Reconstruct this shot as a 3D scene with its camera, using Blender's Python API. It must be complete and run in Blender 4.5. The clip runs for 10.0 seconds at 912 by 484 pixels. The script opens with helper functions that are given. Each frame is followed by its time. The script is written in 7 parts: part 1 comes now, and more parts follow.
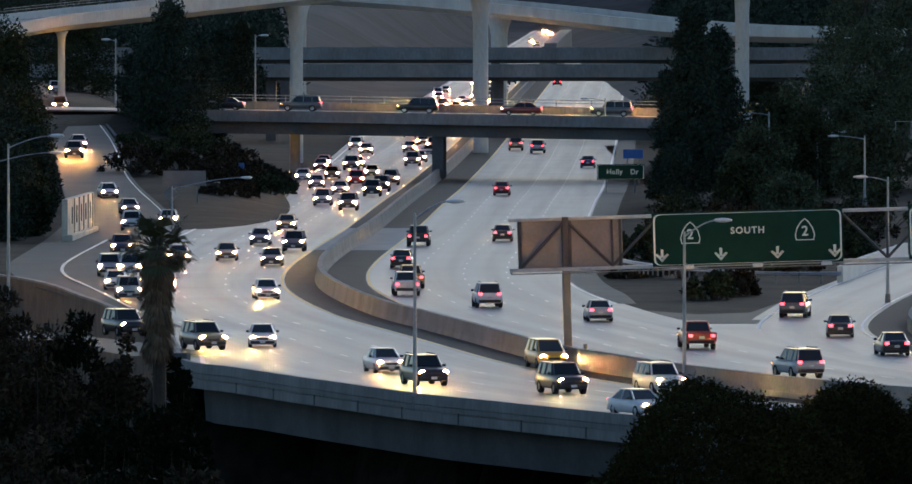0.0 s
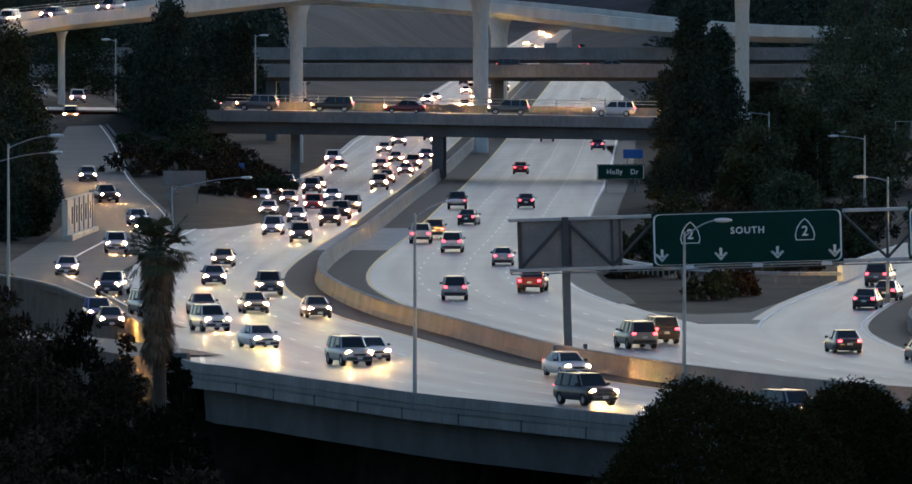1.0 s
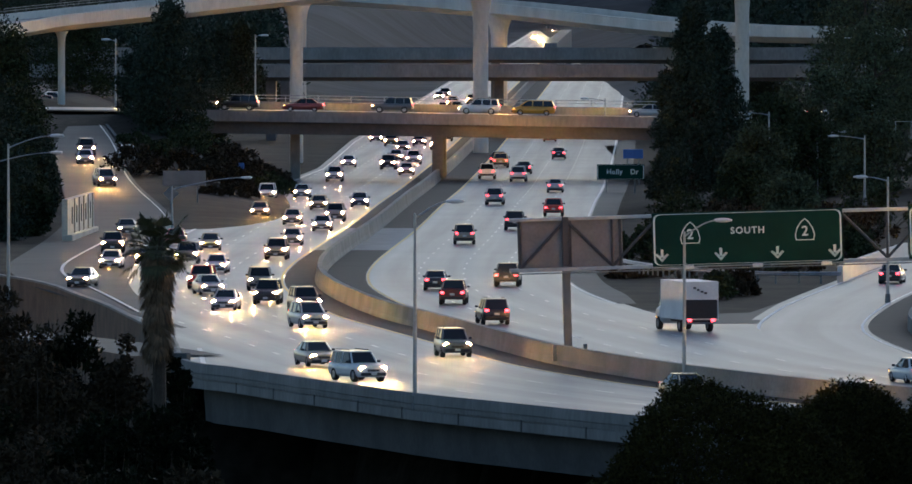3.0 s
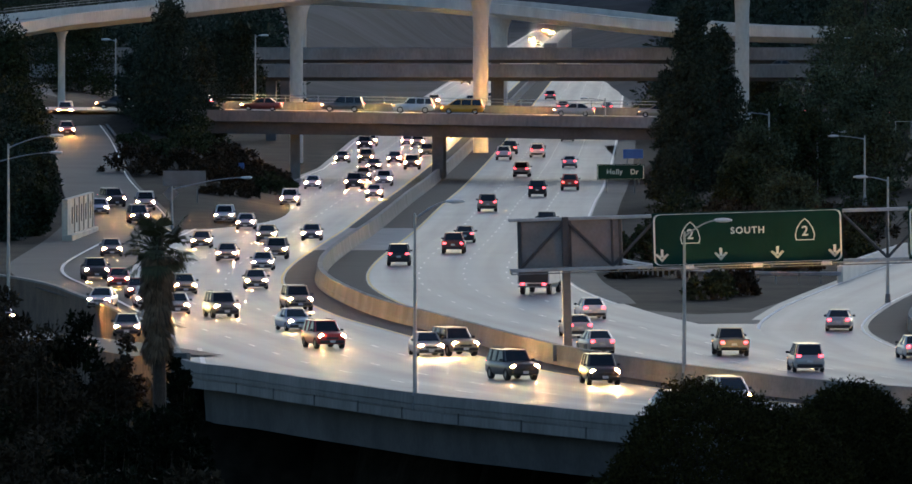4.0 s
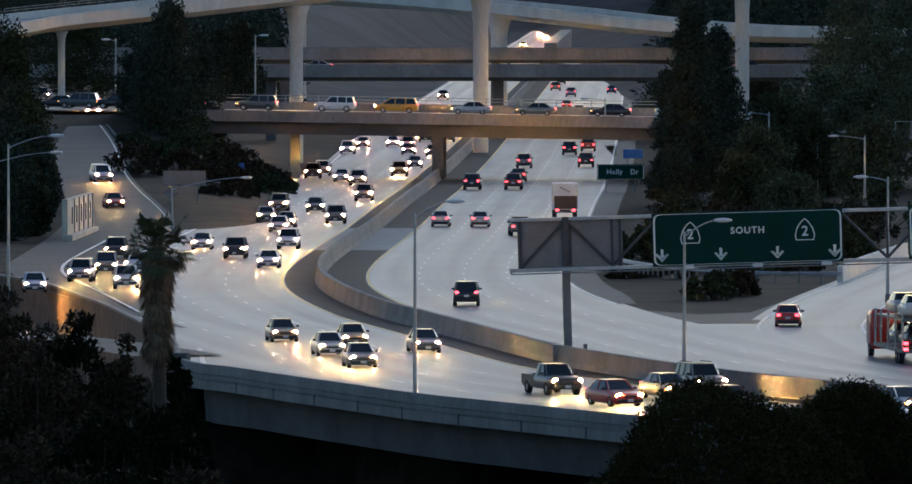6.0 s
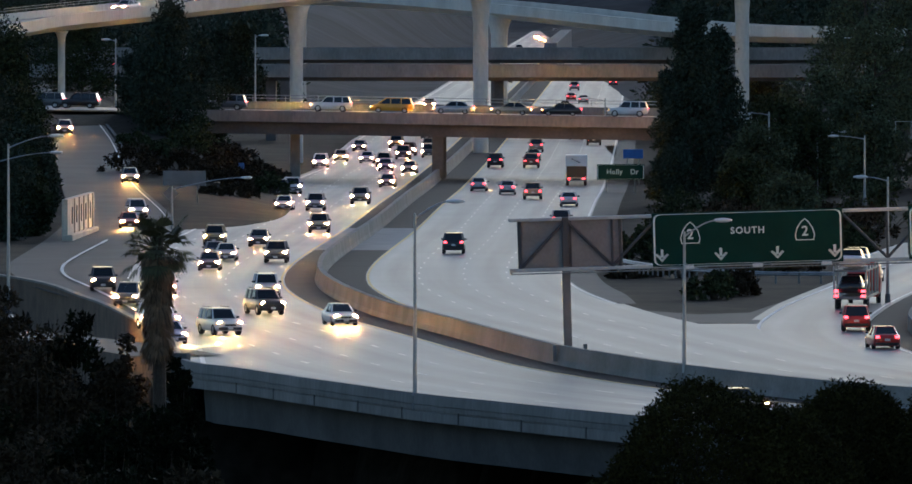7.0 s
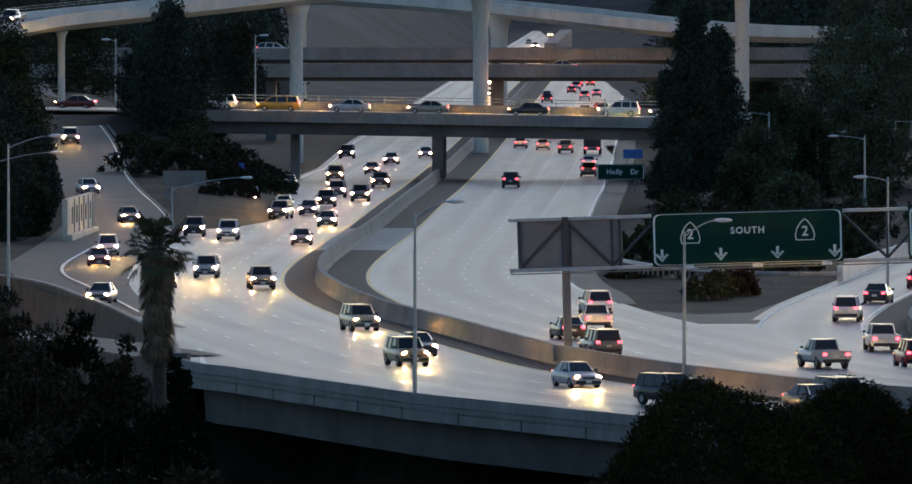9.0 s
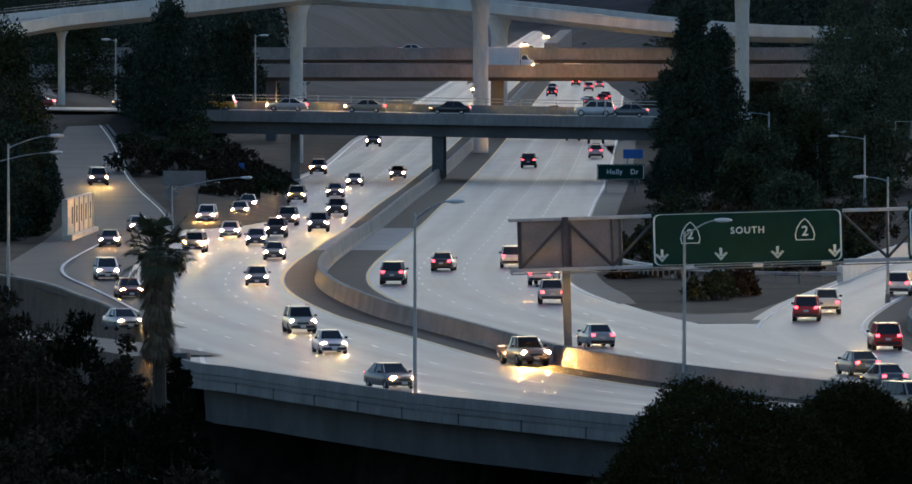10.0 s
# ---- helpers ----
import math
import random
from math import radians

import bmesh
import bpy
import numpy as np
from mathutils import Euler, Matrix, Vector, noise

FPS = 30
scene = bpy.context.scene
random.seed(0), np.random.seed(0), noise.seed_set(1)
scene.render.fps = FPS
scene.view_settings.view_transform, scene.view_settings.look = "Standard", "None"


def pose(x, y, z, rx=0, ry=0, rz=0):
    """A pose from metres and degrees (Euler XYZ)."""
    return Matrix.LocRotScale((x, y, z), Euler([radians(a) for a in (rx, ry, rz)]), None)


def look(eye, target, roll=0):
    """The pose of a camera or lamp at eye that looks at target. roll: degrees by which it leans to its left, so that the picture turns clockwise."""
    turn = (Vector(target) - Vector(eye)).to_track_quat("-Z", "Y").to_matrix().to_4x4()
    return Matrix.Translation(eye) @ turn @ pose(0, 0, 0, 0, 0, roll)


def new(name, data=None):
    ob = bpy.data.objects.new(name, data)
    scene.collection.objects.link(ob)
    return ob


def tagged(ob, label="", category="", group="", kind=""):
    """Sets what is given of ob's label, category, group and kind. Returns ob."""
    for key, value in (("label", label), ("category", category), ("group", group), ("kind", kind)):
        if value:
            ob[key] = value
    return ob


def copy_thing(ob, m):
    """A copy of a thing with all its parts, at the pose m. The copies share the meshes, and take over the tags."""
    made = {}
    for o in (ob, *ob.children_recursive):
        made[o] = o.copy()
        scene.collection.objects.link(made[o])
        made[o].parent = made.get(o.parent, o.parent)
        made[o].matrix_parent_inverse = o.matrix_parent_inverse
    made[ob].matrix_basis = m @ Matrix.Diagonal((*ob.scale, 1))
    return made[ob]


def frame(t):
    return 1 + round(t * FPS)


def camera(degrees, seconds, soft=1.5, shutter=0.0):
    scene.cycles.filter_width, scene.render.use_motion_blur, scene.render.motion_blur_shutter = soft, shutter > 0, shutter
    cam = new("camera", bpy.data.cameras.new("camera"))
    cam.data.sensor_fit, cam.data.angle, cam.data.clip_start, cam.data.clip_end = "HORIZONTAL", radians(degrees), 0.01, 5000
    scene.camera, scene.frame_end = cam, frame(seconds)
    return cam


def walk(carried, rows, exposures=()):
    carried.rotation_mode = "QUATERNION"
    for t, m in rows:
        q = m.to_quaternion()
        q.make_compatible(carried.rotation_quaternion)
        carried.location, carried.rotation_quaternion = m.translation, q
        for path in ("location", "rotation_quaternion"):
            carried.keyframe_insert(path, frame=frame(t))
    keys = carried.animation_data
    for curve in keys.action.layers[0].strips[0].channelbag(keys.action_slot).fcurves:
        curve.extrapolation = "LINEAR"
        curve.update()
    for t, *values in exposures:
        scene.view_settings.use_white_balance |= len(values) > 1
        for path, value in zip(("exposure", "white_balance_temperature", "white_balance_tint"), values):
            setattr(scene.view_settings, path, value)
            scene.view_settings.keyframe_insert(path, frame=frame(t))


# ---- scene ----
cam = camera(4.88, 10.0, soft=1.6)
EYE = (0.0, 0.0, 24.3)
VIEW = pose(*EYE, 90 - 1.483, 0, 0)
walk(cam, [(0, VIEW), (10, VIEW)], exposures=[(0, -0.26, 5400, 9), (10, -0.26, 5400, 9)])

# ---- light: a dull evening sky after sunset, thin glow from the west ----
scene.view_settings.exposure = -0.18
world = bpy.data.worlds.new("evening_sky")
scene.world = world
world.use_nodes = True
wn, wl = world.node_tree.nodes, world.node_tree.links
sky = wn.new("ShaderNodeTexSky")
sky.sky_type, sky.sun_disc = "NISHITA", False
sky.sun_elevation, sky.sun_rotation = radians(16), radians(20)
wn["Background"].inputs["Strength"].default_value = 0.15
wl.new(sky.outputs["Color"], wn["Background"].inputs["Color"])
sun = new("sun", bpy.data.lights.new("sun", "SUN"))
sun.data.energy, sun.data.angle, sun.data.color = 0.5, radians(25), (0.80, 0.90, 1.0)
sun.matrix_world = look((34, 94, 29), (0, 0, 0))

# ---- materials ----


def mat(name, color, rough=0.8, metal=0.0, var=0.0, scale=1.0, fine=0.0, fine_scale=20.0, bump=0.0,
        stretch=(1, 1, 1), emit=0.0, emit_color=None, island=0.0, dark=(0, 0, 0)):
    """A surface with blotches at one scale and grain at another, and a little relief."""
    m = bpy.data.materials.new(name)
    m.use_nodes = True
    n, l = m.node_tree.nodes, m.node_tree.links
    b = n["Principled BSDF"]
    b.inputs["Base Color"].default_value = (*color, 1)
    b.inputs["Roughness"].default_value, b.inputs["Metallic"].default_value = rough, metal
    if emit:
        b.inputs["Emission Color"].default_value = (*(emit_color or color), 1)
        b.inputs["Emission Strength"].default_value = emit
    last = None
    if var or fine or bump:
        co = n.new("ShaderNodeTexCoord")
        mp = n.new("ShaderNodeMapping")
        mp.inputs["Scale"].default_value = stretch
        l.new(co.outputs["Object"], mp.inputs["Vector"])
        for amount, size, detail in ((var, scale, 4.0), (fine, fine_scale, 2.0)):
            if not amount:
                continue
            t = n.new("ShaderNodeTexNoise")
            t.inputs["Scale"].default_value, t.inputs["Detail"].default_value = size, detail
            l.new(mp.outputs["Vector"], t.inputs["Vector"])
            r = n.new("ShaderNodeValToRGB")
            r.color_ramp.elements[0].position, r.color_ramp.elements[1].position = 0.3, 0.7
            r.color_ramp.elements[0].color = (*[max(0.0, 1 - amount)] * 3, 1)
            r.color_ramp.elements[1].color = (*[1 + amount * 0.6] * 3, 1)
            l.new(t.outputs["Fac"], r.inputs["Fac"])
            x = n.new("ShaderNodeMix")
            x.data_type, x.blend_type = "RGBA", "MULTIPLY"
            x.inputs[0].default_value = 1.0
            if last:
                l.new(last, x.inputs[6])
            else:
                x.inputs[6].default_value = (*color, 1)
            l.new(r.outputs["Color"], x.inputs[7])
            last = x.outputs[2]
            grain = t.outputs["Fac"]
        if bump:
            if not (var or fine):
                t = n.new("ShaderNodeTexNoise")
                t.inputs["Scale"].default_value = fine_scale
                grain = t.outputs["Fac"]
            bp = n.new("ShaderNodeBump")
            bp.inputs["Strength"].default_value, bp.inputs["Distance"].default_value = bump, 0.05
            l.new(grain, bp.inputs["Height"])
            l.new(bp.outputs["Normal"], b.inputs["Normal"])
    if island:
        g = n.new("ShaderNodeNewGeometry")
        r = n.new("ShaderNodeMapRange")
        r.inputs["To Min"].default_value, r.inputs["To Max"].default_value = 1 - island, 1 + island
        l.new(g.outputs["Random Per Island"], r.inputs["Value"])
        x = n.new("ShaderNodeMix")
        x.data_type, x.blend_type = "RGBA", "MULTIPLY"
        x.inputs[0].default_value = 1.0
        if last:
            l.new(last, x.inputs[6])
        else:
            x.inputs[6].default_value = (*color, 1)
        l.new(r.outputs["Result"], x.inputs[7])
        last = x.outputs[2]
    if last:
        l.new(last, b.inputs["Base Color"])
    return m




def road_mat(name, color, lane, shift):
    """Worn concrete with long streaks along the road, darker oil paths in the lanes and slab joints."""
    m = mat(name, color, 0.4, var=0.12, scale=0.08, fine=0.1, fine_scale=2.0, bump=0.1)
    n, l = m.node_tree.nodes, m.node_tree.links
    b = n["Principled BSDF"]
    last = b.inputs["Base Color"].links[0].from_socket
    uv = n.new("ShaderNodeTexCoord").outputs["UV"]
    mp = n.new("ShaderNodeMapping")
    mp.inputs["Scale"].default_value = (0.012, 0.8, 1)
    l.new(uv, mp.inputs["Vector"])
    t = n.new("ShaderNodeTexNoise")
    t.inputs["Scale"].default_value, t.inputs["Detail"].default_value = 1.0, 5.0
    l.new(mp.outputs["Vector"], t.inputs["Vector"])
    sep = n.new("ShaderNodeSeparateXYZ")
    l.new(uv, sep.inputs["Vector"])

    def math_node(op, a, v=None):
        k = n.new("ShaderNodeMath")
        k.operation = op
        l.new(a, k.inputs[0]) if not isinstance(a, float) else None
        if v is not None:
            if isinstance(v, float):
                k.inputs[1].default_value = v
            else:
                l.new(v, k.inputs[1])
        return k.outputs[0]

    wave = math_node("SINE", math_node("MULTIPLY", math_node("ADD", sep.outputs["Y"], shift), 2 * math.pi / lane))
    joint = math_node("GREATER_THAN", math_node("FRACT", math_node("MULTIPLY", sep.outputs["X"], 1 / 4.6)), 0.03)
    tone = math_node("ADD", math_node("MULTIPLY", wave, 0.13), math_node("MULTIPLY", t.outputs["Fac"], 0.85))
    tone = math_node("ADD", tone, math_node("MULTIPLY", joint, 0.06))
    tone = math_node("ADD", tone, 0.5)
    x = n.new("ShaderNodeMix")
    x.data_type, x.blend_type = "RGBA", "MULTIPLY"
    x.inputs[0].default_value = 1.0
    l.new(last, x.inputs[6])
    l.new(tone, x.inputs[7])
    l.new(x.outputs[2], b.inputs["Base Color"])
    return m


CONCRETE_ROAD = road_mat("worn_concrete_road", (0.24, 0.25, 0.257), 3.7, 0.35)
ASPHALT = mat("asphalt", (0.022, 0.0215, 0.022), 0.75, var=0.3, scale=0.3, fine=0.2, fine_scale=9, bump=0.15)
ASPHALT_PALE = mat("weathered_asphalt", (0.052, 0.053, 0.056), 0.65, var=0.25, scale=0.15, fine=0.15, fine_scale=6, bump=0.12)
PATCH = mat("pale_patch", (0.26, 0.26, 0.26), 0.7, var=0.2, scale=0.4, fine=0.1, fine_scale=6)
BARRIER = mat("barrier_concrete", (0.23, 0.23, 0.22), 0.85, var=0.22, scale=0.35, fine=0.12, fine_scale=4, bump=0.2)
STRUCT = mat("bridge_concrete", (0.23, 0.23, 0.225), 0.85, var=0.25, scale=0.25, fine=0.15, fine_scale=3, bump=0.2, stretch=(1, 1, 0.35))
PALE = mat("pale_flyover_concrete", (0.62, 0.62, 0.58), 0.85, var=0.15, scale=0.2, fine=0.1, fine_scale=3, bump=0.15, stretch=(1, 1, 0.4))
# darker base colour: the shade under decks and overhangs is put into it
GIRDER = mat("dark_concrete_with_shade", (0.10, 0.104, 0.108), 0.85, var=0.25, scale=0.3, fine=0.1, fine_scale=3, bump=0.2)
PAINT = mat("white_road_paint", (0.72, 0.72, 0.70), 0.6, var=0.25, scale=1.5, fine=0.2, fine_scale=9)
YELLOW = mat("yellow_road_paint", (0.62, 0.46, 0.12), 0.6, var=0.25, scale=1.5)
SOIL = mat("dry_slope_soil", (0.022, 0.0195, 0.0145), 0.95, var=0.6, scale=0.15, fine=0.35, fine_scale=1.2, bump=0.5)
STEEL = mat("galvanised_steel", (0.36, 0.38, 0.40), 0.45, 0.7, var=0.2, scale=1.5, bump=0.05)
STEEL_DARK = mat("weathered_grey_steel", (0.16, 0.17, 0.18), 0.55, 0.4, var=0.25, scale=1.2)

# distance haze is put into this blue-grey base colour
FAR_HILL = mat("hazed_far_hillside", (0.045, 0.050, 0.058), 0.95, var=0.4, scale=0.012, fine=0.3, fine_scale=0.09)
TRUSS = mat("dark_painted_steel", (0.055, 0.058, 0.064), 0.6, 0.2, var=0.25, scale=1.2)

for dull in (SOIL, GIRDER, FAR_HILL, ASPHALT, ASPHALT_PALE, PATCH, BARRIER, STRUCT):
    dull.node_tree.nodes["Principled BSDF"].inputs["Specular IOR Level"].default_value = 0.1

CONCRETE_ROAD.node_tree.nodes["Principled BSDF"].inputs["Specular IOR Level"].default_value = 0.06

# ---- helpers of this scene ----


def part(name, bm, material, parent=None, label="", smooth=False):
    """Links a bmesh as one mesh object under a thing or under a part."""
    me = bpy.data.meshes.new(name)
    bm.to_mesh(me)
    bm.free()
    for m in (material if isinstance(material, (list, tuple)) else [material]):
        me.materials.append(m)
    if smooth:
        me.polygons.foreach_set("use_smooth", [True] * len(me.polygons))
    ob = new(name, me)
    if parent is not None:
        ob.parent = parent
    return tagged(ob, label)


def thing(name, label, category, m=Matrix(), group="", kind=""):
    """An empty at the base of a thing, which parents its parts."""
    ob = new(name)
    ob.empty_display_size = 0.3
    ob.matrix_world = m
    return tagged(ob, label, category, group, kind)


def spline(points, step):
    """Catmull-Rom through points, resampled to even steps. Returns an array of points and their distances along it."""
    p = np.array(points, float)
    p = np.vstack([2 * p[0] - p[1], p, 2 * p[-1] - p[-2]])
    out = []
    for i in range(1, len(p) - 2):
        a, b, c, d = p[i - 1], p[i], p[i + 1], p[i + 2]
        k = max(6, int(np.linalg.norm(c - b) / 1.5))
        u = np.linspace(0, 1, k, endpoint=False)[:, None]
        out.append(0.5 * (2 * b + (c - a) * u + (2 * a - 5 * b + 4 * c - d) * u * u + (3 * b - a - 3 * c + d) * u ** 3))
    q = np.vstack(out + [p[-2:-1]])
    s = np.r_[0, np.cumsum(np.linalg.norm(np.diff(q, axis=0), axis=1))]
    n = max(2, int(s[-1] / step))
    t = np.linspace(0, s[-1], n)
    return np.stack([np.interp(t, s, q[:, k]) for k in range(q.shape[1])], 1), t


class Line:
    """A road's line: place and heading at a distance along it, with an offset to its right."""

    def __init__(self, points, step=1.0, soft=0, bank=None):
        self.bank = bank
        self.p, self.s = spline([(*q, 0)[:3] for q in points], step)
        for _ in range(soft):
            self.p[1:-1] = (self.p[:-2] + 2 * self.p[1:-1] + self.p[2:]) / 4
        self.g = np.gradient(self.p, axis=0)
        self.g /= np.linalg.norm(self.g[:, :2], axis=1)[:, None]
        self.length = float(self.s[-1])

    def at(self, s, d=0.0, z=0.0):
        p = [float(np.interp(s, self.s, self.p[:, k])) for k in range(3)]
        g = [float(np.interp(s, self.s, self.g[:, k])) for k in range(3)]
        over = s - min(max(s, 0.0), self.length)
        k = 1 / math.hypot(g[0], g[1])
        if self.bank:
            z -= d * self.slope(s)
        return (p[0] + over * g[0] + d * g[1] * k, p[1] + over * g[1] - d * g[0] * k, p[2] + over * g[2] + z)

    def heading(self, s):
        g = [float(np.interp(s, self.s, self.g[:, k])) for k in range(3)]
        return math.atan2(g[1], g[0]), math.atan2(g[2], math.hypot(g[0], g[1]))

    def slope(self, s):
        """Crossfall of the banked bend."""
        if not self.bank:
            return 0.0
        t = min(max((s - self.bank[0]) / (self.bank[1] - self.bank[0]), 0.0), 1.0)
        return self.bank[2] * (1 - t * t * (3 - 2 * t))

    def near(self, x, y):
        i = int(np.argmin((self.p[:, 0] - x) ** 2 + (self.p[:, 1] - y) ** 2))
        return float(self.s[i])


def sweep(line, profile, s0, s1, step=2.0, closed=True, caps=True):
    """A bmesh of a profile of (offset, height) points drawn along a line."""
    bm = bmesh.new()
    n = max(2, int(abs(s1 - s0) / step) + 1)
    rings = []
    for s in np.linspace(s0, s1, n):
        rings.append([bm.verts.new(line.at(s, d, z)) for d, z in profile])
    k = len(profile)
    for a, b in zip(rings, rings[1:]):
        for i in range(k if closed else k - 1):
            j = (i + 1) % k
            bm.faces.new((a[i], a[j], b[j], b[i]))
    if closed and caps:
        bm.faces.new(rings[0])
        bm.faces.new(rings[-1][::-1])
    bmesh.ops.recalc_face_normals(bm, faces=bm.faces)
    return bm


def ribbon(line, left, right, s0, s1, z, step=2.0):
    """A strip of paving between two offsets (numbers or functions of s), facing up."""
    bm = bmesh.new()
    n = max(2, int(abs(s1 - s0) / step) + 1)
    f = left if callable(left) else (lambda s: left)
    g = right if callable(right) else (lambda s: right)
    uv = bm.loops.layers.uv.new("along")
    row = [(bm.verts.new(line.at(s, f(s), z)), bm.verts.new(line.at(s, g(s), z)), s) for s in np.linspace(s0, s1, n)]
    for a, b in zip(row, row[1:]):
        face = bm.faces.new((a[0], a[1], b[1], b[0]))
        for loop, q in zip(face.loops, ((a[2], f(a[2])), (a[2], g(a[2])), (b[2], g(b[2])), (b[2], f(b[2])))):
            loop[uv].uv = q
    for face in bm.faces:
        if face.normal.z < 0:
            face.normal_flip()
    bm.normal_update()
    for face in bm.faces:
        if face.normal.z < 0:
            face.normal_flip()
    return bm


def slab(points, z, thick=0.12):
    """A flat paved area from its outline, with a thickness below it."""
    bm = bmesh.new()
    top = [bm.verts.new((x, y, z)) for x, y in points]
    low = [bm.verts.new((x, y, z - thick)) for x, y in points]
    bm.faces.new(top)
    bm.faces.new(low[::-1])
    for i in range(len(top)):
        j = (i + 1) % len(top)
        bm.faces.new((top[i], low[i], low[j], top[j]))
    bmesh.ops.recalc_face_normals(bm, faces=bm.faces)
    return bm


def add_box(bm, x, y, z, sx, sy, sz, rz=0.0, bevel=0.0, m=None):
    """Adds a box with its middle at x, y, z."""
    t = Matrix.Translation((x, y, z)) @ Matrix.Rotation(rz, 4, "Z") @ Matrix.Diagonal((sx, sy, sz, 1))
    r = bmesh.ops.create_cube(bm, size=1.0, matrix=(m @ t) if m else t)
    if bevel:
        es = list({e for v in r["verts"] for e in v.link_edges})
        bmesh.ops.bevel(bm, geom=es, offset=bevel, segments=2, affect="EDGES", profile=0.6)
    return bm


def box(x, y, z, sx, sy, sz, rz=0.0, bevel=0.0):
    return add_box(bmesh.new(), x, y, z, sx, sy, sz, rz, bevel)


def add_tube(bm, a, b, r0, r1=None, n=10, caps=True):
    """Adds a round or tapered bar from a to b."""
    a, b = Vector(a), Vector(b)
    w = b - a
    m = Matrix.Translation((a + b) / 2) @ w.to_track_quat("Z", "Y").to_matrix().to_4x4()
    bmesh.ops.create_cone(bm, cap_ends=caps, segments=n, radius1=r0, radius2=r0 if r1 is None else r1, depth=w.length, matrix=m)
    return bm


def tube(a, b, r0, r1=None, n=10):
    return add_tube(bmesh.new(), a, b, r0, r1, n)


def add_bent(bm, pts, r0, r1, n=8):
    """Adds a tapered tube through points."""
    pts = [Vector(p) for p in pts]
    rings = []
    for i, p in enumerate(pts):
        t = (pts[min(i + 1, len(pts) - 1)] - pts[max(i - 1, 0)]).normalized()
        q = t.to_track_quat("Z", "Y")
        r = r0 + (r1 - r0) * i / (len(pts) - 1)
        rings.append([bm.verts.new(p + q @ Vector((r * math.cos(6.2832 * k / n), r * math.sin(6.2832 * k / n), 0))) for k in range(n)])
    for a, b in zip(rings, rings[1:]):
        for k in range(n):
            bm.faces.new((a[k], a[(k + 1) % n], b[(k + 1) % n], b[k]))
    bm.faces.new(rings[0][::-1])
    bm.faces.new(rings[-1])
    return bm


# ---- the lines of the place ----
# median barrier, from the camera's side of the bend up the freeway to the far distance
MEDIAN = Line([(300, 200), (200, 352), (110, 460), (60, 524), (40, 556), (22, 592), (13.8, 617), (9.7, 634), (5.8, 654), (0.8, 693), (-2.3, 717),
               (-5.0, 738), (-7.9, 771), (-9.9, 804), (-10.6, 836), (-10.3, 872), (-9.1, 920), (-7.3, 984), (-4.9, 1092),
               (-2.3, 1200), (2.8, 1460), (14.1, 2112), (46.9, 4000)], 2.0, soft=8)
# ramp that comes down from the local road and runs into the outer lane, from below the bend up
S_RAMP = MEDIAN.near(5.8, 654)
RAMP = Line([MEDIAN.at(S_RAMP + a, -16.6) for a in (-450, -350, -250, -150, -100, -50, 0)] +
            [(-20.0, 716), (-26.2, 760), (-29.6, 808), (-31, 864), (-30.6, 944, 0.2), (-31.2, 1008, 0.7),
             (-34.5, 1080, 2.3), (-38.5, 1160, 4.8), (-42.8, 1224, 6.7), (-48.5, 1320, 7.1), (-56, 1440, 7.1), (-66, 1680, 7.1)], 2.0, soft=6)
# lane that joins from the low street behind the trees
JOIN = Line([MEDIAN.at(S_RAMP + a, -19.0) for a in (-450, -350, -250, -150, -100, -60, -20)] +
            [(-17.5, 664, 0.1), (-22.8, 684, 0.1), (-30, 712, -0.2), (-45, 760, -0.6), (-80, 860, -1.4), (-160, 1040, -2)], 2.0, soft=6)
# slip road that leaves the southbound side and climbs away to the east
EXIT = Line([(62, 560, -0.2), (45, 588, -0.2), (34.5, 616, -0.2), (28.6, 648, -0.2), (25.6, 680, -0.15), (24.6, 716, -0.1), (27.4, 756), (31.5, 794, 0.1), (38.5, 848, 0.4), (50, 928, 1), (75, 1100, 2)], 2.0, soft=5)
# local road on the overpass, its near edge, from west to east
CROSS = Line([(-160, 1230, 8.6), (-90, 1222, 8.2), (-29, 1212, 7.7), (20, 1208, 6.95), (70, 1204, 6.4), (160, 1196, 5.5)], 2.0, soft=3)
# outer edge of the viaduct on the camera's side
PARAPET = Line([(-90, 1000), (-60, 900), (-35, 823), (-26.5, 768), (-22.1, 727), (-18.2, 683), (-16.4, 637), (-13, 623.5), (-9.4, 610), (-6, 598.5), (-2.2, 585.5), (2.4, 573.8), (8.1, 559.6), (18, 536), (32, 505), (70, 430), (140, 330)], 1.0, soft=3)
# pale flyover, edge of its soffit, from west to east; and the one behind it
FLY = Line([(-78, 1205, 13.8), (-53, 1250, 15.3), (-46.6, 1270, 16.3), (-32, 1305, 17.8), (-19.8, 1330, 19.1), (3.2, 1380, 21.3), (38.9, 1450, 22.7), (90, 1540, 23.8)], 2.0, soft=4)
FLY_FAR = Line([(-60, 1830, 19.6), (-17.5, 1750, 17.8), (6, 1680, 16.2), (32.7, 1600, 13.7), (53.7, 1540, 13.3), (95, 1470, 13)], 2.0, soft=4)
FLY_ROAD = Line([(x, y, z + 1.18) for x, y, z in FLY.p[::6]], 2.0)
FAR_ROAD = Line([(-150, 1508, 9.34), (150, 1502, 9.34)], 5.0)
FAR_ROAD_BEHIND = Line([(-150, 1630, 10.74), (150, 1624, 10.74)], 5.0)

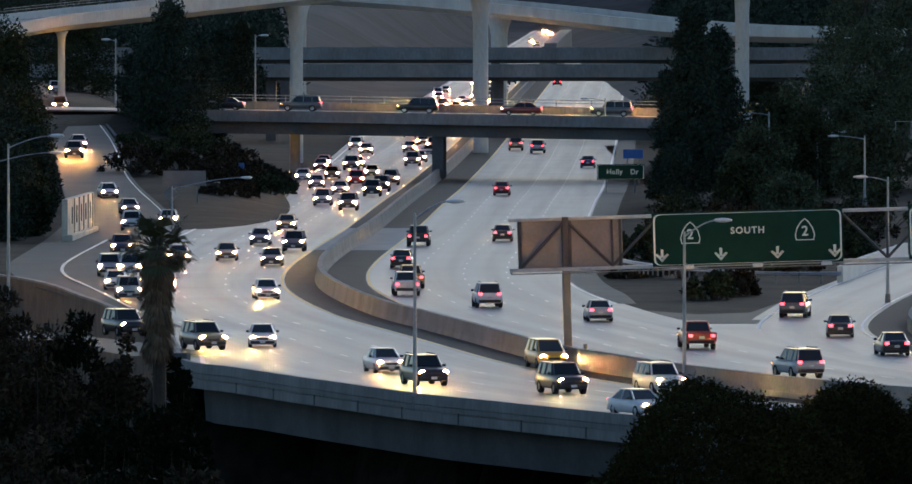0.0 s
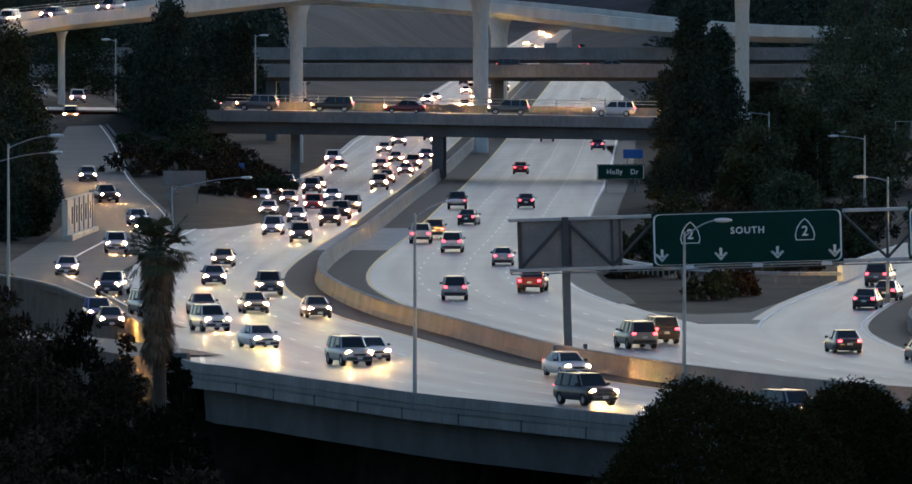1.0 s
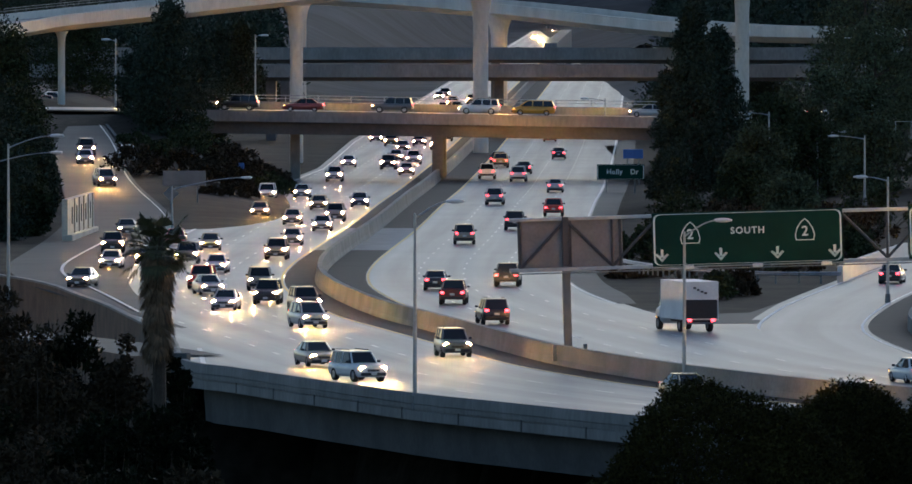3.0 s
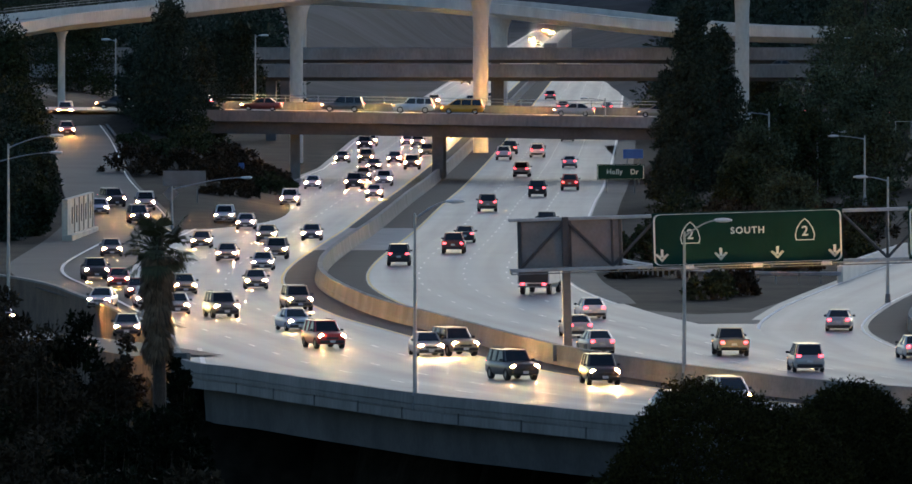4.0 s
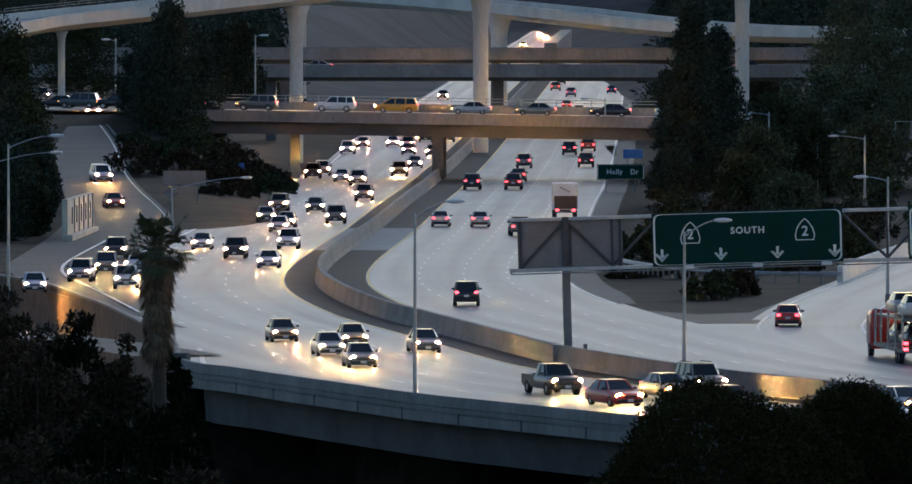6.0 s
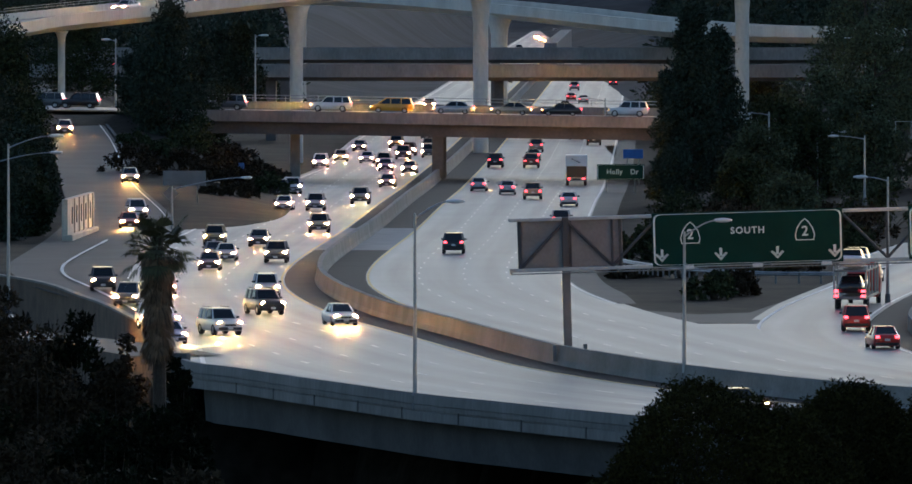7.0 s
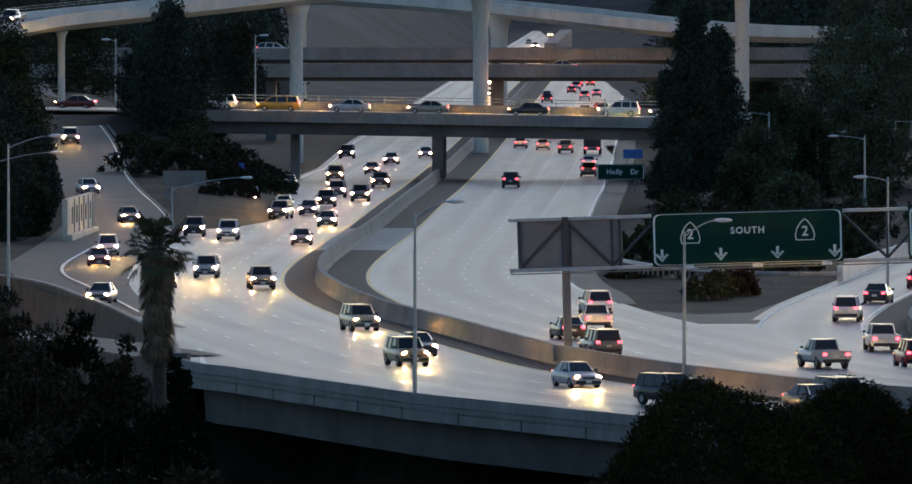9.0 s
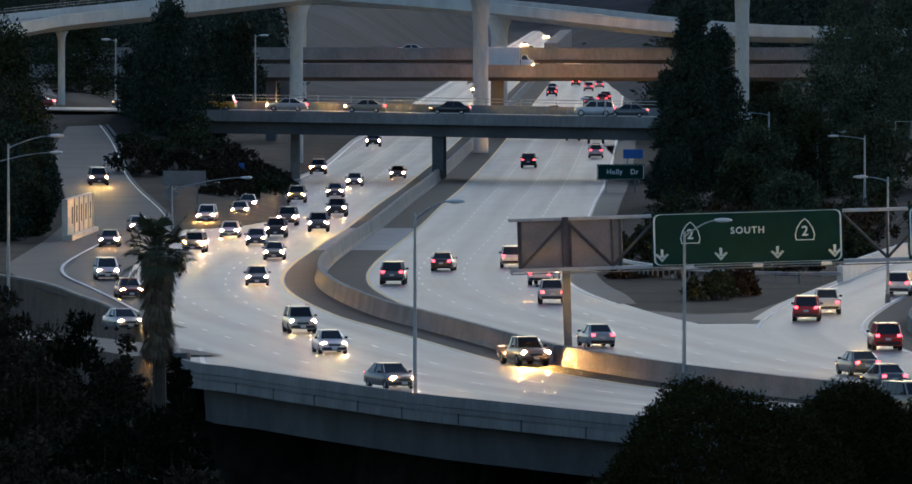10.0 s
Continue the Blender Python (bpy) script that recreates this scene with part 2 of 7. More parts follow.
# ---- ground ----


def smooth(a, b, x):
    t = min(max((x - a) / (b - a), 0.0), 1.0)
    return t * t * (3 - 2 * t)


def beside(line, x, y):
    """Distance along a line, offset to its right and height, for a place near it."""
    i = int(np.argmin((line.p[:, 0] - x) ** 2 + (line.p[:, 1] - y) ** 2))
    g = line.g[i]
    return float(line.s[i]), (x - line.p[i, 0]) * g[1] - (y - line.p[i, 1]) * g[0], float(line.p[i, 2])


WALL_END = PARAPET.near(-16.4, 637)


def ground_height(x, y):
    z = -0.4 + 0.12 * noise.noise((x * 0.05, y * 0.02, 0))
    s, d, h = beside(RAMP, x, y)
    if y > 940 and abs(d) < 45:
        z = max(z, h * (1 - smooth(5.5, 22, abs(d))) - 0.4)
    if x < -38 and y < 1320:                      # wooded bank west of the ramp
        z += 7.0 * smooth(-38, -75, x) * smooth(800, 1000, y)
    if x > 24:                                    # rise east of the freeway
        z += 6.5 * smooth(26, 60, x) * smooth(820, 1140, y)
    s, d, h = beside(CROSS, x, y)
    far = max(-33 - x, x - 23.5)
    if far > -6 and y < 1450:                     # fills that carry the local road to its bridge
        z = max(z, (h - 0.4) * smooth(-25, -2, -d) * (1 - smooth(26, 90, -d)) * smooth(-1.5, 1.5, far))
    mid = 14 + (y - 2112) * 0.0174
    z += 14 * smooth(1700, 2600, y) * smooth(26, 60, abs(x - mid)) + 45 * smooth(2600, 4300, y) * (1 - (1 - smooth(30, 80, abs(x - mid))) * (1 - smooth(4000, 4300, y)))
    if 500 < y < 1000 and -30 < x < 140:          # kept under the carriageways and the slip road
        s, d, h = beside(EXIT, x, y)
        if abs(d) < 12:
            z = min(z, h - 0.45)
    s, e, h = beside(PARAPET, x, y)
    if e > -8 and y < 960 and x > -85:            # the deep dip under the viaduct, and the camera's own hill
        low = smooth(-7.5, -5.5, e) if s > WALL_END else smooth(0.1, 1.2, e)
        z -= 13.0 * low
        if y < 450:
            z = max(z, 14.0 - 0.05 * max(y, 0) + 1.2 * noise.noise((x * 0.08, y * 0.08, 7)) - 9 * smooth(160, 450, y))
    return z


def ground_sheet():
    xs = np.r_[np.linspace(-2600, -400, 12), np.arange(-320, -110, 24), np.arange(-110, 110, 2.5), np.arange(110, 330, 24), np.linspace(400, 2600, 12)]
    ys = np.r_[np.linspace(-600, -40, 8), np.arange(-20, 440, 24), np.arange(440, 1500, 10.0), np.arange(1500, 2600, 50), np.linspace(2640, 4800, 26)]
    bm = bmesh.new()
    rows = [[bm.verts.new((x, y, ground_height(x, y))) for x in xs] for y in ys]
    for a, b in zip(rows, rows[1:]):
        for i in range(len(xs) - 1):
            bm.faces.new((a[i], a[i + 1], b[i + 1], b[i]))
    # ground past 1660 m takes the haze-coloured material
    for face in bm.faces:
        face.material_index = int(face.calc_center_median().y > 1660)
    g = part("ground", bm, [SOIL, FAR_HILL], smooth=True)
    return tagged(g, "dark dry earth and scrub banks, haze-tinted in the distance", "ground", kind="structure")


ground_sheet()
S0 = MEDIAN.near(110, 460)
S1 = MEDIAN.length - 60
EDGE = sorted(beside(MEDIAN, x, y)[:2] for x, y, z in PARAPET.p[PARAPET.s > PARAPET.near(-26.5, 768)][::4])
S_END = EDGE[-1][0]
EDGE = [e for e in EDGE if e[0] < 770] + [(841, -17.5), (901, -17.4), (975, -17.2), (1039, -17.0), (1115, -16.6), (1171, -15.8), (S_END + 700, -17.6)]
BEND = MEDIAN.near(-10.6, 836)


def outer(s):
    """Outer edge of the northbound paving."""
    return float(np.interp(s, [e[0] for e in EDGE], [e[1] for e in EDGE])) - 0.1


def strip(name, line, a, b, s0, s1, z, material, words, kind="road"):
    return tagged(part(name, ribbon(line, a, b, s0, s1, z), material), words, kind, kind="structure")


def dashes(line, d, s0, s1, z, period=14.63, length=3.6, width=0.15):
    bm = bmesh.new()
    for s in np.arange(s0, s1, period):
        v = [bm.verts.new(line.at(a, b, z)) for a, b in ((s, d - width / 2), (s, d + width / 2), (s + length, d + width / 2), (s + length, d - width / 2))]
        bm.faces.new(v)
    bm.normal_update()
    bmesh.ops.reverse_faces(bm, faces=[f for f in bm.faces if f.normal.z < 0])
    return bm


def roads():
    strip("road_northbound", MEDIAN, outer, -0.2, S0, S1, 0.0, CONCRETE_ROAD, "pale worn concrete freeway carriageway with four lanes")
    strip("road_southbound", MEDIAN, 0.2, 19.6, S0, S1, 0.0, CONCRETE_ROAD, "pale worn concrete freeway carriageway with four lanes")
    bar = [(-0.42, 0), (-0.3, 0.35), (-0.2, 1.2), (0.2, 1.2), (0.3, 0.35), (0.42, 0)]
    tagged(part("median_barrier", sweep(MEDIAN, bar, S0, S1, 1.5), BARRIER), "long pale concrete median barrier between the carriageways", "barrier", kind="structure")
    p0, p1 = MEDIAN.near(-9.2, 912), MEDIAN.near(-7.2, 988)
    for a, b, m in ((S0, p0, ASPHALT), (p0, p1, PATCH), (p1, S1, ASPHALT)):
        strip("shoulder", MEDIAN, -2.75, -0.42, a, b, 0.008, m, "paved inner shoulder beside the median barrier")
        strip("shoulder", MEDIAN, 0.42, 3.55, a, b, 0.008, ASPHALT if m is PATCH else m, "paved inner shoulder beside the median barrier") if m is not PATCH else \
            strip("shoulder", MEDIAN, 0.42, 3.55, a, b, 0.008, PATCH, "pale paved inner shoulder beside the median barrier")
    for d, m in ((-2.95, YELLOW), (3.72, YELLOW), (19.0, PAINT)):
        strip("edge_line", MEDIAN, d - 0.1, d + 0.1, S0 if d < 10 else BEND - 70, S1, 0.012, m, "painted edge line of the carriageway", "road marking")
    strip("edge_line", MEDIAN, lambda s: outer(s) + 0.7, lambda s: outer(s) + 0.95, BEND + 90, S1, 0.012, PAINT, "painted edge line of the carriageway", "road marking")
    strip("edge_line", MEDIAN, lambda s: outer(s) + 1.6, lambda s: outer(s) + 1.9, S0, S_END - 90, 0.012, PAINT, "white edge line along the viaduct", "road marking")
    for d in (-7.3, -11.1, -14.9, 7.7, 11.2, 14.6):
        tagged(part("lane_marking", dashes(MEDIAN, d, S0 + abs(d) % 5, S1, 0.012), PAINT), "worn white lane dashes on concrete", "road marking", kind="structure")
    strip("shoulder", MEDIAN, 19.25, lambda s: 19.3 + 2.4 * smooth(BEND - 100, BEND - 40, s), BEND - 70, S1, 0.01, ASPHALT_PALE, "grey outer shoulder of the carriageway")
    # ramp from the local road
    R0 = RAMP.near(-20, 716)
    strip("road_ramp", RAMP, lambda s: float(np.interp(s - R0, [0, 45, 93, 150], [1.5, 1.5, -2.4, -5.4])), lambda s: 2.0 + 3.0 * smooth(R0, R0 + 60, s) - 3.2 * smooth(R0 + 250, R0 + 400, s), R0, RAMP.length, 0.02, ASPHALT_PALE, "grey asphalt ramp sloping down to the freeway")
    bend = Line([(-30.5, 936, 0.2), (-31.4, 890, 0.12), (-31.6, 865, 0.1), (-31.2, 847, 0.08), (-30.0, 828, 0.08), (-27.9, 808, 0.05), (-25.2, 780, 0.05), (-22.1, 746, 0.05)], 1.0, soft=8)
    strip("edge_line", bend, -0.13, 0.13, 0, bend.length, 0.07, PAINT, "white edge line round the ramp's bend", "road marking")
    strip("edge_line", RAMP, lambda s: 4.3 - 3.0 * smooth(R0 + 250, R0 + 400, s), lambda s: 4.42 - 3.0 * smooth(R0 + 250, R0 + 400, s), R0 + 292, R0 + 522, 0.035, PAINT, "white edge line of the ramp", "road marking")
    bm = sweep(RAMP, [(2.0, -0.3), (2.0, 0.14), (2.3, 0.14), (2.3, -0.3)], R0 + 400, R0 + 522, 4)
    tagged(part("kerb", bm, GIRDER), "low concrete kerb along the ramp", "kerb", kind="structure")
    strip("road_join", JOIN, -3.0, 3.0, JOIN.near(-17.5, 664), JOIN.length, 0.0, ASPHALT_PALE, "narrow asphalt joining lane")
    tagged(part("ramp_apron", ribbon(PARAPET, -16, -0.1, PARAPET.near(-60, 900), PARAPET.near(-16.6, 642), -0.03), ASPHALT_PALE), "grey asphalt apron outside the ramp's bend", "road", kind="structure")
    # slip road to the east
    strip("road_exit", EXIT, -5.2, 3.0, 3, EXIT.length, 0.03, CONCRETE_ROAD, "pale concrete slip road curving away")
    strip("edge_line", EXIT, -4.5, -4.25, EXIT.near(27, 664), EXIT.length, 0.045, PAINT, "white edge line of the slip road", "road marking")
    strip("edge_line", EXIT, 2.5, 2.7, 3, EXIT.length, 0.045, PAINT, "white edge line of the slip road", "road marking")
    strip("shoulder", EXIT, 3.02, 5.6, 3, 330, 0.01, ASPHALT, "dark asphalt shoulder inside the slip road's bend")
    tagged(part("slip_barrier", sweep(EXIT, [(5.6, -0.4), (5.7, 0.9), (6.0, 0.9), (6.1, -0.4)], 3, 330, 4), BARRIER), "pale concrete barrier inside the slip road", "barrier", kind="structure")
    gore = [(10.8, 800), (11.2, 772), (12.6, 755), (16.9, 745), (20.6, 749), (23.8, 775), (29.2, 819), (29.5, 811), (26.1, 780), (22.5, 744), (20.4, 726), (12.9, 728), (11.1, 750)]
    merge = [(11.9, 726), (16.4, 725), (20.0, 725), (20.3, 708), (20.6, 686), (17.6, 695), (14.2, 712)]
    tagged(part("merge_paving", slab(merge, -0.012), CONCRETE_ROAD), "pale concrete paving at the parting of the slip road", "road", kind="structure")
    tagged(part("gore_paving", slab(gore, -0.03), ASPHALT_PALE), "grey paved wedge between carriageway and slip road", "road", kind="structure")


roads()


# ---- bridges ----
def rail_line(name, line, d, s0, s1, z, words, step=3.0):
    """A metal pipe railing on posts."""
    r = thing(name, words, "railing", kind="structure")
    for h in (0.35, 0.7):
        part("rail", sweep(line, [(d - 0.04, z + h), (d + 0.04, z + h), (d + 0.04, z + h + 0.07), (d - 0.04, z + h + 0.07)], s0, s1, 3), STEEL, r)
    for s in np.arange(s0, s1, step):
        x, y, h = line.at(s, d, z)
        part("post", box(x, y, h + 0.35, 0.08, 0.08, 0.7), STEEL, r)
    return r


def viaduct():
    v = thing("viaduct", "grey concrete viaduct edge with parapet and deep girder", "bridge", kind="structure")
    a, b = PARAPET.near(-16.4, 637), PARAPET.near(70, 430)
    part("parapet", sweep(PARAPET, [(0.05, 0.3), (0.0, 0.86), (-0.3, 0.86), (-0.45, 0.0), (-0.45, -0.1), (0.0, -0.1), (0.05, 0.22), (-0.02, 0.26)], a, b, 2), STRUCT, v)
    part("fascia", sweep(PARAPET, [(0.12, -0.1), (0.12, -0.62), (-1.2, -0.7), (-1.2, -0.1)], a, b, 2), STRUCT, v)
    # the overhang's shade on the girder comes from its dark colour
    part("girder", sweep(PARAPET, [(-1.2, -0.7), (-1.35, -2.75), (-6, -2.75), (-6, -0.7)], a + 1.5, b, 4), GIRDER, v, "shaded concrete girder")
    x, y, z = PARAPET.at(a + 0.3)
    part("abutment", box(x + 0.2, y + 2.5, -3.0, 1.2, 5, 4.6, rz=-0.25, bevel=0.05), STRUCT, v)
    x, y, z = PARAPET.at(a - 0.6)
    part("end_block", box(x, y, z + 0.55, 1.0, 0.9, 1.3, rz=-0.25, bevel=0.05), GIRDER, v)
    for s in np.arange(a + 6, b, 9.0):
        p, q = PARAPET.at(s, 0.13, 0.0), PARAPET.heading(s)[0]
        part("joint", box(p[0], p[1], p[2] - 0.3, 0.12, 0.06, 0.6, rz=q), GIRDER, v)


def overpass():
    o = thing("overpass", "grey concrete road bridge over the freeway", "bridge", kind="structure")
    a, b = CROSS.near(-33.5, 1213), CROSS.near(24, 1208)
    part("deck", sweep(CROSS, [(-0.4, -0.05), (-1.2, -1.1), (-1.2, -2.45), (-18.8, -2.45), (-18.8, -1.1), (-20, -0.05)], a, b, 3), GIRDER, o, "girder deck coloured darker for shade")
    part("near_barrier", sweep(CROSS, [(0, -1.05), (0, 0.22), (-0.25, 0.22), (-0.4, 0.0), (-0.4, -1.05)], a, b, 3), STRUCT, o)
    part("far_barrier", sweep(CROSS, [(-20, -0.22), (-20, 0.95), (-20.3, 0.95), (-20.3, -0.22)], a, b, 3), STRUCT, o)
    part("road_surface", ribbon(CROSS, -20, -0.4, 0, CROSS.length, 0.02), CONCRETE_ROAD, o)
    part("centre_line", ribbon(CROSS, -10.3, -10.1, 0, CROSS.length, 0.04), YELLOW, o)
    for d in (-3.0, -10, -17):
        x, y, z = CROSS.at(CROSS.near(-2.0, 1210), d)
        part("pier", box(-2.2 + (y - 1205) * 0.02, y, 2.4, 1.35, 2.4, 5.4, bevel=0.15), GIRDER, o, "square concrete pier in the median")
    for s in (a + 0.8, b - 0.8):
        x, y, z = CROSS.at(s, -10)
        part("abutment", box(x, y, 2.3, 1.8, 19, 5.8, rz=CROSS.heading(s)[0], bevel=0.05), STRUCT, o)
    x, y, z = CROSS.at(CROSS.near(-21, 1212), -0.8)
    part("end_column", box(-18.3, 1218, 2.4, 1.1, 2.0, 5.4, bevel=0.08), STRUCT, o)
    rail_line("railing", CROSS, -20.15, a, b, 0.95, "thin steel railing on the bridge's far side", 4.0)


def far_bridges():
    for name, y0, w, z, words in (("freeway_bridge", 1500, 15, 9.3, "long concrete freeway bridge with pale barriers"), ("freeway_bridge", 1620, 16, 10.7, "long concrete freeway bridge further behind")):
        f = thing(name, words, "bridge", kind="structure")
        line = Line([(-150, y0 + 4, z), (0, y0, z), (150, y0 - 6, z)], 5)
        part("deck", sweep(line, [(0, 0), (-w, 0), (-w, -0.5), (-1.5, -1.3), (-1.2, -0.4), (0, -0.3)], 0, line.length, 10), GIRDER, f)
        part("near_barrier", sweep(line, [(0.02, -0.75), (0.02, 1.0), (-0.3, 1.0), (-0.4, -0.2)], 0, line.length, 10), STRUCT, f)
        part("far_barrier", sweep(line, [(-w, 0), (-w, 1.0), (-w - 0.3, 1.0), (-w - 0.3, -0.4)], 0, line.length, 10), STRUCT, f)
        part("road_surface", ribbon(line, -w, -0.3, 0, line.length, 0.03), ASPHALT_PALE, f)
        for x in (-26, 6.0, 32):
            part("pier", box(x, y0 + w / 2, z / 2 - 0.9, 1.4, 9, z + 0.6, bevel=0.1), GIRDER, f)


def column(parent, x, y, z0, z1, r, flare):
    """A round column that widens towards the deck it carries."""
    bm = bmesh.new()
    n = 20
    prof = [(r, z0), (r, z1 - flare * 2.2), (r * 1.15, z1 - flare * 1.3), (r * 1.5, z1 - flare * 0.5), (r * 2.1, z1)]
    rings = [[bm.verts.new((x + p * math.cos(6.2832 * k / n), y + p * 0.75 * math.sin(6.2832 * k / n), z)) for k in range(n)] for p, z in prof]
    for a, b in zip(rings, rings[1:]):
        for k in range(n):
            bm.faces.new((a[k], a[(k + 1) % n], b[(k + 1) % n], b[k]))
    bm.faces.new(rings[-1])
    part("column", bm, PALE, parent, "pale flared concrete column", smooth=True)


def flyovers():
    f = thing("flyover", "pale curved concrete flyover on tall columns", "bridge", kind="structure")
    prof = [(-1.7, 0), (0, 0.75), (0, 2.05), (-0.3, 2.05), (-0.35, 1.15), (-9, 1.15), (-9, 2.0), (-9.3, 2.0), (-9.3, 0.75), (-7.6, 0)]
    part("deck", sweep(FLY, prof, 0, FLY.length, 3), PALE, f)
    part("road_surface", ribbon(FLY, -8.9, -0.4, 0, FLY.length, 1.17), CONCRETE_ROAD, f)
    for h in (2.3, 2.6):
        part("rail", sweep(FLY, [(-9.1, h), (-9.0, h), (-9.0, h + 0.08), (-9.1, h + 0.08)], 0, FLY.length, 4), STEEL_DARK, f)
    for s in np.arange(1, 150, 3.0):
        x, y, z = FLY.at(s, -9.05)
        part("post", box(x, y, z + 2.3, 0.1, 0.1, 0.8), STEEL_DARK, f)
    for x, y, r in ((-47, 1275, 0.42), (-19.9, 1335, 0.8), (3.2, 1385, 0.98), (38.9, 1455, 0.95)):
        s = FLY.near(x, y - 5)
        column(f, x, y, ground_height(x, y) - 0.5, FLY.at(s)[2] + 0.1, r, 0.6 if r < 0.7 else 2.2)
    g = thing("flyover", "grey concrete flyover sloping down behind the columns", "bridge", kind="structure")
    part("deck", sweep(FLY_FAR, [(-1.7, -0.4), (0, 0.5), (0, 2.05), (-0.3, 2.05), (-0.35, 1.15), (-9, 1.15), (-9, 2.0), (-9.3, 2.0), (-9.3, 0.5), (-7.6, -0.4)], 0, FLY_FAR.length, 4), PALE, g)
    part("road_surface", ribbon(FLY_FAR, -8.9, -0.4, 0, FLY_FAR.length, 1.17), ASPHALT_PALE, g)
    for x, y in ((-26, 1766), (6.8, 1684)):
        column(g, x, y, -0.5, FLY_FAR.at(FLY_FAR.near(x, y))[2] + 0.2, 1.3, 1.5)
    w = tagged(part("retaining_wall", box(26, 2700, 3.0, 3.0, 500, 7, rz=-0.0174, bevel=0.1), STRUCT), "grey concrete wall between the far carriageways", "wall", kind="structure")


viaduct()
overpass()
far_bridges()
flyovers()

# ---- walls, signs, lamps ----
SIGN_GREEN = mat("green_sign_sheeting", (0.002, 0.032, 0.025), 0.85, var=0.2, scale=0.6, fine=0.08, fine_scale=12)
SIGN_WHITE = mat("white_sign_legend", (0.72, 0.76, 0.76), 0.5, var=0.1, scale=3)
SIGN_BACK = mat("bare_sign_back", (0.20, 0.20, 0.20), 0.6, 0.2, var=0.25, scale=0.5, fine=0.1, fine_scale=6)
SIGN_BLUE = mat("blue_sign", (0.02, 0.10, 0.35), 0.5, var=0.15, scale=2)
LUMINAIRE = mat("pale_lamp_housing", (0.62, 0.64, 0.66), 0.4, 0.1, var=0.1, scale=5)
HOUSE_WALL = mat("cream_wall", (0.50, 0.48, 0.40), 0.85, var=0.2, scale=0.5, fine=0.12, fine_scale=5, bump=0.15)
BROWN_WALL = mat("stained_brown_wall", (0.12, 0.085, 0.06), 0.9, var=0.4, scale=0.4, fine=0.2, fine_scale=4, bump=0.3)


def lettering(name, text, size, m, parent, spacing=1.0):
    cu = bpy.data.curves.new(name, "FONT")
    cu.body, cu.size, cu.align_x, cu.align_y, cu.extrude, cu.space_character = text, size, "CENTER", "CENTER", 0.012, spacing
    cu.offset = 0.012
    ob = new(name, cu)
    dg = bpy.context.evaluated_depsgraph_get()
    me = bpy.data.meshes.new_from_object(ob.evaluated_get(dg))
    bpy.data.objects.remove(ob)
    me.materials.clear()
    me.materials.append(SIGN_WHITE)
    o = new(name, me)
    o.parent = parent
    o.matrix_local = m
    return o


def outline(points, width, depth):
    """A closed flat band along points, in the x-z plane."""
    bm = bmesh.new()
    n = len(points)
    c = Vector((sum(p[0] for p in points) / n, 0, sum(p[1] for p in points) / n))
    out = [Vector((x, 0, z)) for x, z in points]
    ins = [p + (c - p).normalized() * width for p in out]
    ring = [[bm.verts.new((q.x, y, q.z)) for q in r] for y in (0, depth) for r in (out, ins)]
    for i in range(n):
        j = (i + 1) % n
        for a, b in ((0, 1), (1, 3), (3, 2), (2, 0)):
            bm.faces.new((ring[a][i], ring[a][j], ring[b][j], ring[b][i]))
    bmesh.ops.recalc_face_normals(bm, faces=bm.faces)
    return bm


def rounded(w, h, r):
    pts = []
    for cx, cz, a in ((w - r, h - r, 0), (-w + r, h - r, 90), (-w + r, -h + r, 180), (w - r, -h + r, 270)):
        pts += [(cx + r * math.cos(radians(a + k * 30)), cz + r * math.sin(radians(a + k * 30))) for k in range(4)]
    return pts


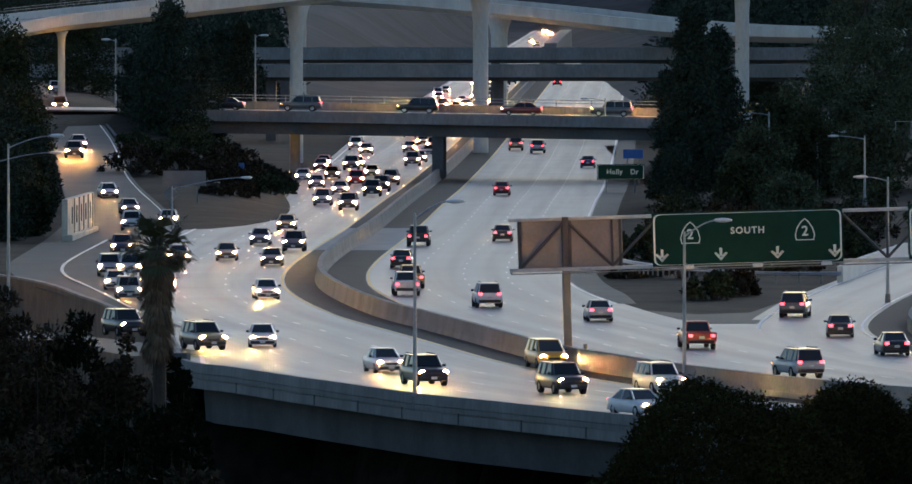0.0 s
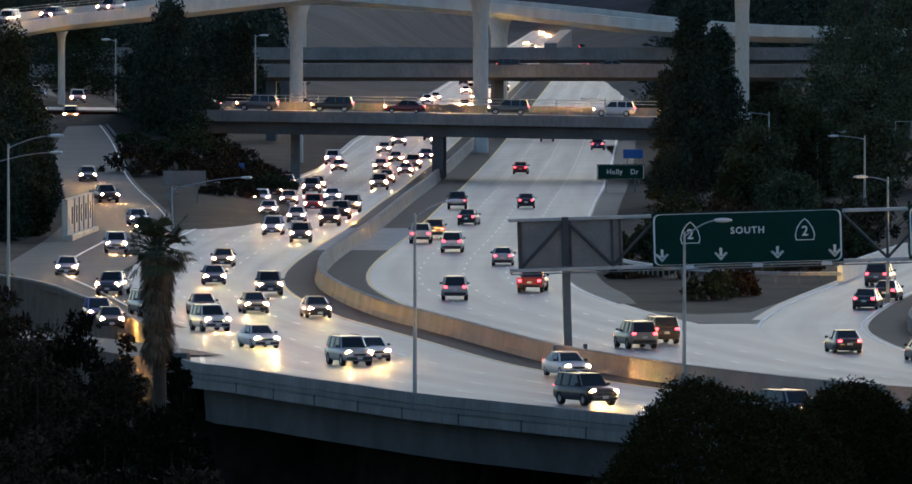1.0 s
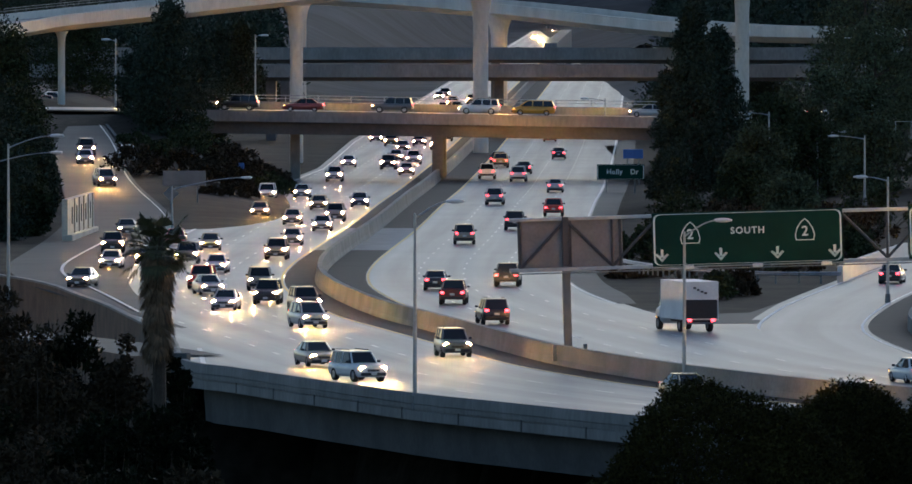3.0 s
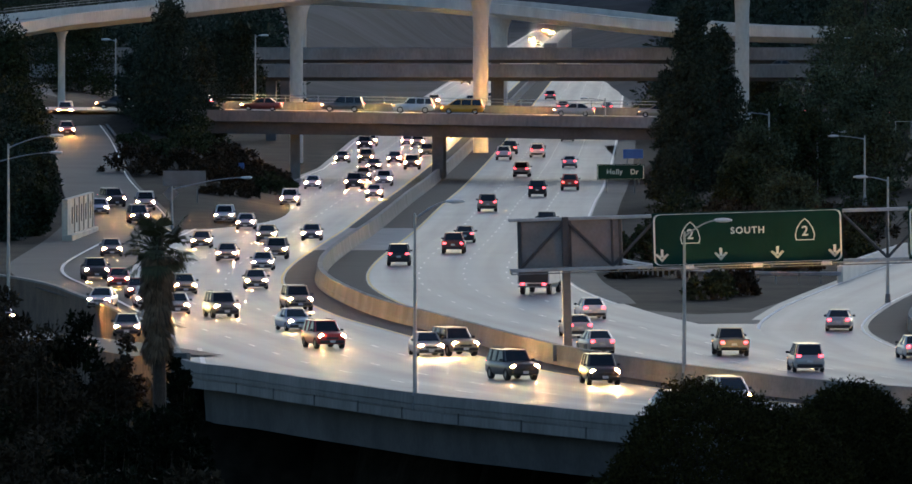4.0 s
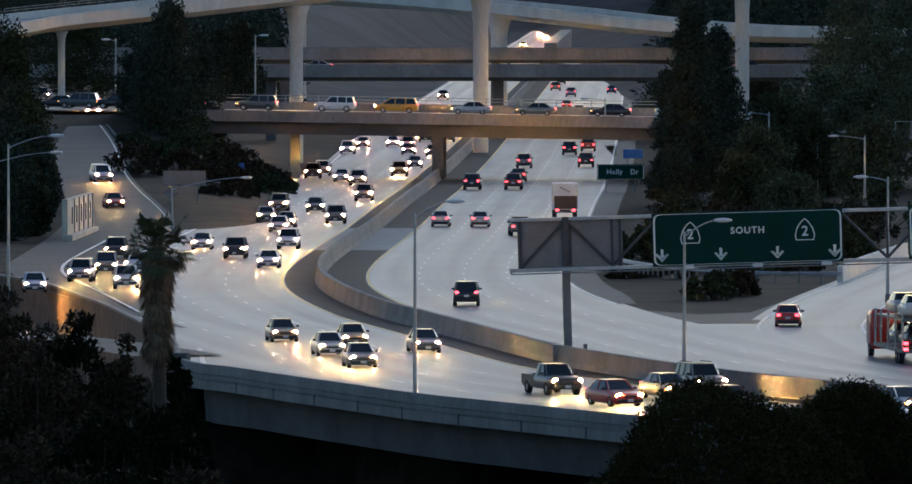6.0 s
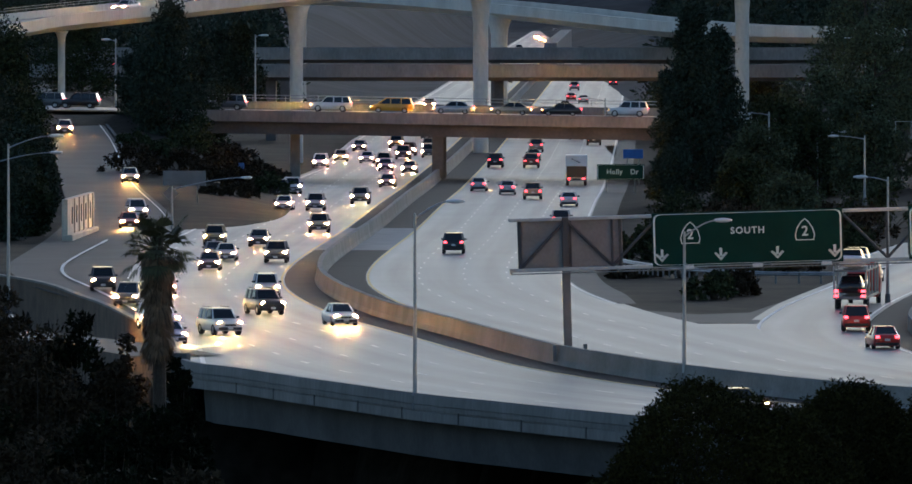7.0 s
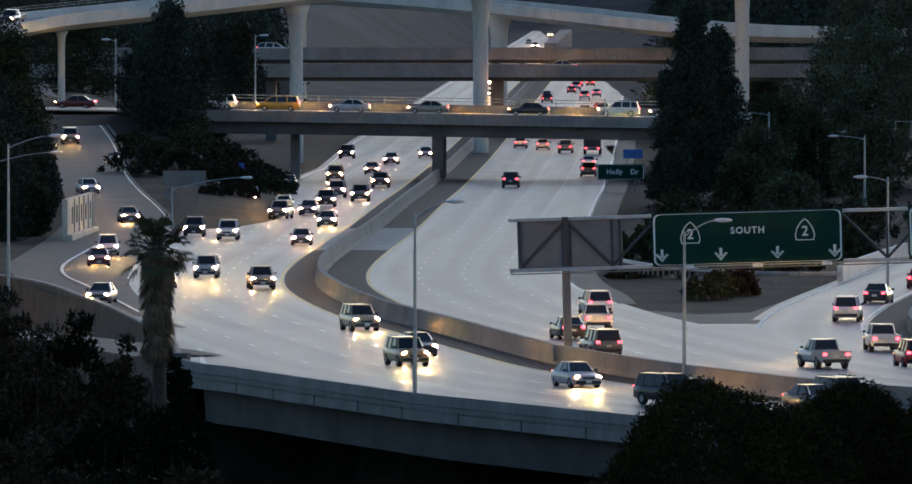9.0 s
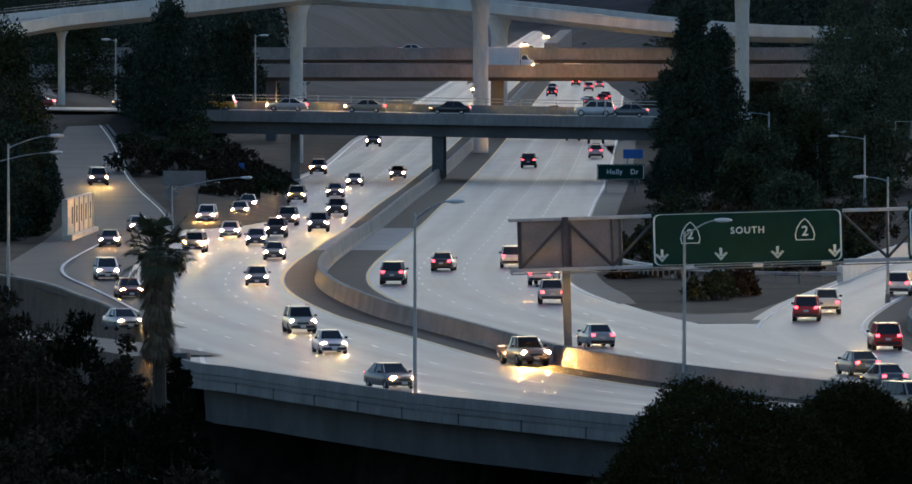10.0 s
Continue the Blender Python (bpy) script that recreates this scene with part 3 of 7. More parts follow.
def gantry():
    """Sign gantry: x along the beam, the face that shows looks towards -y."""
    g = thing("sign_gantry", "grey steel sign gantry standing on the median barrier", "sign gantry", pose(6.85, 650, 0.2, 0, -1.6, 4))
    part("post", box(0, 0.15, 2.9, 0.5, 0.5, 6.2, bevel=0.08), STEEL_DARK, g)
    part("upper_post", box(0, 0.05, 7.3, 0.42, 0.35, 3.0, bevel=0.05), TRUSS, g)
    part("base_plate", box(0, 0.15, 0.25, 1.0, 0.9, 0.35, bevel=0.04), STEEL_DARK, g)
    for x in (-0.85, 1.05):
        part("base_guard", box(x, 0.1, 0.55, 0.22, 0.5, 1.0, bevel=0.03), STEEL_DARK, g)
    for name, z, h in (("lower_chord", 5.62, 0.22), ("upper_chord", 8.68, 0.2)):
        for y in (0.0, 0.7):
            part(name, box(15.5, y, z, 37.8, 0.22, h, bevel=0.03), STEEL, g)
    for k in range(12):
        x, up = -2.75 + 2.8 * k, k % 2 == 0
        part("diagonal", tube((x, -0.02, 5.75 if up else 8.6), (x + 2.8, -0.02, 8.6 if up else 5.75), 0.09, n=6), TRUSS, g)
        part("upright", tube((x, 0, 5.7), (x, 0, 8.6), 0.08, n=6), TRUSS, g)
    part("back_panel", box(0.3, 0.25, 7.1, 6.4, 0.08, 3.2, bevel=0.02), SIGN_BACK, g, "bare back of a road sign")
    for x in (-2.8, 0.3, 3.35):
        part("stiffener", box(x, 0.16, 7.1, 0.16, 0.12, 3.2, bevel=0.02), TRUSS, g)
    for x in (-3.4, 3.2, 5.4, 8.5, 12.5, 16.5):
        part("light_arm", box(x, -0.55, 5.5, 0.09, 1.1, 0.09), STEEL_DARK, g)
    for x in (7.4, 11.6, 15.8):
        part("sign_light", box(x, -1.0, 5.55, 0.62, 0.3, 0.22, bevel=0.05), LUMINAIRE, g, "pale sign light housing")
    part("walkway", box(15.5, -0.75, 5.42, 37.8, 0.55, 0.06), STEEL_DARK, g)
    for x0, w in ((11.1, 11.65), (26.75, 11.6)):
        board = part("green_sign", box(x0, -0.2, 7.23, w, 0.1, 3.25, bevel=0.03), SIGN_GREEN, g, "green overhead sign with white legend")
        b = part("sign_border", outline(rounded(w / 2 - 0.08, 1.55, 0.35), 0.1, -0.02), SIGN_WHITE, board)
        b.location = (x0, -0.26, 7.23)
        if x0 > 20:
            continue
        lettering("legend", "SOUTH", 0.56, pose(x0 + 0.0, -0.27, 7.66, 90), board, 1.2)
        for x in (-3.5, 3.5):
            lettering("route_number", "2", 0.85, pose(x0 + x, -0.27, 7.5, 90), board)
            shield = [(-0.55, -0.62), (0.55, -0.62), (0.62, -0.3), (0.5, 0.15), (0.25, 0.52), (0, 0.72), (-0.25, 0.52), (-0.5, 0.15), (-0.62, -0.3)]
            s = part("route_shield", outline(shield, 0.07, -0.02), SIGN_WHITE, board)
            s.location = (x0 + x, -0.26, 7.58)
        for x in (-5.25, -1.66, 1.8, 5.3):
            bm = bmesh.new()
            add_box(bm, 0, 0, 0.1, 0.17, 0.02, 0.5)
            for side in (1, -1):
                v = [bm.verts.new((px * side, -0.005, pz)) for px, pz in ((0, -0.42), (0.42, 0.02), (0.3, 0.1), (0.07, -0.1), (0.07, -0.2), (0, -0.2))]
                bm.faces.new(v if side > 0 else v[::-1])
            bmesh.ops.solidify(bm, geom=bm.faces[:], thickness=0.015)
            a = part("arrow", bm, SIGN_WHITE, board)
            a.location = (x0 + x, -0.27, 6.3)


def street_lamp(x, y, z, height, arm, rise=0.8, way=0.0, double=False):
    """A tapered pole with a curved arm and a cobra-head lamp; way: degrees to which the arm points."""
    l = thing("street_lamp", "grey steel street lamp with a curved arm, unlit", "street lamp", pose(x, y * 4, z, 0, 0, way), "street lamps")
    part("pole", tube((0, 0, -0.4), (0, 0, height), 0.13, 0.07, 8), STEEL, l)
    part("base", tube((0, 0, -0.4), (0, 0, 0.4), 0.22, 0.18, 8), STEEL_DARK, l)
    for k in ((1, -1) if double else (1,)):
        part("arm", add_bent(bmesh.new(), [(k * arm * u, 0, height - 0.3 + rise * math.sin(u * 1.5)) for u in (0, 0.2, 0.4, 0.6, 0.8, 1.0)], 0.06, 0.04, 6), STEEL, l)
        bm = bmesh.new()
        bmesh.ops.create_uvsphere(bm, u_segments=12, v_segments=8, radius=1.0, matrix=Matrix.Translation((k * (arm + 0.35), 0, height - 0.3 + rise)) @ Matrix.Diagonal((0.55, 0.2, 0.13, 1)))
        part("lamp_head", bm, LUMINAIRE, l, "pale cobra-head lamp", smooth=True)
    return l


def ground_sign(name, words, x, y, z, w, h, post, material, turn=0, lines=(), posts=2, text=None):
    s = thing(name, words, "road sign", pose(x, y * 4, z, 0, 0, turn))
    part("panel", box(0, 0, post + h / 2, w, 0.06, h, bevel=0.02), material, s)
    for k in range(posts):
        u = 0 if posts == 1 else (k - 0.5) * w * 0.6
        part("post", box(u, 0.09, (post + h * 0.8) / 2 - 0.3, 0.12, 0.1, post + h * 0.8 + 0.6), STEEL_DARK, s)
    if text:
        b = part("sign_border", outline(rounded(w / 2 - 0.06, h / 2 - 0.06, 0.15), 0.06, -0.012), SIGN_WHITE, s)
        b.location = (0, -0.035, post + h / 2)
        for word, u in zip(text.split(), (-0.13, 0.29)):
            lettering("legend", word, h * 0.44, pose(w * u, -0.04, post + h / 2, 90), s, 1.1)
    for k, (u, v, lw, lh) in enumerate(lines):
        part("text_bar", box(u, -0.04, post + v, lw, 0.015, lh), SIGN_WHITE, s)
    return s


gantry()
ground_sign("street_name_sign", "green street sign beside the southbound lanes", 17.6, 286, 0.0, 5.1, 1.65, 1.35, SIGN_GREEN, 6, text="Holly Dr")
ground_sign("service_sign", "small blue roadside service sign", 19.6, 296, 0.0, 2.2, 1.0, 2.9, SIGN_BLUE, 6)
ground_sign("service_sign", "small dark blue sign board by the ramp", -23.4, 288, 0.0, 1.2, 1.4, 1.6, SIGN_BLUE, 0, posts=1)
ground_sign("roadside_sign", "bare grey back of a roadside sign", -26.6, 262, 0.0, 4.2, 1.45, 2.7, SIGN_BACK, 4)
d = thing("warning_sign", "bare diamond-shaped back of a warning sign", "road sign", pose(-27.4, 1028, 0.0))
part("panel", box(0, 0, 0, 1.1, 0.05, 1.1), SIGN_BACK, d).matrix_local = pose(0, 0, 2.35, 0, 45, 0)
part("post", box(0, 0.08, 1.0, 0.1, 0.08, 2.9), STEEL_DARK, d)

street_lamp(-2.25, 146.5, 0.3, 10.4, 1.9, 0.95, 10)
street_lamp(13.2, 154.6, 0.3, 8.6, 1.9, 0.95, 5)
street_lamp(-32.8, 196, 0.0, 11.2, 3.2, 0.9, 5)
street_lamp(-38, 217, 0.4, 8.0, 5.2, 1.0, 0)
street_lamp(-25.8, 243, 0.0, 4.2, 6.4, 1.1, 0)
street_lamp(-39.3, 309, 6.6, 9.2, 0.8, 0.2, 180)
street_lamp(-23.7, 316, 6.5, 9.6, 0.7, 0.2, 0)
street_lamp(17, 305, 6.5, 2.6, 2.0, 0.3, 180)
street_lamp(26.5, 282, 3.5, 5.4, 3.2, 0.3, 180)
street_lamp(33.0, 282, 5.5, 3.3, 3.0, 0.3, 180)
street_lamp(36.2, 268, 1.0, 6.4, 2.2, 0.5, 0)
street_lamp(31.0, 192, 0.3, 8.8, 1.6, 0.3, 180)
street_lamp(38.5, 252, 2.0, 6.2, 2.6, 0.3, 180)
street_lamp(50.5, 330, 6.0, 9.2, 1.7, 0.4, 180)


def walls():
    w = thing("ramp_wall", "cream rendered wall with narrow dark slots beside the ramp", "wall", pose(-33.6, 951, 0.0, 0, 0, 87.7), kind="structure")
    part("panel", box(0, 0, 1.7, 30.6, 0.5, 4.2, bevel=0.06), HOUSE_WALL, w)
    part("footing", box(0, -0.25, 0.25, 31.0, 0.9, 0.9, bevel=0.1), HOUSE_WALL, w)
    for x in (-10.0, -4.6, 0.8, 6.1, 11.5):
        part("slot", box(x, -0.26, 2.3, 1.2, 0.06, 1.5), GIRDER, w, "dark recessed slot")
        part("pilaster", box(x + 2.6, -0.28, 1.8, 0.9, 0.14, 3.9, bevel=0.03), HOUSE_WALL, w)
    line = Line([(-90, 1000), (-60, 900), (-35, 823), (-26.5, 768), (-22.1, 727), (-18.2, 683), (-16.6, 642)], 1.0)
    tagged(part("bank_wall", sweep(line, [(0.25, -7), (0.2, 0.35), (-0.1, 0.35), (-0.15, -7)], 0, line.length - 2, 2), BROWN_WALL), "stained brown retaining wall below the ramp's bend", "wall", kind="structure")
    tagged(part("wall_coping", sweep(line, [(0.28, 0.354), (0.28, 0.5), (-0.18, 0.5), (-0.18, 0.354)], 0, line.length - 2, 2), STRUCT), "pale coping on the retaining wall", "wall", kind="structure")
    line = Line([(29.2, 812, 0.3), (32.2, 838, 0.4), (36.5, 868, 0.6)], 1.0)
    tagged(part("parapet_wall", sweep(line, [(-0.25, -0.5), (-0.25, 1.15), (0.15, 1.15), (0.2, -0.5)], 0, line.length, 2), PALE), "pale concrete parapet beside the slip road", "wall", kind="structure")
    g = thing("guardrail", "galvanised steel guardrail on posts", "guardrail", kind="structure")
    rail = Line([(10.2, 888, 0.1), (14, 844, 0.2), (19, 820, 0.3), (24, 809.6, 0.35), (29.2, 811.2, 0.3)], 1.0)
    part("rail_beam", sweep(rail, [(0, 0.45), (0.06, 0.53), (0, 0.6), (0.06, 0.68), (0, 0.76), (-0.04, 0.76), (-0.04, 0.45)], 0, rail.length, 1.5), STEEL, g)
    for s in np.arange(0.5, rail.length, 2.0):
        x, y, z = rail.at(s, -0.12)
        part("post", box(x, y, z + 0.3, 0.14, 0.14, 0.95), STEEL_DARK, g)
    f = thing("chain_fence", "chain-link fence on the bank east of the bridge", "fence", kind="structure")
    line = Line([(46, 1120, 6.2), (70, 1092, 6.2)], 1.0)
    for h in (0.1, 1.7):
        part("rail", sweep(line, [(0, h), (0.05, h), (0.05, h + 0.05), (0, h + 0.05)], 0, line.length, 4), STEEL, f)
    for s in np.arange(0, line.length, 2.4):
        x, y, z = line.at(s)
        part("post", tube((x, y, z - 0.4), (x, y, z + 1.8), 0.04, n=6), STEEL, f)


walls()
for x, y, z, w, h, words in ((30.9, 284, 6.2, 0.9, 1.3, "pale sign board on a post"), (45.3, 290, 7.4, 1.0, 1.3, "pale sign board on a post"), (48.4, 282, 6.2, 0.6, 0.9, "small pale sign board on a post"), (42.2, 285, 6.4, 0.6, 0.8, "small pale sign board on a post")):
    ground_sign("notice_board", words, x, y, z - 0.5, w, h, 1.6, LUMINAIRE, 0, posts=1)

# ---- plants ----
LEAF_DARK = mat("dark_conifer_foliage", (0.034, 0.048, 0.034), 0.9, island=0.55, var=0.3, scale=0.4)
LEAF = mat("broad_dull_foliage", (0.034, 0.044, 0.020), 0.9, island=0.6, var=0.4, scale=0.3)
# near-black green: the deep shade among the near leaves is in the colour
LEAF_NEAR = mat("shade_dark_green_foliage", (0.006, 0.009, 0.003), 0.9, island=0.6, var=0.4, scale=0.5)
LEAF_DOME = mat("olive_green_foliage", (0.030, 0.028, 0.0075), 0.9, island=0.6, var=0.45, scale=0.6)
LEAF_PALE = mat("grey_green_foliage", (0.070, 0.086, 0.048), 0.9, island=0.6, var=0.4, scale=0.2)
LEAF_BRUSH = mat("dry_brush_foliage", (0.036, 0.028, 0.017), 0.95, island=0.6, var=0.4, scale=0.3)
BARK = mat("rough_bark", (0.05, 0.04, 0.03), 0.95, var=0.4, scale=2, fine=0.3, fine_scale=14, bump=0.5)
FROND = mat("green_palm_frond", (0.05, 0.055, 0.022), 0.7, island=0.4, var=0.2, scale=2)
FROND_DRY = mat("dry_palm_frond", (0.12, 0.085, 0.05), 0.9, island=0.5, var=0.3, scale=2)


def leaves(name, centres, radii, per, size, material, parent, seed):
    """Leaf clumps: many small bent blades thrown round the given centres."""
    r = np.random.RandomState(seed)
    n = len(centres) * per
    c = np.repeat(np.array(centres), per, 0)
    q = r.normal(size=(n, 3))
    q /= np.linalg.norm(q, axis=1)[:, None]
    c = c + q * (np.repeat(np.array(radii), per)[:, None] * r.uniform(0.35, 1.05, (n, 1)))
    u = r.normal(size=(n, 3)) + q * 0.6
    u /= np.linalg.norm(u, axis=1)[:, None]
    v = np.cross(u, r.normal(size=(n, 3)))
    v /= np.linalg.norm(v, axis=1)[:, None]
    s = size * r.uniform(0.6, 1.5, (n, 1))
    k = np.stack([c - u * s, c + v * s * 0.45, c + u * s + q * s * 0.3, c - v * s * 0.45], 1).reshape(-1, 3)
    me = bpy.data.meshes.new(name)
    me.from_pydata(k.tolist(), [], np.arange(4 * n).reshape(n, 4).tolist())
    me.materials.append(material)
    ob = new(name, me)
    ob.parent = parent
    return ob


def tree(words, x, y, z, height, spread, shape, material, seed, clumps=90, per=70, leaf=0.22, low=0.08):
    """A tapered trunk, limbs and a crown of leaf clumps. shape: 'cone', 'round' or 'column'."""
    r = random.Random(seed)
    t = thing("tree", words, "tree", pose(x, y * 4, z))
    bm = add_bent(bmesh.new(), [(0, 0, -0.5), (0.1, 0, height * 0.3), (0.0, 0.1, height * 0.65), (0.1, 0, height * 0.93)], 0.02 * height + 0.08, 0.04, 8)
    cs, rs = [], []
    for k in range(clumps):
        u = low + (1 - low) * ((k + r.random()) / clumps)
        w = {"cone": (1 - u) ** 0.75 * 0.98 + 0.05, "column": math.sin(min(1, u * 1.15 + 0.12) * 3.0) ** 0.6 if u < 0.85 else 0.35 * (1.05 - u) / 0.2,
             "round": math.sqrt(max(0.02, 1 - (2 * u - 0.95) ** 2 * 0.95))}[shape]
        w = abs(w) * spread * r.uniform(0.5, 1.12)
        a = r.random() * 6.2832
        p = (w * math.cos(a) * 0.85, w * math.sin(a) * 0.85, height * u + r.uniform(-0.4, 0.4))
        cs.append(p)
        rs.append(spread * r.uniform(0.2, 0.36) + 0.15)
        if k % 3 == 0:
            add_bent(bm, [(0.05, 0, max(0.2, p[2] - height * 0.1)), (p[0] * 0.5, p[1] * 0.5, p[2] - height * 0.03), p], 0.09, 0.02, 5)
    part("trunk", bm, BARK, t)
    leaves("crown", cs, rs, per * 2, leaf * 0.62, material, t, seed)
    return t


def bush(words, x, y, z, w, h, material, seed, clumps=40, per=110, leaf=0.16, low=0.45):
    r = random.Random(seed)
    t = thing("shrub", words, "shrub", pose(x, y * 4, z))
    cs, rs = [], []
    bm = bmesh.new()
    for k in range(clumps):
        a, b = r.random() * 6.2832, r.random() ** 0.6
        hh = h * math.sqrt(max(0.05, 1 - b * b)) * r.uniform(low, 0.95)
        p = (w * b * math.cos(a), w * b * math.sin(a), hh)
        cs.append(p)
        rs.append(min(w, h) * r.uniform(0.16, 0.3))
        add_bent(bm, [(p[0] * 0.2, p[1] * 0.2, -0.4), (p[0] * 0.7, p[1] * 0.7, p[2] * 0.6), p], 0.05, 0.015, 4)
    part("stem", bm, BARK, t)
    leaves("crown", cs, rs, per, leaf, material, t, seed + 500)


tall = "tall dark conifer standing on the freeway bank"
tree(tall, -32.2, 300, 1.5, 18.0, 4.6, "column", LEAF_DARK, 11, 150, 90, 0.3)
tree(tall, -29.2, 304, 3.0, 13.0, 3.2, "column", LEAF_DARK, 12, 80, 80, 0.3)
tree(tall, -35.5, 303, 4.0, 11.0, 3.2, "round", LEAF_DARK, 13, 70, 80, 0.3)
tree(tall, -26.8, 334, 4.5, 12.0, 3.0, "column", LEAF_DARK, 14, 80, 70, 0.3)
tree(tall, -29.8, 340, 4.5, 11.0, 3.0, "round", LEAF_DARK, 15, 70, 70, 0.3)
tree(tall, 23.6, 268, 0.0, 19.8, 3.9, "cone", LEAF_DARK, 16, 170, 90, 0.28)
tree(tall, 26.6, 271, 1.0, 16.5, 3.4, "column", LEAF_DARK, 17, 120, 80, 0.28)
tree(tall, 21.4, 272, 0.0, 13.0, 2.4, "cone", LEAF_DARK, 18, 80, 80, 0.28)
broad = "broad dark leafy tree on the east bank"
for i, (x, y, h, w) in enumerate(((33.5, 283, 9.5, 4.5), (38.5, 286, 11.5, 4.8), (43, 284, 9.0, 4.2), (36, 268, 8.5, 4.5), (30, 266, 8.0, 3.6), (41, 262, 7.0, 4.0), (27, 255, 5.5, 3.0),
                                  (47, 300, 12, 5.5), (54, 318, 15, 6.0), (60, 322, 18, 6.5), (52, 340, 20, 6.5), (66, 305, 14, 6), (49, 262, 6, 4), (31.5, 250, 4.5, 3.2), (44, 380, 5, 5), (38, 392, 5, 5), (56, 380, 9, 6), (30, 400, 4, 4))):
    tree(broad, x, y, ground_height(x, y * 4) - 0.3, h, w, "round", LEAF_PALE if i % 3 else LEAF, 30 + i, 70, 80, 0.3, 0.03)
west = "dark leafy tree on the bank west of the ramp"
for i, (x, y, h, w) in enumerate(((-41.5, 250, 17.5, 4.6), (-45, 246, 16, 5), (-41.4, 258, 11, 3.0), (-41, 236, 10, 4.2), (-39.0, 240, 8.0, 2.8), (-46, 262, 18, 5), (-52, 275, 19, 6), (-39.0, 246, 9, 2.4), (-43, 225, 7, 4), (-56, 300, 15, 6),
                                  (-60, 340, 16, 7), (-70, 330, 18, 7), (-52, 372, 10, 6), (-44, 388, 9, 5), (-36, 398, 8, 5), (-62, 385, 13, 7))):
    tree(west, x, y, ground_height(x, y * 4) - 0.3, h, w, "round" if i % 2 else "column", LEAF_DARK if i % 2 else LEAF, 60 + i, 80, 80, 0.3, 0.03)
for i, (x, y, w, h) in enumerate(((19.0, 197.5, 2.2, 2.3), (20.9, 199, 1.8, 2.0), (13.6, 211, 1.5, 1.2), (15.6, 212, 1.8, 1.4), (18, 211, 1.8, 1.3), (21, 212, 2, 1.5), (24, 211, 2, 1.4), (27, 212, 2.2, 1.5), (26, 214, 3, 2.4), (18, 222, 3.5, 3), (23, 232, 4, 3.5), (29, 226, 4, 3), (21, 246, 3.5, 3.5), (34, 232, 4.5, 3.6),
                                  (-33.5, 276, 3.2, 3.0), (-29.5, 287, 3.4, 3.4), (-24.5, 298, 3.2, 3.2), (-19.5, 290, 2.2, 1.4), (-28.5, 297, 3.4, 3.8), (-22.5, 283, 2.5, 1.6), (-26, 275, 2.5, 1.8), (-31, 283, 2.8, 2.2), (-20.5, 296, 2.6, 1.8), (-27, 292, 3, 2.4), (-35, 291, 2.2, 1.6), (-24, 268, 1.8, 1.0), (25, 244, 3.0, 3.2), (38, 240, 4, 4), (-23, 276, 2.4, 2.0), (-21.5, 270, 2.0, 1.5), (-19.6, 279, 2.2, 1.8), (-25.5, 282, 2.6, 2.2), (-22, 290, 2.8, 2.4), (-18.6, 284, 2.0, 1.6), (-28.4, 279, 2.6, 2.2))):
    bush("dry dark shrub on the bare bank", x, y, ground_height(x, y * 4), w, h, LEAF_BRUSH if i % 3 else LEAF, 100 + i, 26, 70, 0.2)
for leaf in (LEAF, LEAF_DARK, LEAF_NEAR, LEAF_PALE, LEAF_BRUSH, LEAF_DOME):
    leaf.node_tree.nodes["Principled BSDF"].inputs["Specular IOR Level"].default_value = 0.1
SIGN_GREEN.node_tree.nodes["Principled BSDF"].inputs["Specular IOR Level"].default_value = 0.2
scrub = "low dry scrub on the bare bank"
dice = random.Random(9)
for i in range(44):
    x, y = (dice.uniform(14, 33), dice.uniform(219, 238)) if i < 34 else (dice.uniform(-34, -20), dice.uniform(268, 300))
    w = dice.uniform(1.2, 2.6)
    if beside(MEDIAN, x, y * 4)[1] > 22 + w and abs(beside(EXIT, x, y * 4)[1]) > 8.2 + w or i >= 34 and abs(beside(RAMP, x, y * 4)[1]) > 7.5 + w:
        bush(scrub, x, y, ground_height(x, y * 4), w, w * dice.uniform(0.7, 1.1), LEAF_BRUSH if i % 2 else LEAF, 700 + i, 24, 90, 0.18)
near = "dark leafy shrub on the slope below the viaduct"
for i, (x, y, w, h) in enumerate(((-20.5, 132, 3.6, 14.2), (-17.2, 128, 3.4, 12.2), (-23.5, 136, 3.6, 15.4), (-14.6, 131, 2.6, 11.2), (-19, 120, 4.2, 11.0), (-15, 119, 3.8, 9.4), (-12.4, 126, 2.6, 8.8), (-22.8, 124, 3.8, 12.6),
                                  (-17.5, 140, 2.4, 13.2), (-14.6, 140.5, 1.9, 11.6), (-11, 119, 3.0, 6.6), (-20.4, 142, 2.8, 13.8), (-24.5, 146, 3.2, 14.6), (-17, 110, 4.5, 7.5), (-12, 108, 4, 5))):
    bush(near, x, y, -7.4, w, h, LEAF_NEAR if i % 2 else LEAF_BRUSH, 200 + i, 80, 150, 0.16)


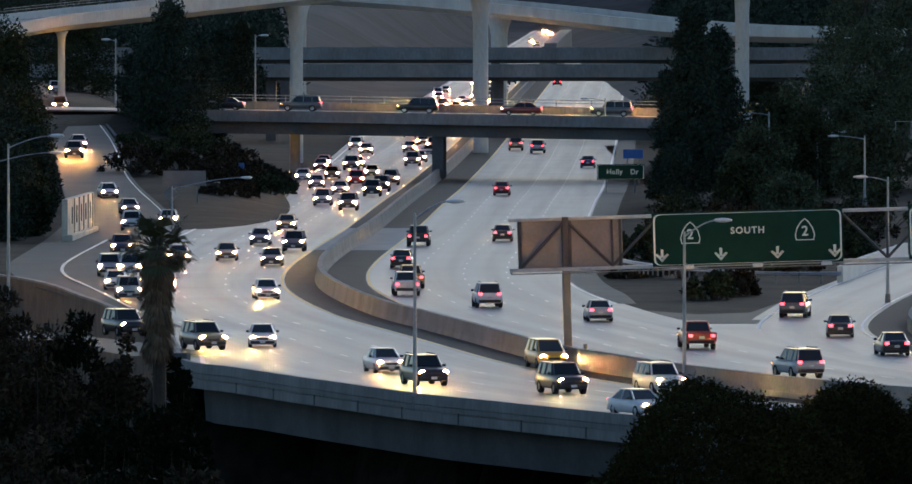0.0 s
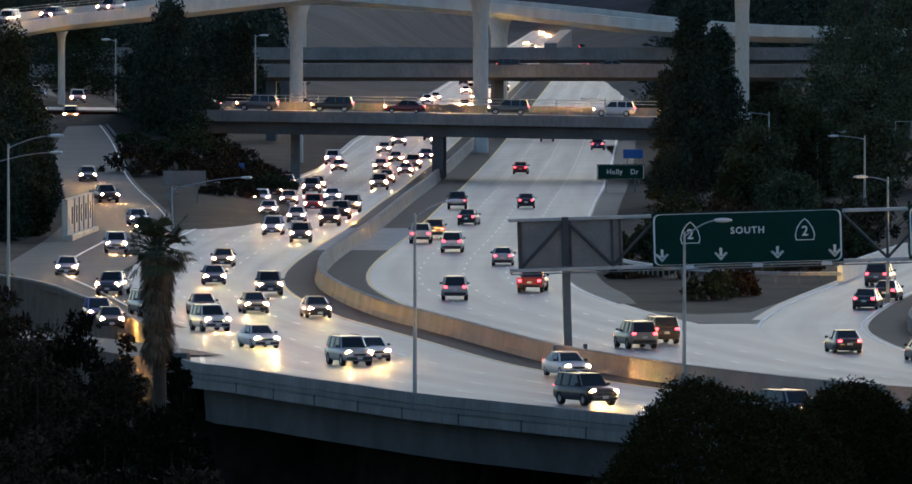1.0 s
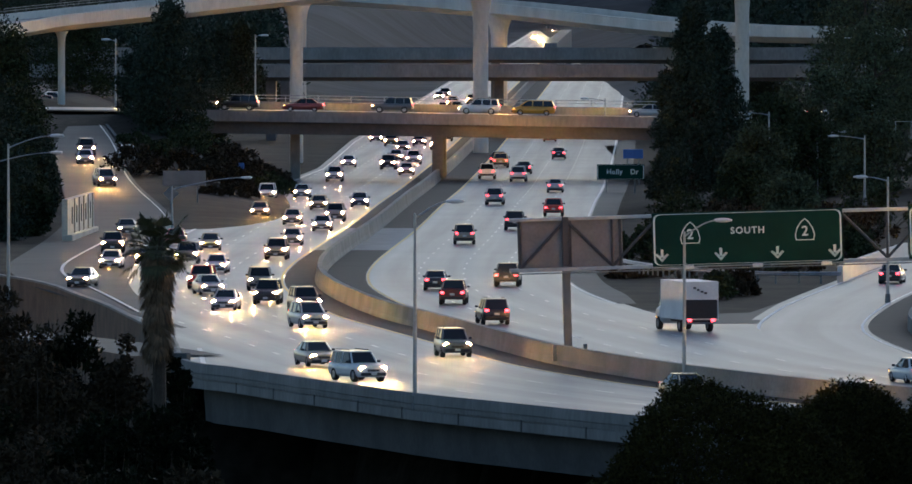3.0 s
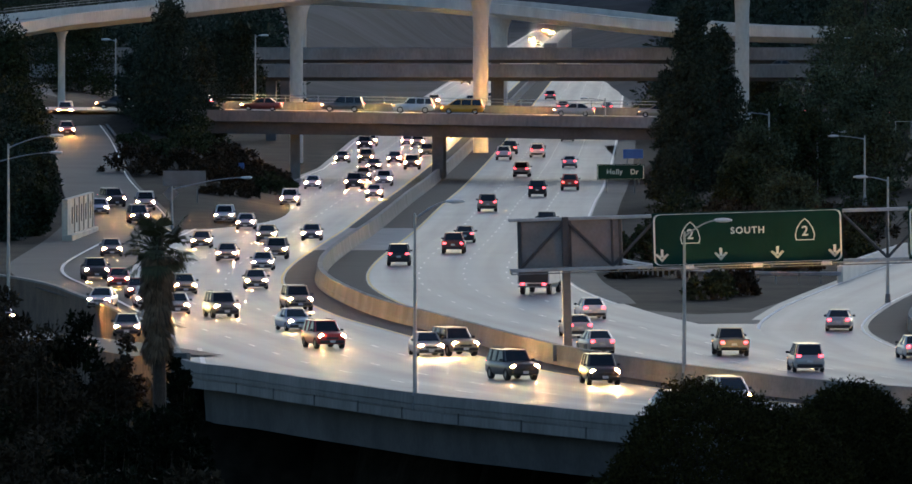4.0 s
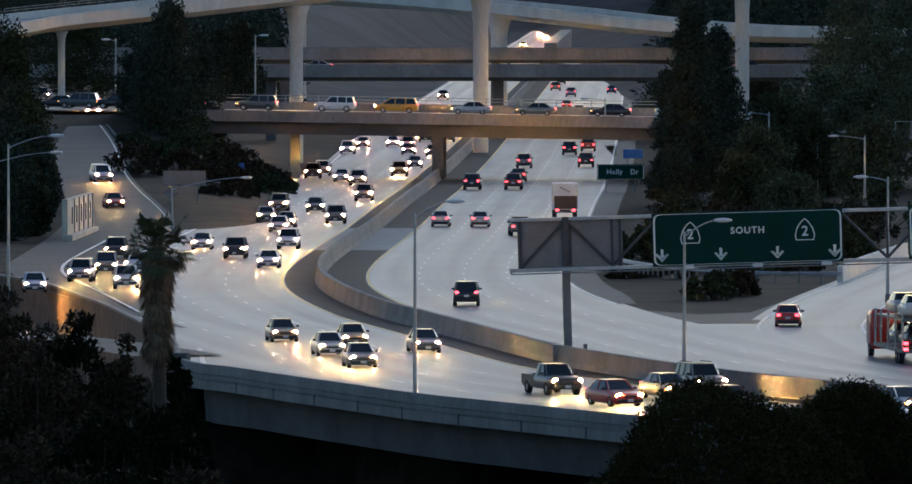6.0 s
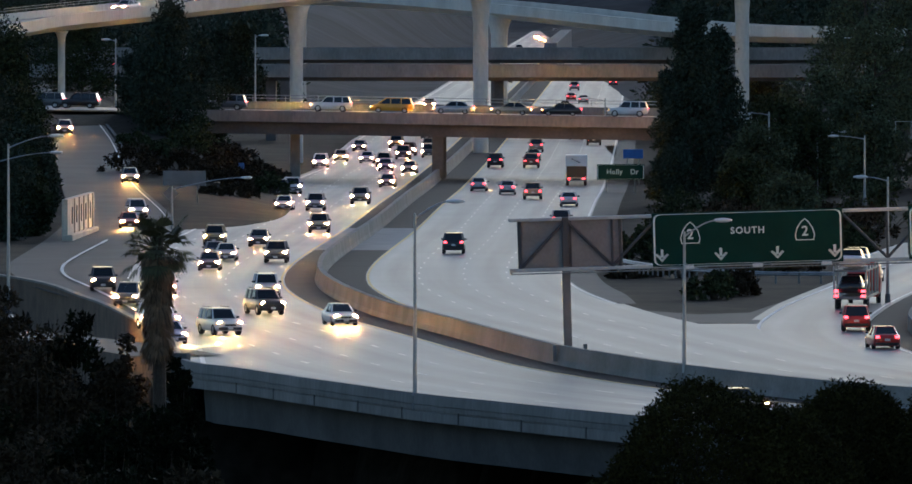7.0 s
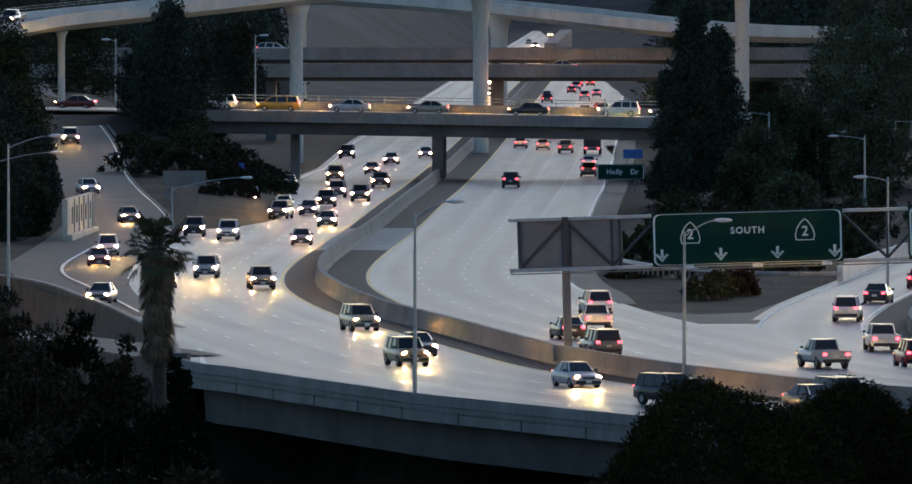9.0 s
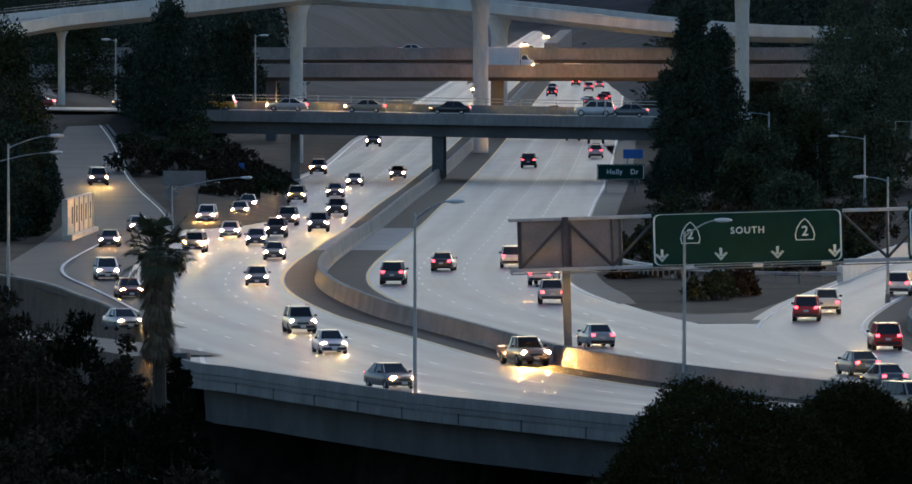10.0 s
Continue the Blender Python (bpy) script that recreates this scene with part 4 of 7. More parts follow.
def dome_bush(words, x, y, z, w, depth, h, seed, clumps, per, leaf):
    """A dense rounded bush: leaf clumps over a lumpy dome carried on many stems."""
    r = random.Random(seed)
    t = thing("shrub", words, "shrub", pose(x, y, z))
    cs, rs = [], []
    bm = bmesh.new()
    for k in range(clumps):
        a, u = k * 2.39996, (k + 0.5) / clumps
        e = math.sqrt(1 - u * u)
        lump = 0.95 + 0.10 * noise.noise((math.cos(a) * e * 2.2 + seed, math.sin(a) * e * 2.2, u * 2.2)) + r.uniform(-0.02, 0.02)
        p = (w * e * math.cos(a) * lump, depth * e * math.sin(a) * lump, h * u * lump)
        cs.append(p)
        rs.append(r.uniform(0.34, 0.5))
        if k % 5 == 0:
            add_bent(bm, [(p[0] * 0.2, p[1] * 0.2, -0.4), (p[0] * 0.6, p[1] * 0.6, p[2] * 0.6), p], 0.07, 0.02, 4)
    part("stem", bm, BARK, t)
    leaves("crown", cs, rs, per, leaf, LEAF_DOME, t, seed + 500)


dome = "dense rounded dark green bush"
for i, (x, y, w, depth, h) in enumerate(((9.8, 384, 7.2, 5.0, 11.2), (14.2, 391, 5.0, 4.6, 11.15), (18.6, 388, 3.9, 4.0, 12.3))):
    dome_bush(dome, x, y, -2.0, w, depth, h, 300 + i, 1900, 90, 0.07)


def far_woods():
    """Dark woods on the far slopes either side of the freeway."""
    r = random.Random(9)
    cs, rs = [], []
    for k in range(640):
        y = r.uniform(1750, 3600)
        mid = 14.1 + (y - 2112) * 0.0174
        x = mid + (r.uniform(26, 95) if r.random() < 0.45 else -r.uniform(22, 110))
        if -0.0165 < x / y < 0.0195:
            continue
        h = r.uniform(4, 15)
        for q in range(4):
            cs.append((x + r.uniform(-3, 3), y + r.uniform(-3, 3), ground_height(x, y) + h * (q + 0.7) / 4.2))
            rs.append(r.uniform(2.2, 4.2))
    o = leaves("far_woods", cs, rs, 90, 0.6, LEAF_DARK, None, 77)
    tagged(o, "distant dark woods on the slopes", "woods", kind="stuff")


far_woods()


def palm(x, y, z, height):
    p = thing("palm_tree", "fan palm with a shaggy skirt of dead fronds", "palm tree", pose(x, y * 4, z))
    part("trunk", add_bent(bmesh.new(), [(0, 0, -1), (0.1, 0, height * 0.5), (0.0, 0, height)], 0.42, 0.3, 10), BARK, p)
    r = random.Random(5)

    def frond(bm, a, tilt, length, top, stalk, droop):
        """A fan of narrow blades on a stalk."""
        base = Vector((0.25 * math.cos(a), 0.25 * math.sin(a), top))
        f = Vector((math.cos(a) * math.cos(tilt), math.sin(a) * math.cos(tilt), math.sin(tilt)))
        side = Vector((-math.sin(a), math.cos(a), 0))
        up = f.cross(side)
        hub = base + f * stalk
        add_bent(bm, [base, (base + hub) / 2 + Vector((0, 0, 0.03)), hub], 0.035, 0.02, 4)
        for k in range(13):
            b = (k - 6) / 6 * 1.25
            w = (f * math.cos(b) + side * math.sin(b)).normalized()
            tip = hub + w * length * (1 - 0.25 * abs(b) / 1.25) * r.uniform(0.85, 1.1) + Vector((0, 0, -droop * r.uniform(0.5, 1.3)))
            mid = hub + w * length * 0.55
            n = w.cross(up).normalized() * 0.055
            v = [bm.verts.new(q) for q in (hub, mid + n, tip, mid - n)]
            bm.faces.new(v)

    for k in range(58):
        bm = bmesh.new()
        frond(bm, k * 2.4 + r.uniform(-0.2, 0.2), radians(r.uniform(-48, 84)), r.uniform(0.8, 1.15), height - 0.6 + r.uniform(-0.4, 0.3), r.uniform(0.7, 1.25), 0.25)
        part("frond", bm, FROND, p)
    for k in range(150):
        bm = bmesh.new()
        u = r.random()
        frond(bm, k * 2.4, radians(r.uniform(-84, -48)), r.uniform(0.7, 0.95), height - 0.6 - u * 5.0, r.uniform(0.3, 0.6) * (1.2 - 0.4 * u), 0.3)
        part("dead_frond", bm, FROND_DRY, p)


palm(-15.4, 138, -6.0, 16.3)

# ---- vehicles ----
TINT = {"white": (0.62, 0.63, 0.64), "silver": (0.36, 0.37, 0.38), "grey": (0.10, 0.105, 0.11), "black": (0.012, 0.012, 0.014),
        "navy": (0.02, 0.035, 0.09), "blue": (0.07, 0.08, 0.30), "lightblue": (0.28, 0.36, 0.48), "gold": (0.30, 0.22, 0.10), "tan": (0.28, 0.24, 0.18),
        "red": (0.38, 0.02, 0.015), "maroon": (0.13, 0.015, 0.015), "yellow": (0.62, 0.30, 0.02)}
WORDS = {"white": "white", "silver": "silver", "grey": "dark grey", "black": "black", "navy": "dark blue", "blue": "violet blue", "lightblue": "pale blue",
         "gold": "golden brown", "tan": "beige", "red": "red", "maroon": "dark red", "yellow": "yellow"}
PAINTS = {}
for key, rgb in TINT.items():
    PAINTS[key] = mat("car_paint_" + key, rgb, 0.28, 0.15 if key in ("silver", "grey", "gold", "tan") else 0.0, var=0.12, scale=1.2)
    PAINTS[key].node_tree.nodes["Principled BSDF"].inputs["Coat Weight"].default_value = 0.4
GLASS_DARK = mat("tinted_car_glass", (0.012, 0.014, 0.017), 0.08)
RUBBER = mat("tyre_rubber", (0.014, 0.014, 0.015), 0.85, fine=0.2, fine_scale=30)
RIM = mat("alloy_rim", (0.42, 0.43, 0.45), 0.35, 0.8, var=0.15, scale=6)
TRIM_DARK = mat("dark_plastic_trim", (0.02, 0.02, 0.022), 0.6, var=0.2, scale=8)
PLATE = mat("number_plate", (0.55, 0.56, 0.58), 0.5, var=0.2, scale=12)
LAMP = mat("lit_headlamp", (1.0, 0.9, 0.75), 0.2, emit=22000, emit_color=(1.0, 0.39, 0.08))
LAMP_AMBER = mat("amber_side_lamp", (0.9, 0.4, 0.06), 0.3, emit=4, emit_color=(1.0, 0.42, 0.06))
TAIL = mat("lit_tail_lamp", (0.5, 0.01, 0.01), 0.3, emit=10, emit_color=(1.0, 0.05, 0.06))
CARGO = mat("cargo_box_panel", (0.68, 0.69, 0.70), 0.5, var=0.12, scale=0.6, fine=0.08, fine_scale=8)


def add_loft(bm, stations):
    """Body panels through stations of (x, half width, low, high) with a rounded section."""
    rings = []
    for x, w, lo, hi in stations:
        h = hi - lo
        half = [(w * 0.86, lo), (w * 0.98, lo + h * 0.16), (w, lo + h * 0.5), (w * 0.97, hi - h * 0.14), (w * 0.86, hi - 0.015), (w * 0.45, hi + 0.01)]
        rings.append([bm.verts.new((x, y, z)) for y, z in half + [(-y, z) for y, z in reversed(half)]])
    k = len(rings[0])
    for a, b in zip(rings, rings[1:]):
        for i in range(k):
            bm.faces.new((a[i], a[(i + 1) % k], b[(i + 1) % k], b[i]))
    bm.faces.new(rings[0])
    bm.faces.new(rings[-1][::-1])
    bmesh.ops.recalc_face_normals(bm, faces=bm.faces)
    return bm


def cabin(x0, x1, x2, x3, w0, w1, z0, z1):
    """Glasshouse: foot from x0 to x3, roof from x1 to x2."""
    bm = bmesh.new()
    foot = [(x0, w0 * 0.86), (x0 - 0.25, w0), ((x0 + x3) / 2, w0 * 1.02), (x3 + 0.2, w0), (x3, w0 * 0.86)]
    top = [(x1, w1 * 0.88), (x1 - 0.15, w1), ((x1 + x2) / 2, w1 * 1.03), (x2 + 0.12, w1), (x2, w1 * 0.88)]
    a = [bm.verts.new((x, y, z0)) for x, y in foot] + [bm.verts.new((x, -y, z0)) for x, y in reversed(foot)]
    b = [bm.verts.new((x, y, z1)) for x, y in top] + [bm.verts.new((x, -y, z1)) for x, y in reversed(top)]
    n = len(a)
    for i in range(n):
        bm.faces.new((a[i], a[(i + 1) % n], b[(i + 1) % n], b[i]))
    bm.faces.new(b)
    bm.faces.new(a[::-1])
    bmesh.ops.recalc_face_normals(bm, faces=bm.faces)
    return bm


def wheel_mesh(r, w):
    bm = bmesh.new()
    prof = [(0.62 * r, -w / 2), (0.93 * r, -w / 2), (r, -w * 0.32), (r, w * 0.32), (0.93 * r, w / 2), (0.62 * r, w / 2)]
    n = 14
    rings = [[bm.verts.new((p * math.cos(6.2832 * k / n), y, p * math.sin(6.2832 * k / n))) for p, y in prof] for k in range(n)]
    for k in range(n):
        a, b = rings[k], rings[(k + 1) % n]
        for i in range(len(prof)):
            bm.faces.new((a[i], a[(i + 1) % len(prof)], b[(i + 1) % len(prof)], b[i]))
    bmesh.ops.recalc_face_normals(bm, faces=bm.faces)
    return bm


def rim_mesh(r, w):
    bm = bmesh.new()
    bmesh.ops.create_cone(bm, cap_ends=True, segments=14, radius1=0.63 * r, radius2=0.63 * r, depth=w * 0.7, matrix=Matrix.Rotation(math.pi / 2, 4, "X"))
    for k in range(5):
        add_box(bm, 0.3 * r, 0, 0, 0.55 * r, w * 0.84, 0.13 * r, m=Matrix.Rotation(1.2566 * k, 4, "Y"))
    return bm


def wheels(car, xs, track, r, w=0.22):
    for x in xs:
        for side in (1, -1):
            o = part("wheel", wheel_mesh(r, w), RUBBER, car)
            o.location = (x, side * track, r)
            part("rim", rim_mesh(r, w), RIM, o)


def lamps(car, xf, xr, y, zf, zr, size=0.14):
    for side in (1, -1):
        part("lamp_housing", box(xf - 0.03, side * y, zf, 0.14, size * 2.6, size * 1.7, bevel=0.03), TRIM_DARK, car)
        bm = bmesh.new()
        bmesh.ops.create_circle(bm, cap_ends=True, segments=12, radius=size, matrix=Matrix.Translation((xf + 0.05, side * y, zf)) @ Matrix.Rotation(radians(97), 4, "Y") @ Matrix.Diagonal((0.78, 1.15, 1, 1)))
        part("headlight", bm, LAMP, car, "bright lit headlamp")
        part("side_lamp", box(xf - 0.12, side * (y + 0.17), zf - 0.02, 0.16, 0.07, 0.09, bevel=0.02), LAMP_AMBER, car, "amber side lamp")
        part("tail_light", box(xr, side * y, zr, 0.1, 0.26, 0.17, bevel=0.03), TAIL, car, "red lit tail lamp")


def dress(car, xf, xr, w, z_mirror, x_mirror, low):
    """Bumpers, grille, plates and mirrors."""
    part("front_bumper", box(xf - 0.02, 0, low + 0.14, 0.22, w * 1.78, 0.2, bevel=0.07), TRIM_DARK, car)
    part("rear_bumper", box(xr + 0.02, 0, low + 0.16, 0.22, w * 1.76, 0.2, bevel=0.07), TRIM_DARK, car)
    part("grille", box(xf + 0.035, 0, low + 0.36, 0.07, w * 0.85, 0.14, bevel=0.03), TRIM_DARK, car)
    part("number_plate", box(xf + 0.1, 0, low + 0.16, 0.03, 0.34, 0.15), PLATE, car)
    part("number_plate", box(xr - 0.1, 0, low + 0.42, 0.03, 0.34, 0.15), PLATE, car)
    for side in (1, -1):
        part("wing_mirror", box(x_mirror, side * (w + 0.09), z_mirror, 0.13, 0.2, 0.14, bevel=0.04), TRIM_DARK, car)


def top_of(car, paint, x0, x1, x2, x3, w0, w1, z0, z1, mids):
    """Glass, roof panel and pillars of a cabin."""
    part("window", cabin(x0, x1, x2, x3, w0, w1, z0, z1), GLASS_DARK, car, "dark tinted glass")
    part("roof", box((x1 + x2) / 2, 0, z1 + 0.025, abs(x1 - x2), w1 * 1.98, 0.07, bevel=0.03), paint, car)
    for side in (1, -1):
        for xa, xb, k in [(x0 - 0.02, x1 - 0.02, 0.9), (x3 + 0.05, x2 + 0.05, 0.9)] + [(q, q, 1.01) for q in mids]:
            part("pillar", tube((xa, side * w0 * k, z0), (xb, side * w1 * k, z1 + 0.02), 0.055, 0.05, 5), paint, car)


def sedan(paint, car):
    part("body", add_loft(bmesh.new(), [(2.36, 0.60, 0.34, 0.58), (2.28, 0.76, 0.24, 0.70), (2.0, 0.85, 0.2, 0.77), (1.5, 0.88, 0.2, 0.85), (0.95, 0.9, 0.2, 0.93), (-1.2, 0.9, 0.2, 0.96),
                                        (-1.9, 0.88, 0.22, 0.99), (-2.22, 0.82, 0.26, 0.95), (-2.34, 0.68, 0.34, 0.82)]), paint, car, smooth=True)
    top_of(car, paint, 1.02, 0.28, -1.05, -1.8, 0.82, 0.62, 0.92, 1.40, [-0.4])
    wheels(car, (1.42, -1.35), 0.78, 0.32)
    lamps(car, 2.2, -2.3, 0.62, 0.64, 0.82)
    dress(car, 2.3, -2.3, 0.86, 1.0, 0.75, 0.22)


def suv(paint, car):
    part("body", add_loft(bmesh.new(), [(2.38, 0.72, 0.42, 0.82), (2.28, 0.86, 0.32, 0.98), (1.9, 0.92, 0.3, 1.04), (1.0, 0.94, 0.3, 1.1), (-1.4, 0.94, 0.3, 1.12), (-2.2, 0.92, 0.34, 1.12), (-2.36, 0.82, 0.42, 1.02)]), paint, car, smooth=True)
    top_of(car, paint, 1.05, 0.48, -2.05, -2.28, 0.87, 0.72, 1.08, 1.70, [-0.35, -1.35])
    for side in (1, -1):
        part("roof_rail", tube((0.2, side * 0.6, 1.83), (-1.8, side * 0.6, 1.83), 0.025, n=6), TRIM_DARK, car)
    wheels(car, (1.45, -1.4), 0.82, 0.38, 0.26)
    lamps(car, 2.27, -2.33, 0.68, 0.82, 1.0, 0.14)
    dress(car, 2.34, -2.34, 0.9, 1.18, 0.82, 0.34)


def minivan(paint, car):
    part("body", add_loft(bmesh.new(), [(2.48, 0.66, 0.36, 0.66), (2.36, 0.82, 0.26, 0.84), (1.9, 0.9, 0.24, 0.98), (1.3, 0.93, 0.24, 1.04), (-1.6, 0.93, 0.24, 1.06), (-2.35, 0.9, 0.28, 1.06), (-2.48, 0.8, 0.36, 0.95)]), paint, car, smooth=True)
    top_of(car, paint, 1.6, 0.62, -2.12, -2.38, 0.86, 0.70, 1.02, 1.66, [0.1, -1.1])
    wheels(car, (1.5, -1.5), 0.82, 0.34)
    lamps(car, 2.33, -2.44, 0.66, 0.74, 1.0)
    dress(car, 2.42, -2.44, 0.88, 1.12, 1.2, 0.26)


def pickup(paint, car):
    part("body", add_loft(bmesh.new(), [(2.8, 0.74, 0.45, 0.86), (2.7, 0.88, 0.36, 1.0), (2.2, 0.94, 0.34, 1.06), (1.3, 0.95, 0.34, 1.1), (-0.6, 0.95, 0.34, 1.12), (-0.72, 0.95, 0.34, 1.12)]), paint, car, smooth=True)
    top_of(car, paint, 1.35, 0.72, -0.5, -0.7, 0.87, 0.70, 1.08, 1.68, [0.15])
    bed = box(-1.74, 0, 0.55, 2.0, 1.8, 0.3, bevel=0.03)
    for side in (1, -1):
        add_box(bed, -1.74, side * 0.9, 0.82, 2.04, 0.12, 0.58, bevel=0.03)
    part("cargo_bed", bed, paint, car)
    part("tailgate", box(-2.76, 0, 0.84, 0.09, 1.78, 0.54, bevel=0.03), paint, car)
    part("bed_liner", box(-1.74, 0, 0.72, 1.96, 1.66, 0.05), TRIM_DARK, car, "dark bed liner")
    wheels(car, (1.75, -1.75), 0.84, 0.39, 0.27)
    lamps(car, 2.7, -2.79, 0.72, 0.84, 0.9, 0.14)
    dress(car, 2.78, -2.78, 0.92, 1.22, 1.15, 0.36)


def box_truck(paint, car):
    part("cab", add_loft(bmesh.new(), [(3.9, 0.8, 0.5, 1.2), (3.8, 1.0, 0.45, 1.45), (3.1, 1.05, 0.45, 1.6), (2.1, 1.05, 0.45, 1.65)]), paint, car, smooth=True)
    top_of(car, paint, 3.3, 2.9, 2.2, 2.1, 0.98, 0.85, 1.6, 2.25, [])
    part("cargo_box", box(-0.9, 0, 2.1, 5.7, 2.4, 2.55, bevel=0.04), CARGO, car, "white cargo box")
    part("rear_door", box(-3.78, 0, 1.55, 0.06, 2.2, 1.25, bevel=0.02), TRIM_DARK, car, "dark roller door")
    for y, z in ((0.45, 2.95), (0.2, 2.82), (-0.05, 2.7), (-0.3, 2.6)):
        part("door_marking", box(-3.77, y, z, 0.03, 0.17, 0.13), TRIM_DARK, car)
    part("chassis", box(-0.6, 0, 0.72, 6.4, 0.9, 0.24, bevel=0.03), TRIM_DARK, car)
    part("lift_gate", box(-3.95, 0, 0.62, 0.3, 2.2, 0.1, bevel=0.02), STEEL_DARK, car)
    wheels(car, (2.9, -2.3), 0.98, 0.45, 0.3)
    lamps(car, 3.83, -3.8, 0.8, 0.85, 0.8, 0.14)


def car_carrier(paint, car):
    part("lower_deck", box(0, 0, 0.85, 13.0, 2.3, 0.22, bevel=0.03), STEEL_DARK, car)
    part("upper_deck", box(-0.6, 0, 2.75, 11.5, 2.3, 0.14, bevel=0.03), STEEL_DARK, car)
    for x in (-6.2, -3.2, 0, 3.2, 5.6):
        for side in (1, -1):
            part("post", tube((x, side * 1.12, 0.8), (x, side * 1.12, 3.1), 0.07, n=8), STEEL, car)
    for x, z, key in ((-4.2, 0.98, "black"), (0.8, 0.98, "grey"), (-4.0, 2.84, "white"), (1.2, 2.84, "silver")):
        o = part("carried_body", add_loft(bmesh.new(), [(2.3, 0.65, 0.3, 0.62), (2.0, 0.84, 0.2, 0.78), (0.9, 0.88, 0.2, 0.92), (-1.9, 0.88, 0.22, 0.98), (-2.3, 0.7, 0.3, 0.85)]), PAINTS[key], car, "car body on the deck", smooth=True)
        o.location = (x, 0, z)
        part("carried_window", cabin(1.0, 0.28, -1.3, -1.8, 0.82, 0.64, 0.92, 1.4), GLASS_DARK, o)
    part("cab", add_loft(bmesh.new(), [(9.4, 1.0, 0.5, 2.6), (9.2, 1.2, 0.5, 2.9), (7.4, 1.2, 0.5, 3.0), (7.2, 1.1, 0.6, 2.9)]), paint, car, smooth=True)
    part("hitch", box(6.9, 0, 0.75, 1.4, 0.7, 0.25, bevel=0.03), TRIM_DARK, car)
    wheels(car, (8.4, -3.6, -4.7), 1.0, 0.48, 0.3)
    for side in (1, -1):
        for z in (1.0, 1.35):
            part("tail_light", box(-6.56, side * 0.95, z, 0.08, 0.3, 0.18, bevel=0.03), TAIL, car, "red lit tail lamp")


BUILD = {"sedan": (sedan, "sedan", "sedan", "car"), "suv": (suv, "sport_utility_car", "tall estate car", "car"), "van": (minivan, "minivan", "minivan", "car"),
         "pickup": (pickup, "pickup_truck", "pickup truck", "pickup truck"), "truck": (box_truck, "box_truck", "box truck", "truck"),
         "carrier": (car_carrier, "car_carrier", "loaded car carrier", "truck")}
FIRST = {}


def vehicle(kind, color, line):
    """A vehicle of that kind and colour: the first is built, the others share its meshes."""
    build, name, words, category = BUILD[kind]
    where = "on the road bridge" if line is CROSS else "on the slip road" if line is EXIT else "on the flyover" if line is FLY_ROAD else "on the far bridge" if line in (FAR_ROAD, FAR_ROAD_BEHIND) else "on the freeway"
    label = "%s %s with lit lamps %s" % (WORDS[color], words, where)
    if (kind, color) in FIRST:
        car = copy_thing(FIRST[kind, color], Matrix())
        car.animation_data_clear()
        return tagged(car, label)
    car = thing(name, label, category, group="traffic on the roads")
    build(PAINTS[color], car)
    FIRST[kind, color] = car
    return car


def drive(kind, color, line, way, stops):
    """Builds a vehicle and keys it along a road's line. way: 1 along the line, -1 against it."""
    car = vehicle(kind, color, line)
    t, s, d = (np.array(c) for c in zip(*stops))
    rows = []
    for u in np.arange(0, 10.01, 0.25):
        a, b = float(np.interp(u, t, s)), float(np.interp(u, t, d))
        da = max(-0.2, min(0.2, float(np.interp(u + 0.2, t, d) - np.interp(u - 0.2, t, d)) / 8.0))
        p, q = Vector(line.at(a, b)), Vector(line.at(a + 0.6 * way, b + da * 0.6))
        f = (q - p).normalized()
        side = Vector((-f.y, f.x, 0)).normalized()
        side.z = line.slope(a) if way > 0 else -line.slope(a)
        up = f.cross(side).normalized()
        m = Matrix((f, up.cross(f), up)).transposed().to_4x4()
        m.translation = p
        rows.append((float(u), m))
    walk(car, rows)


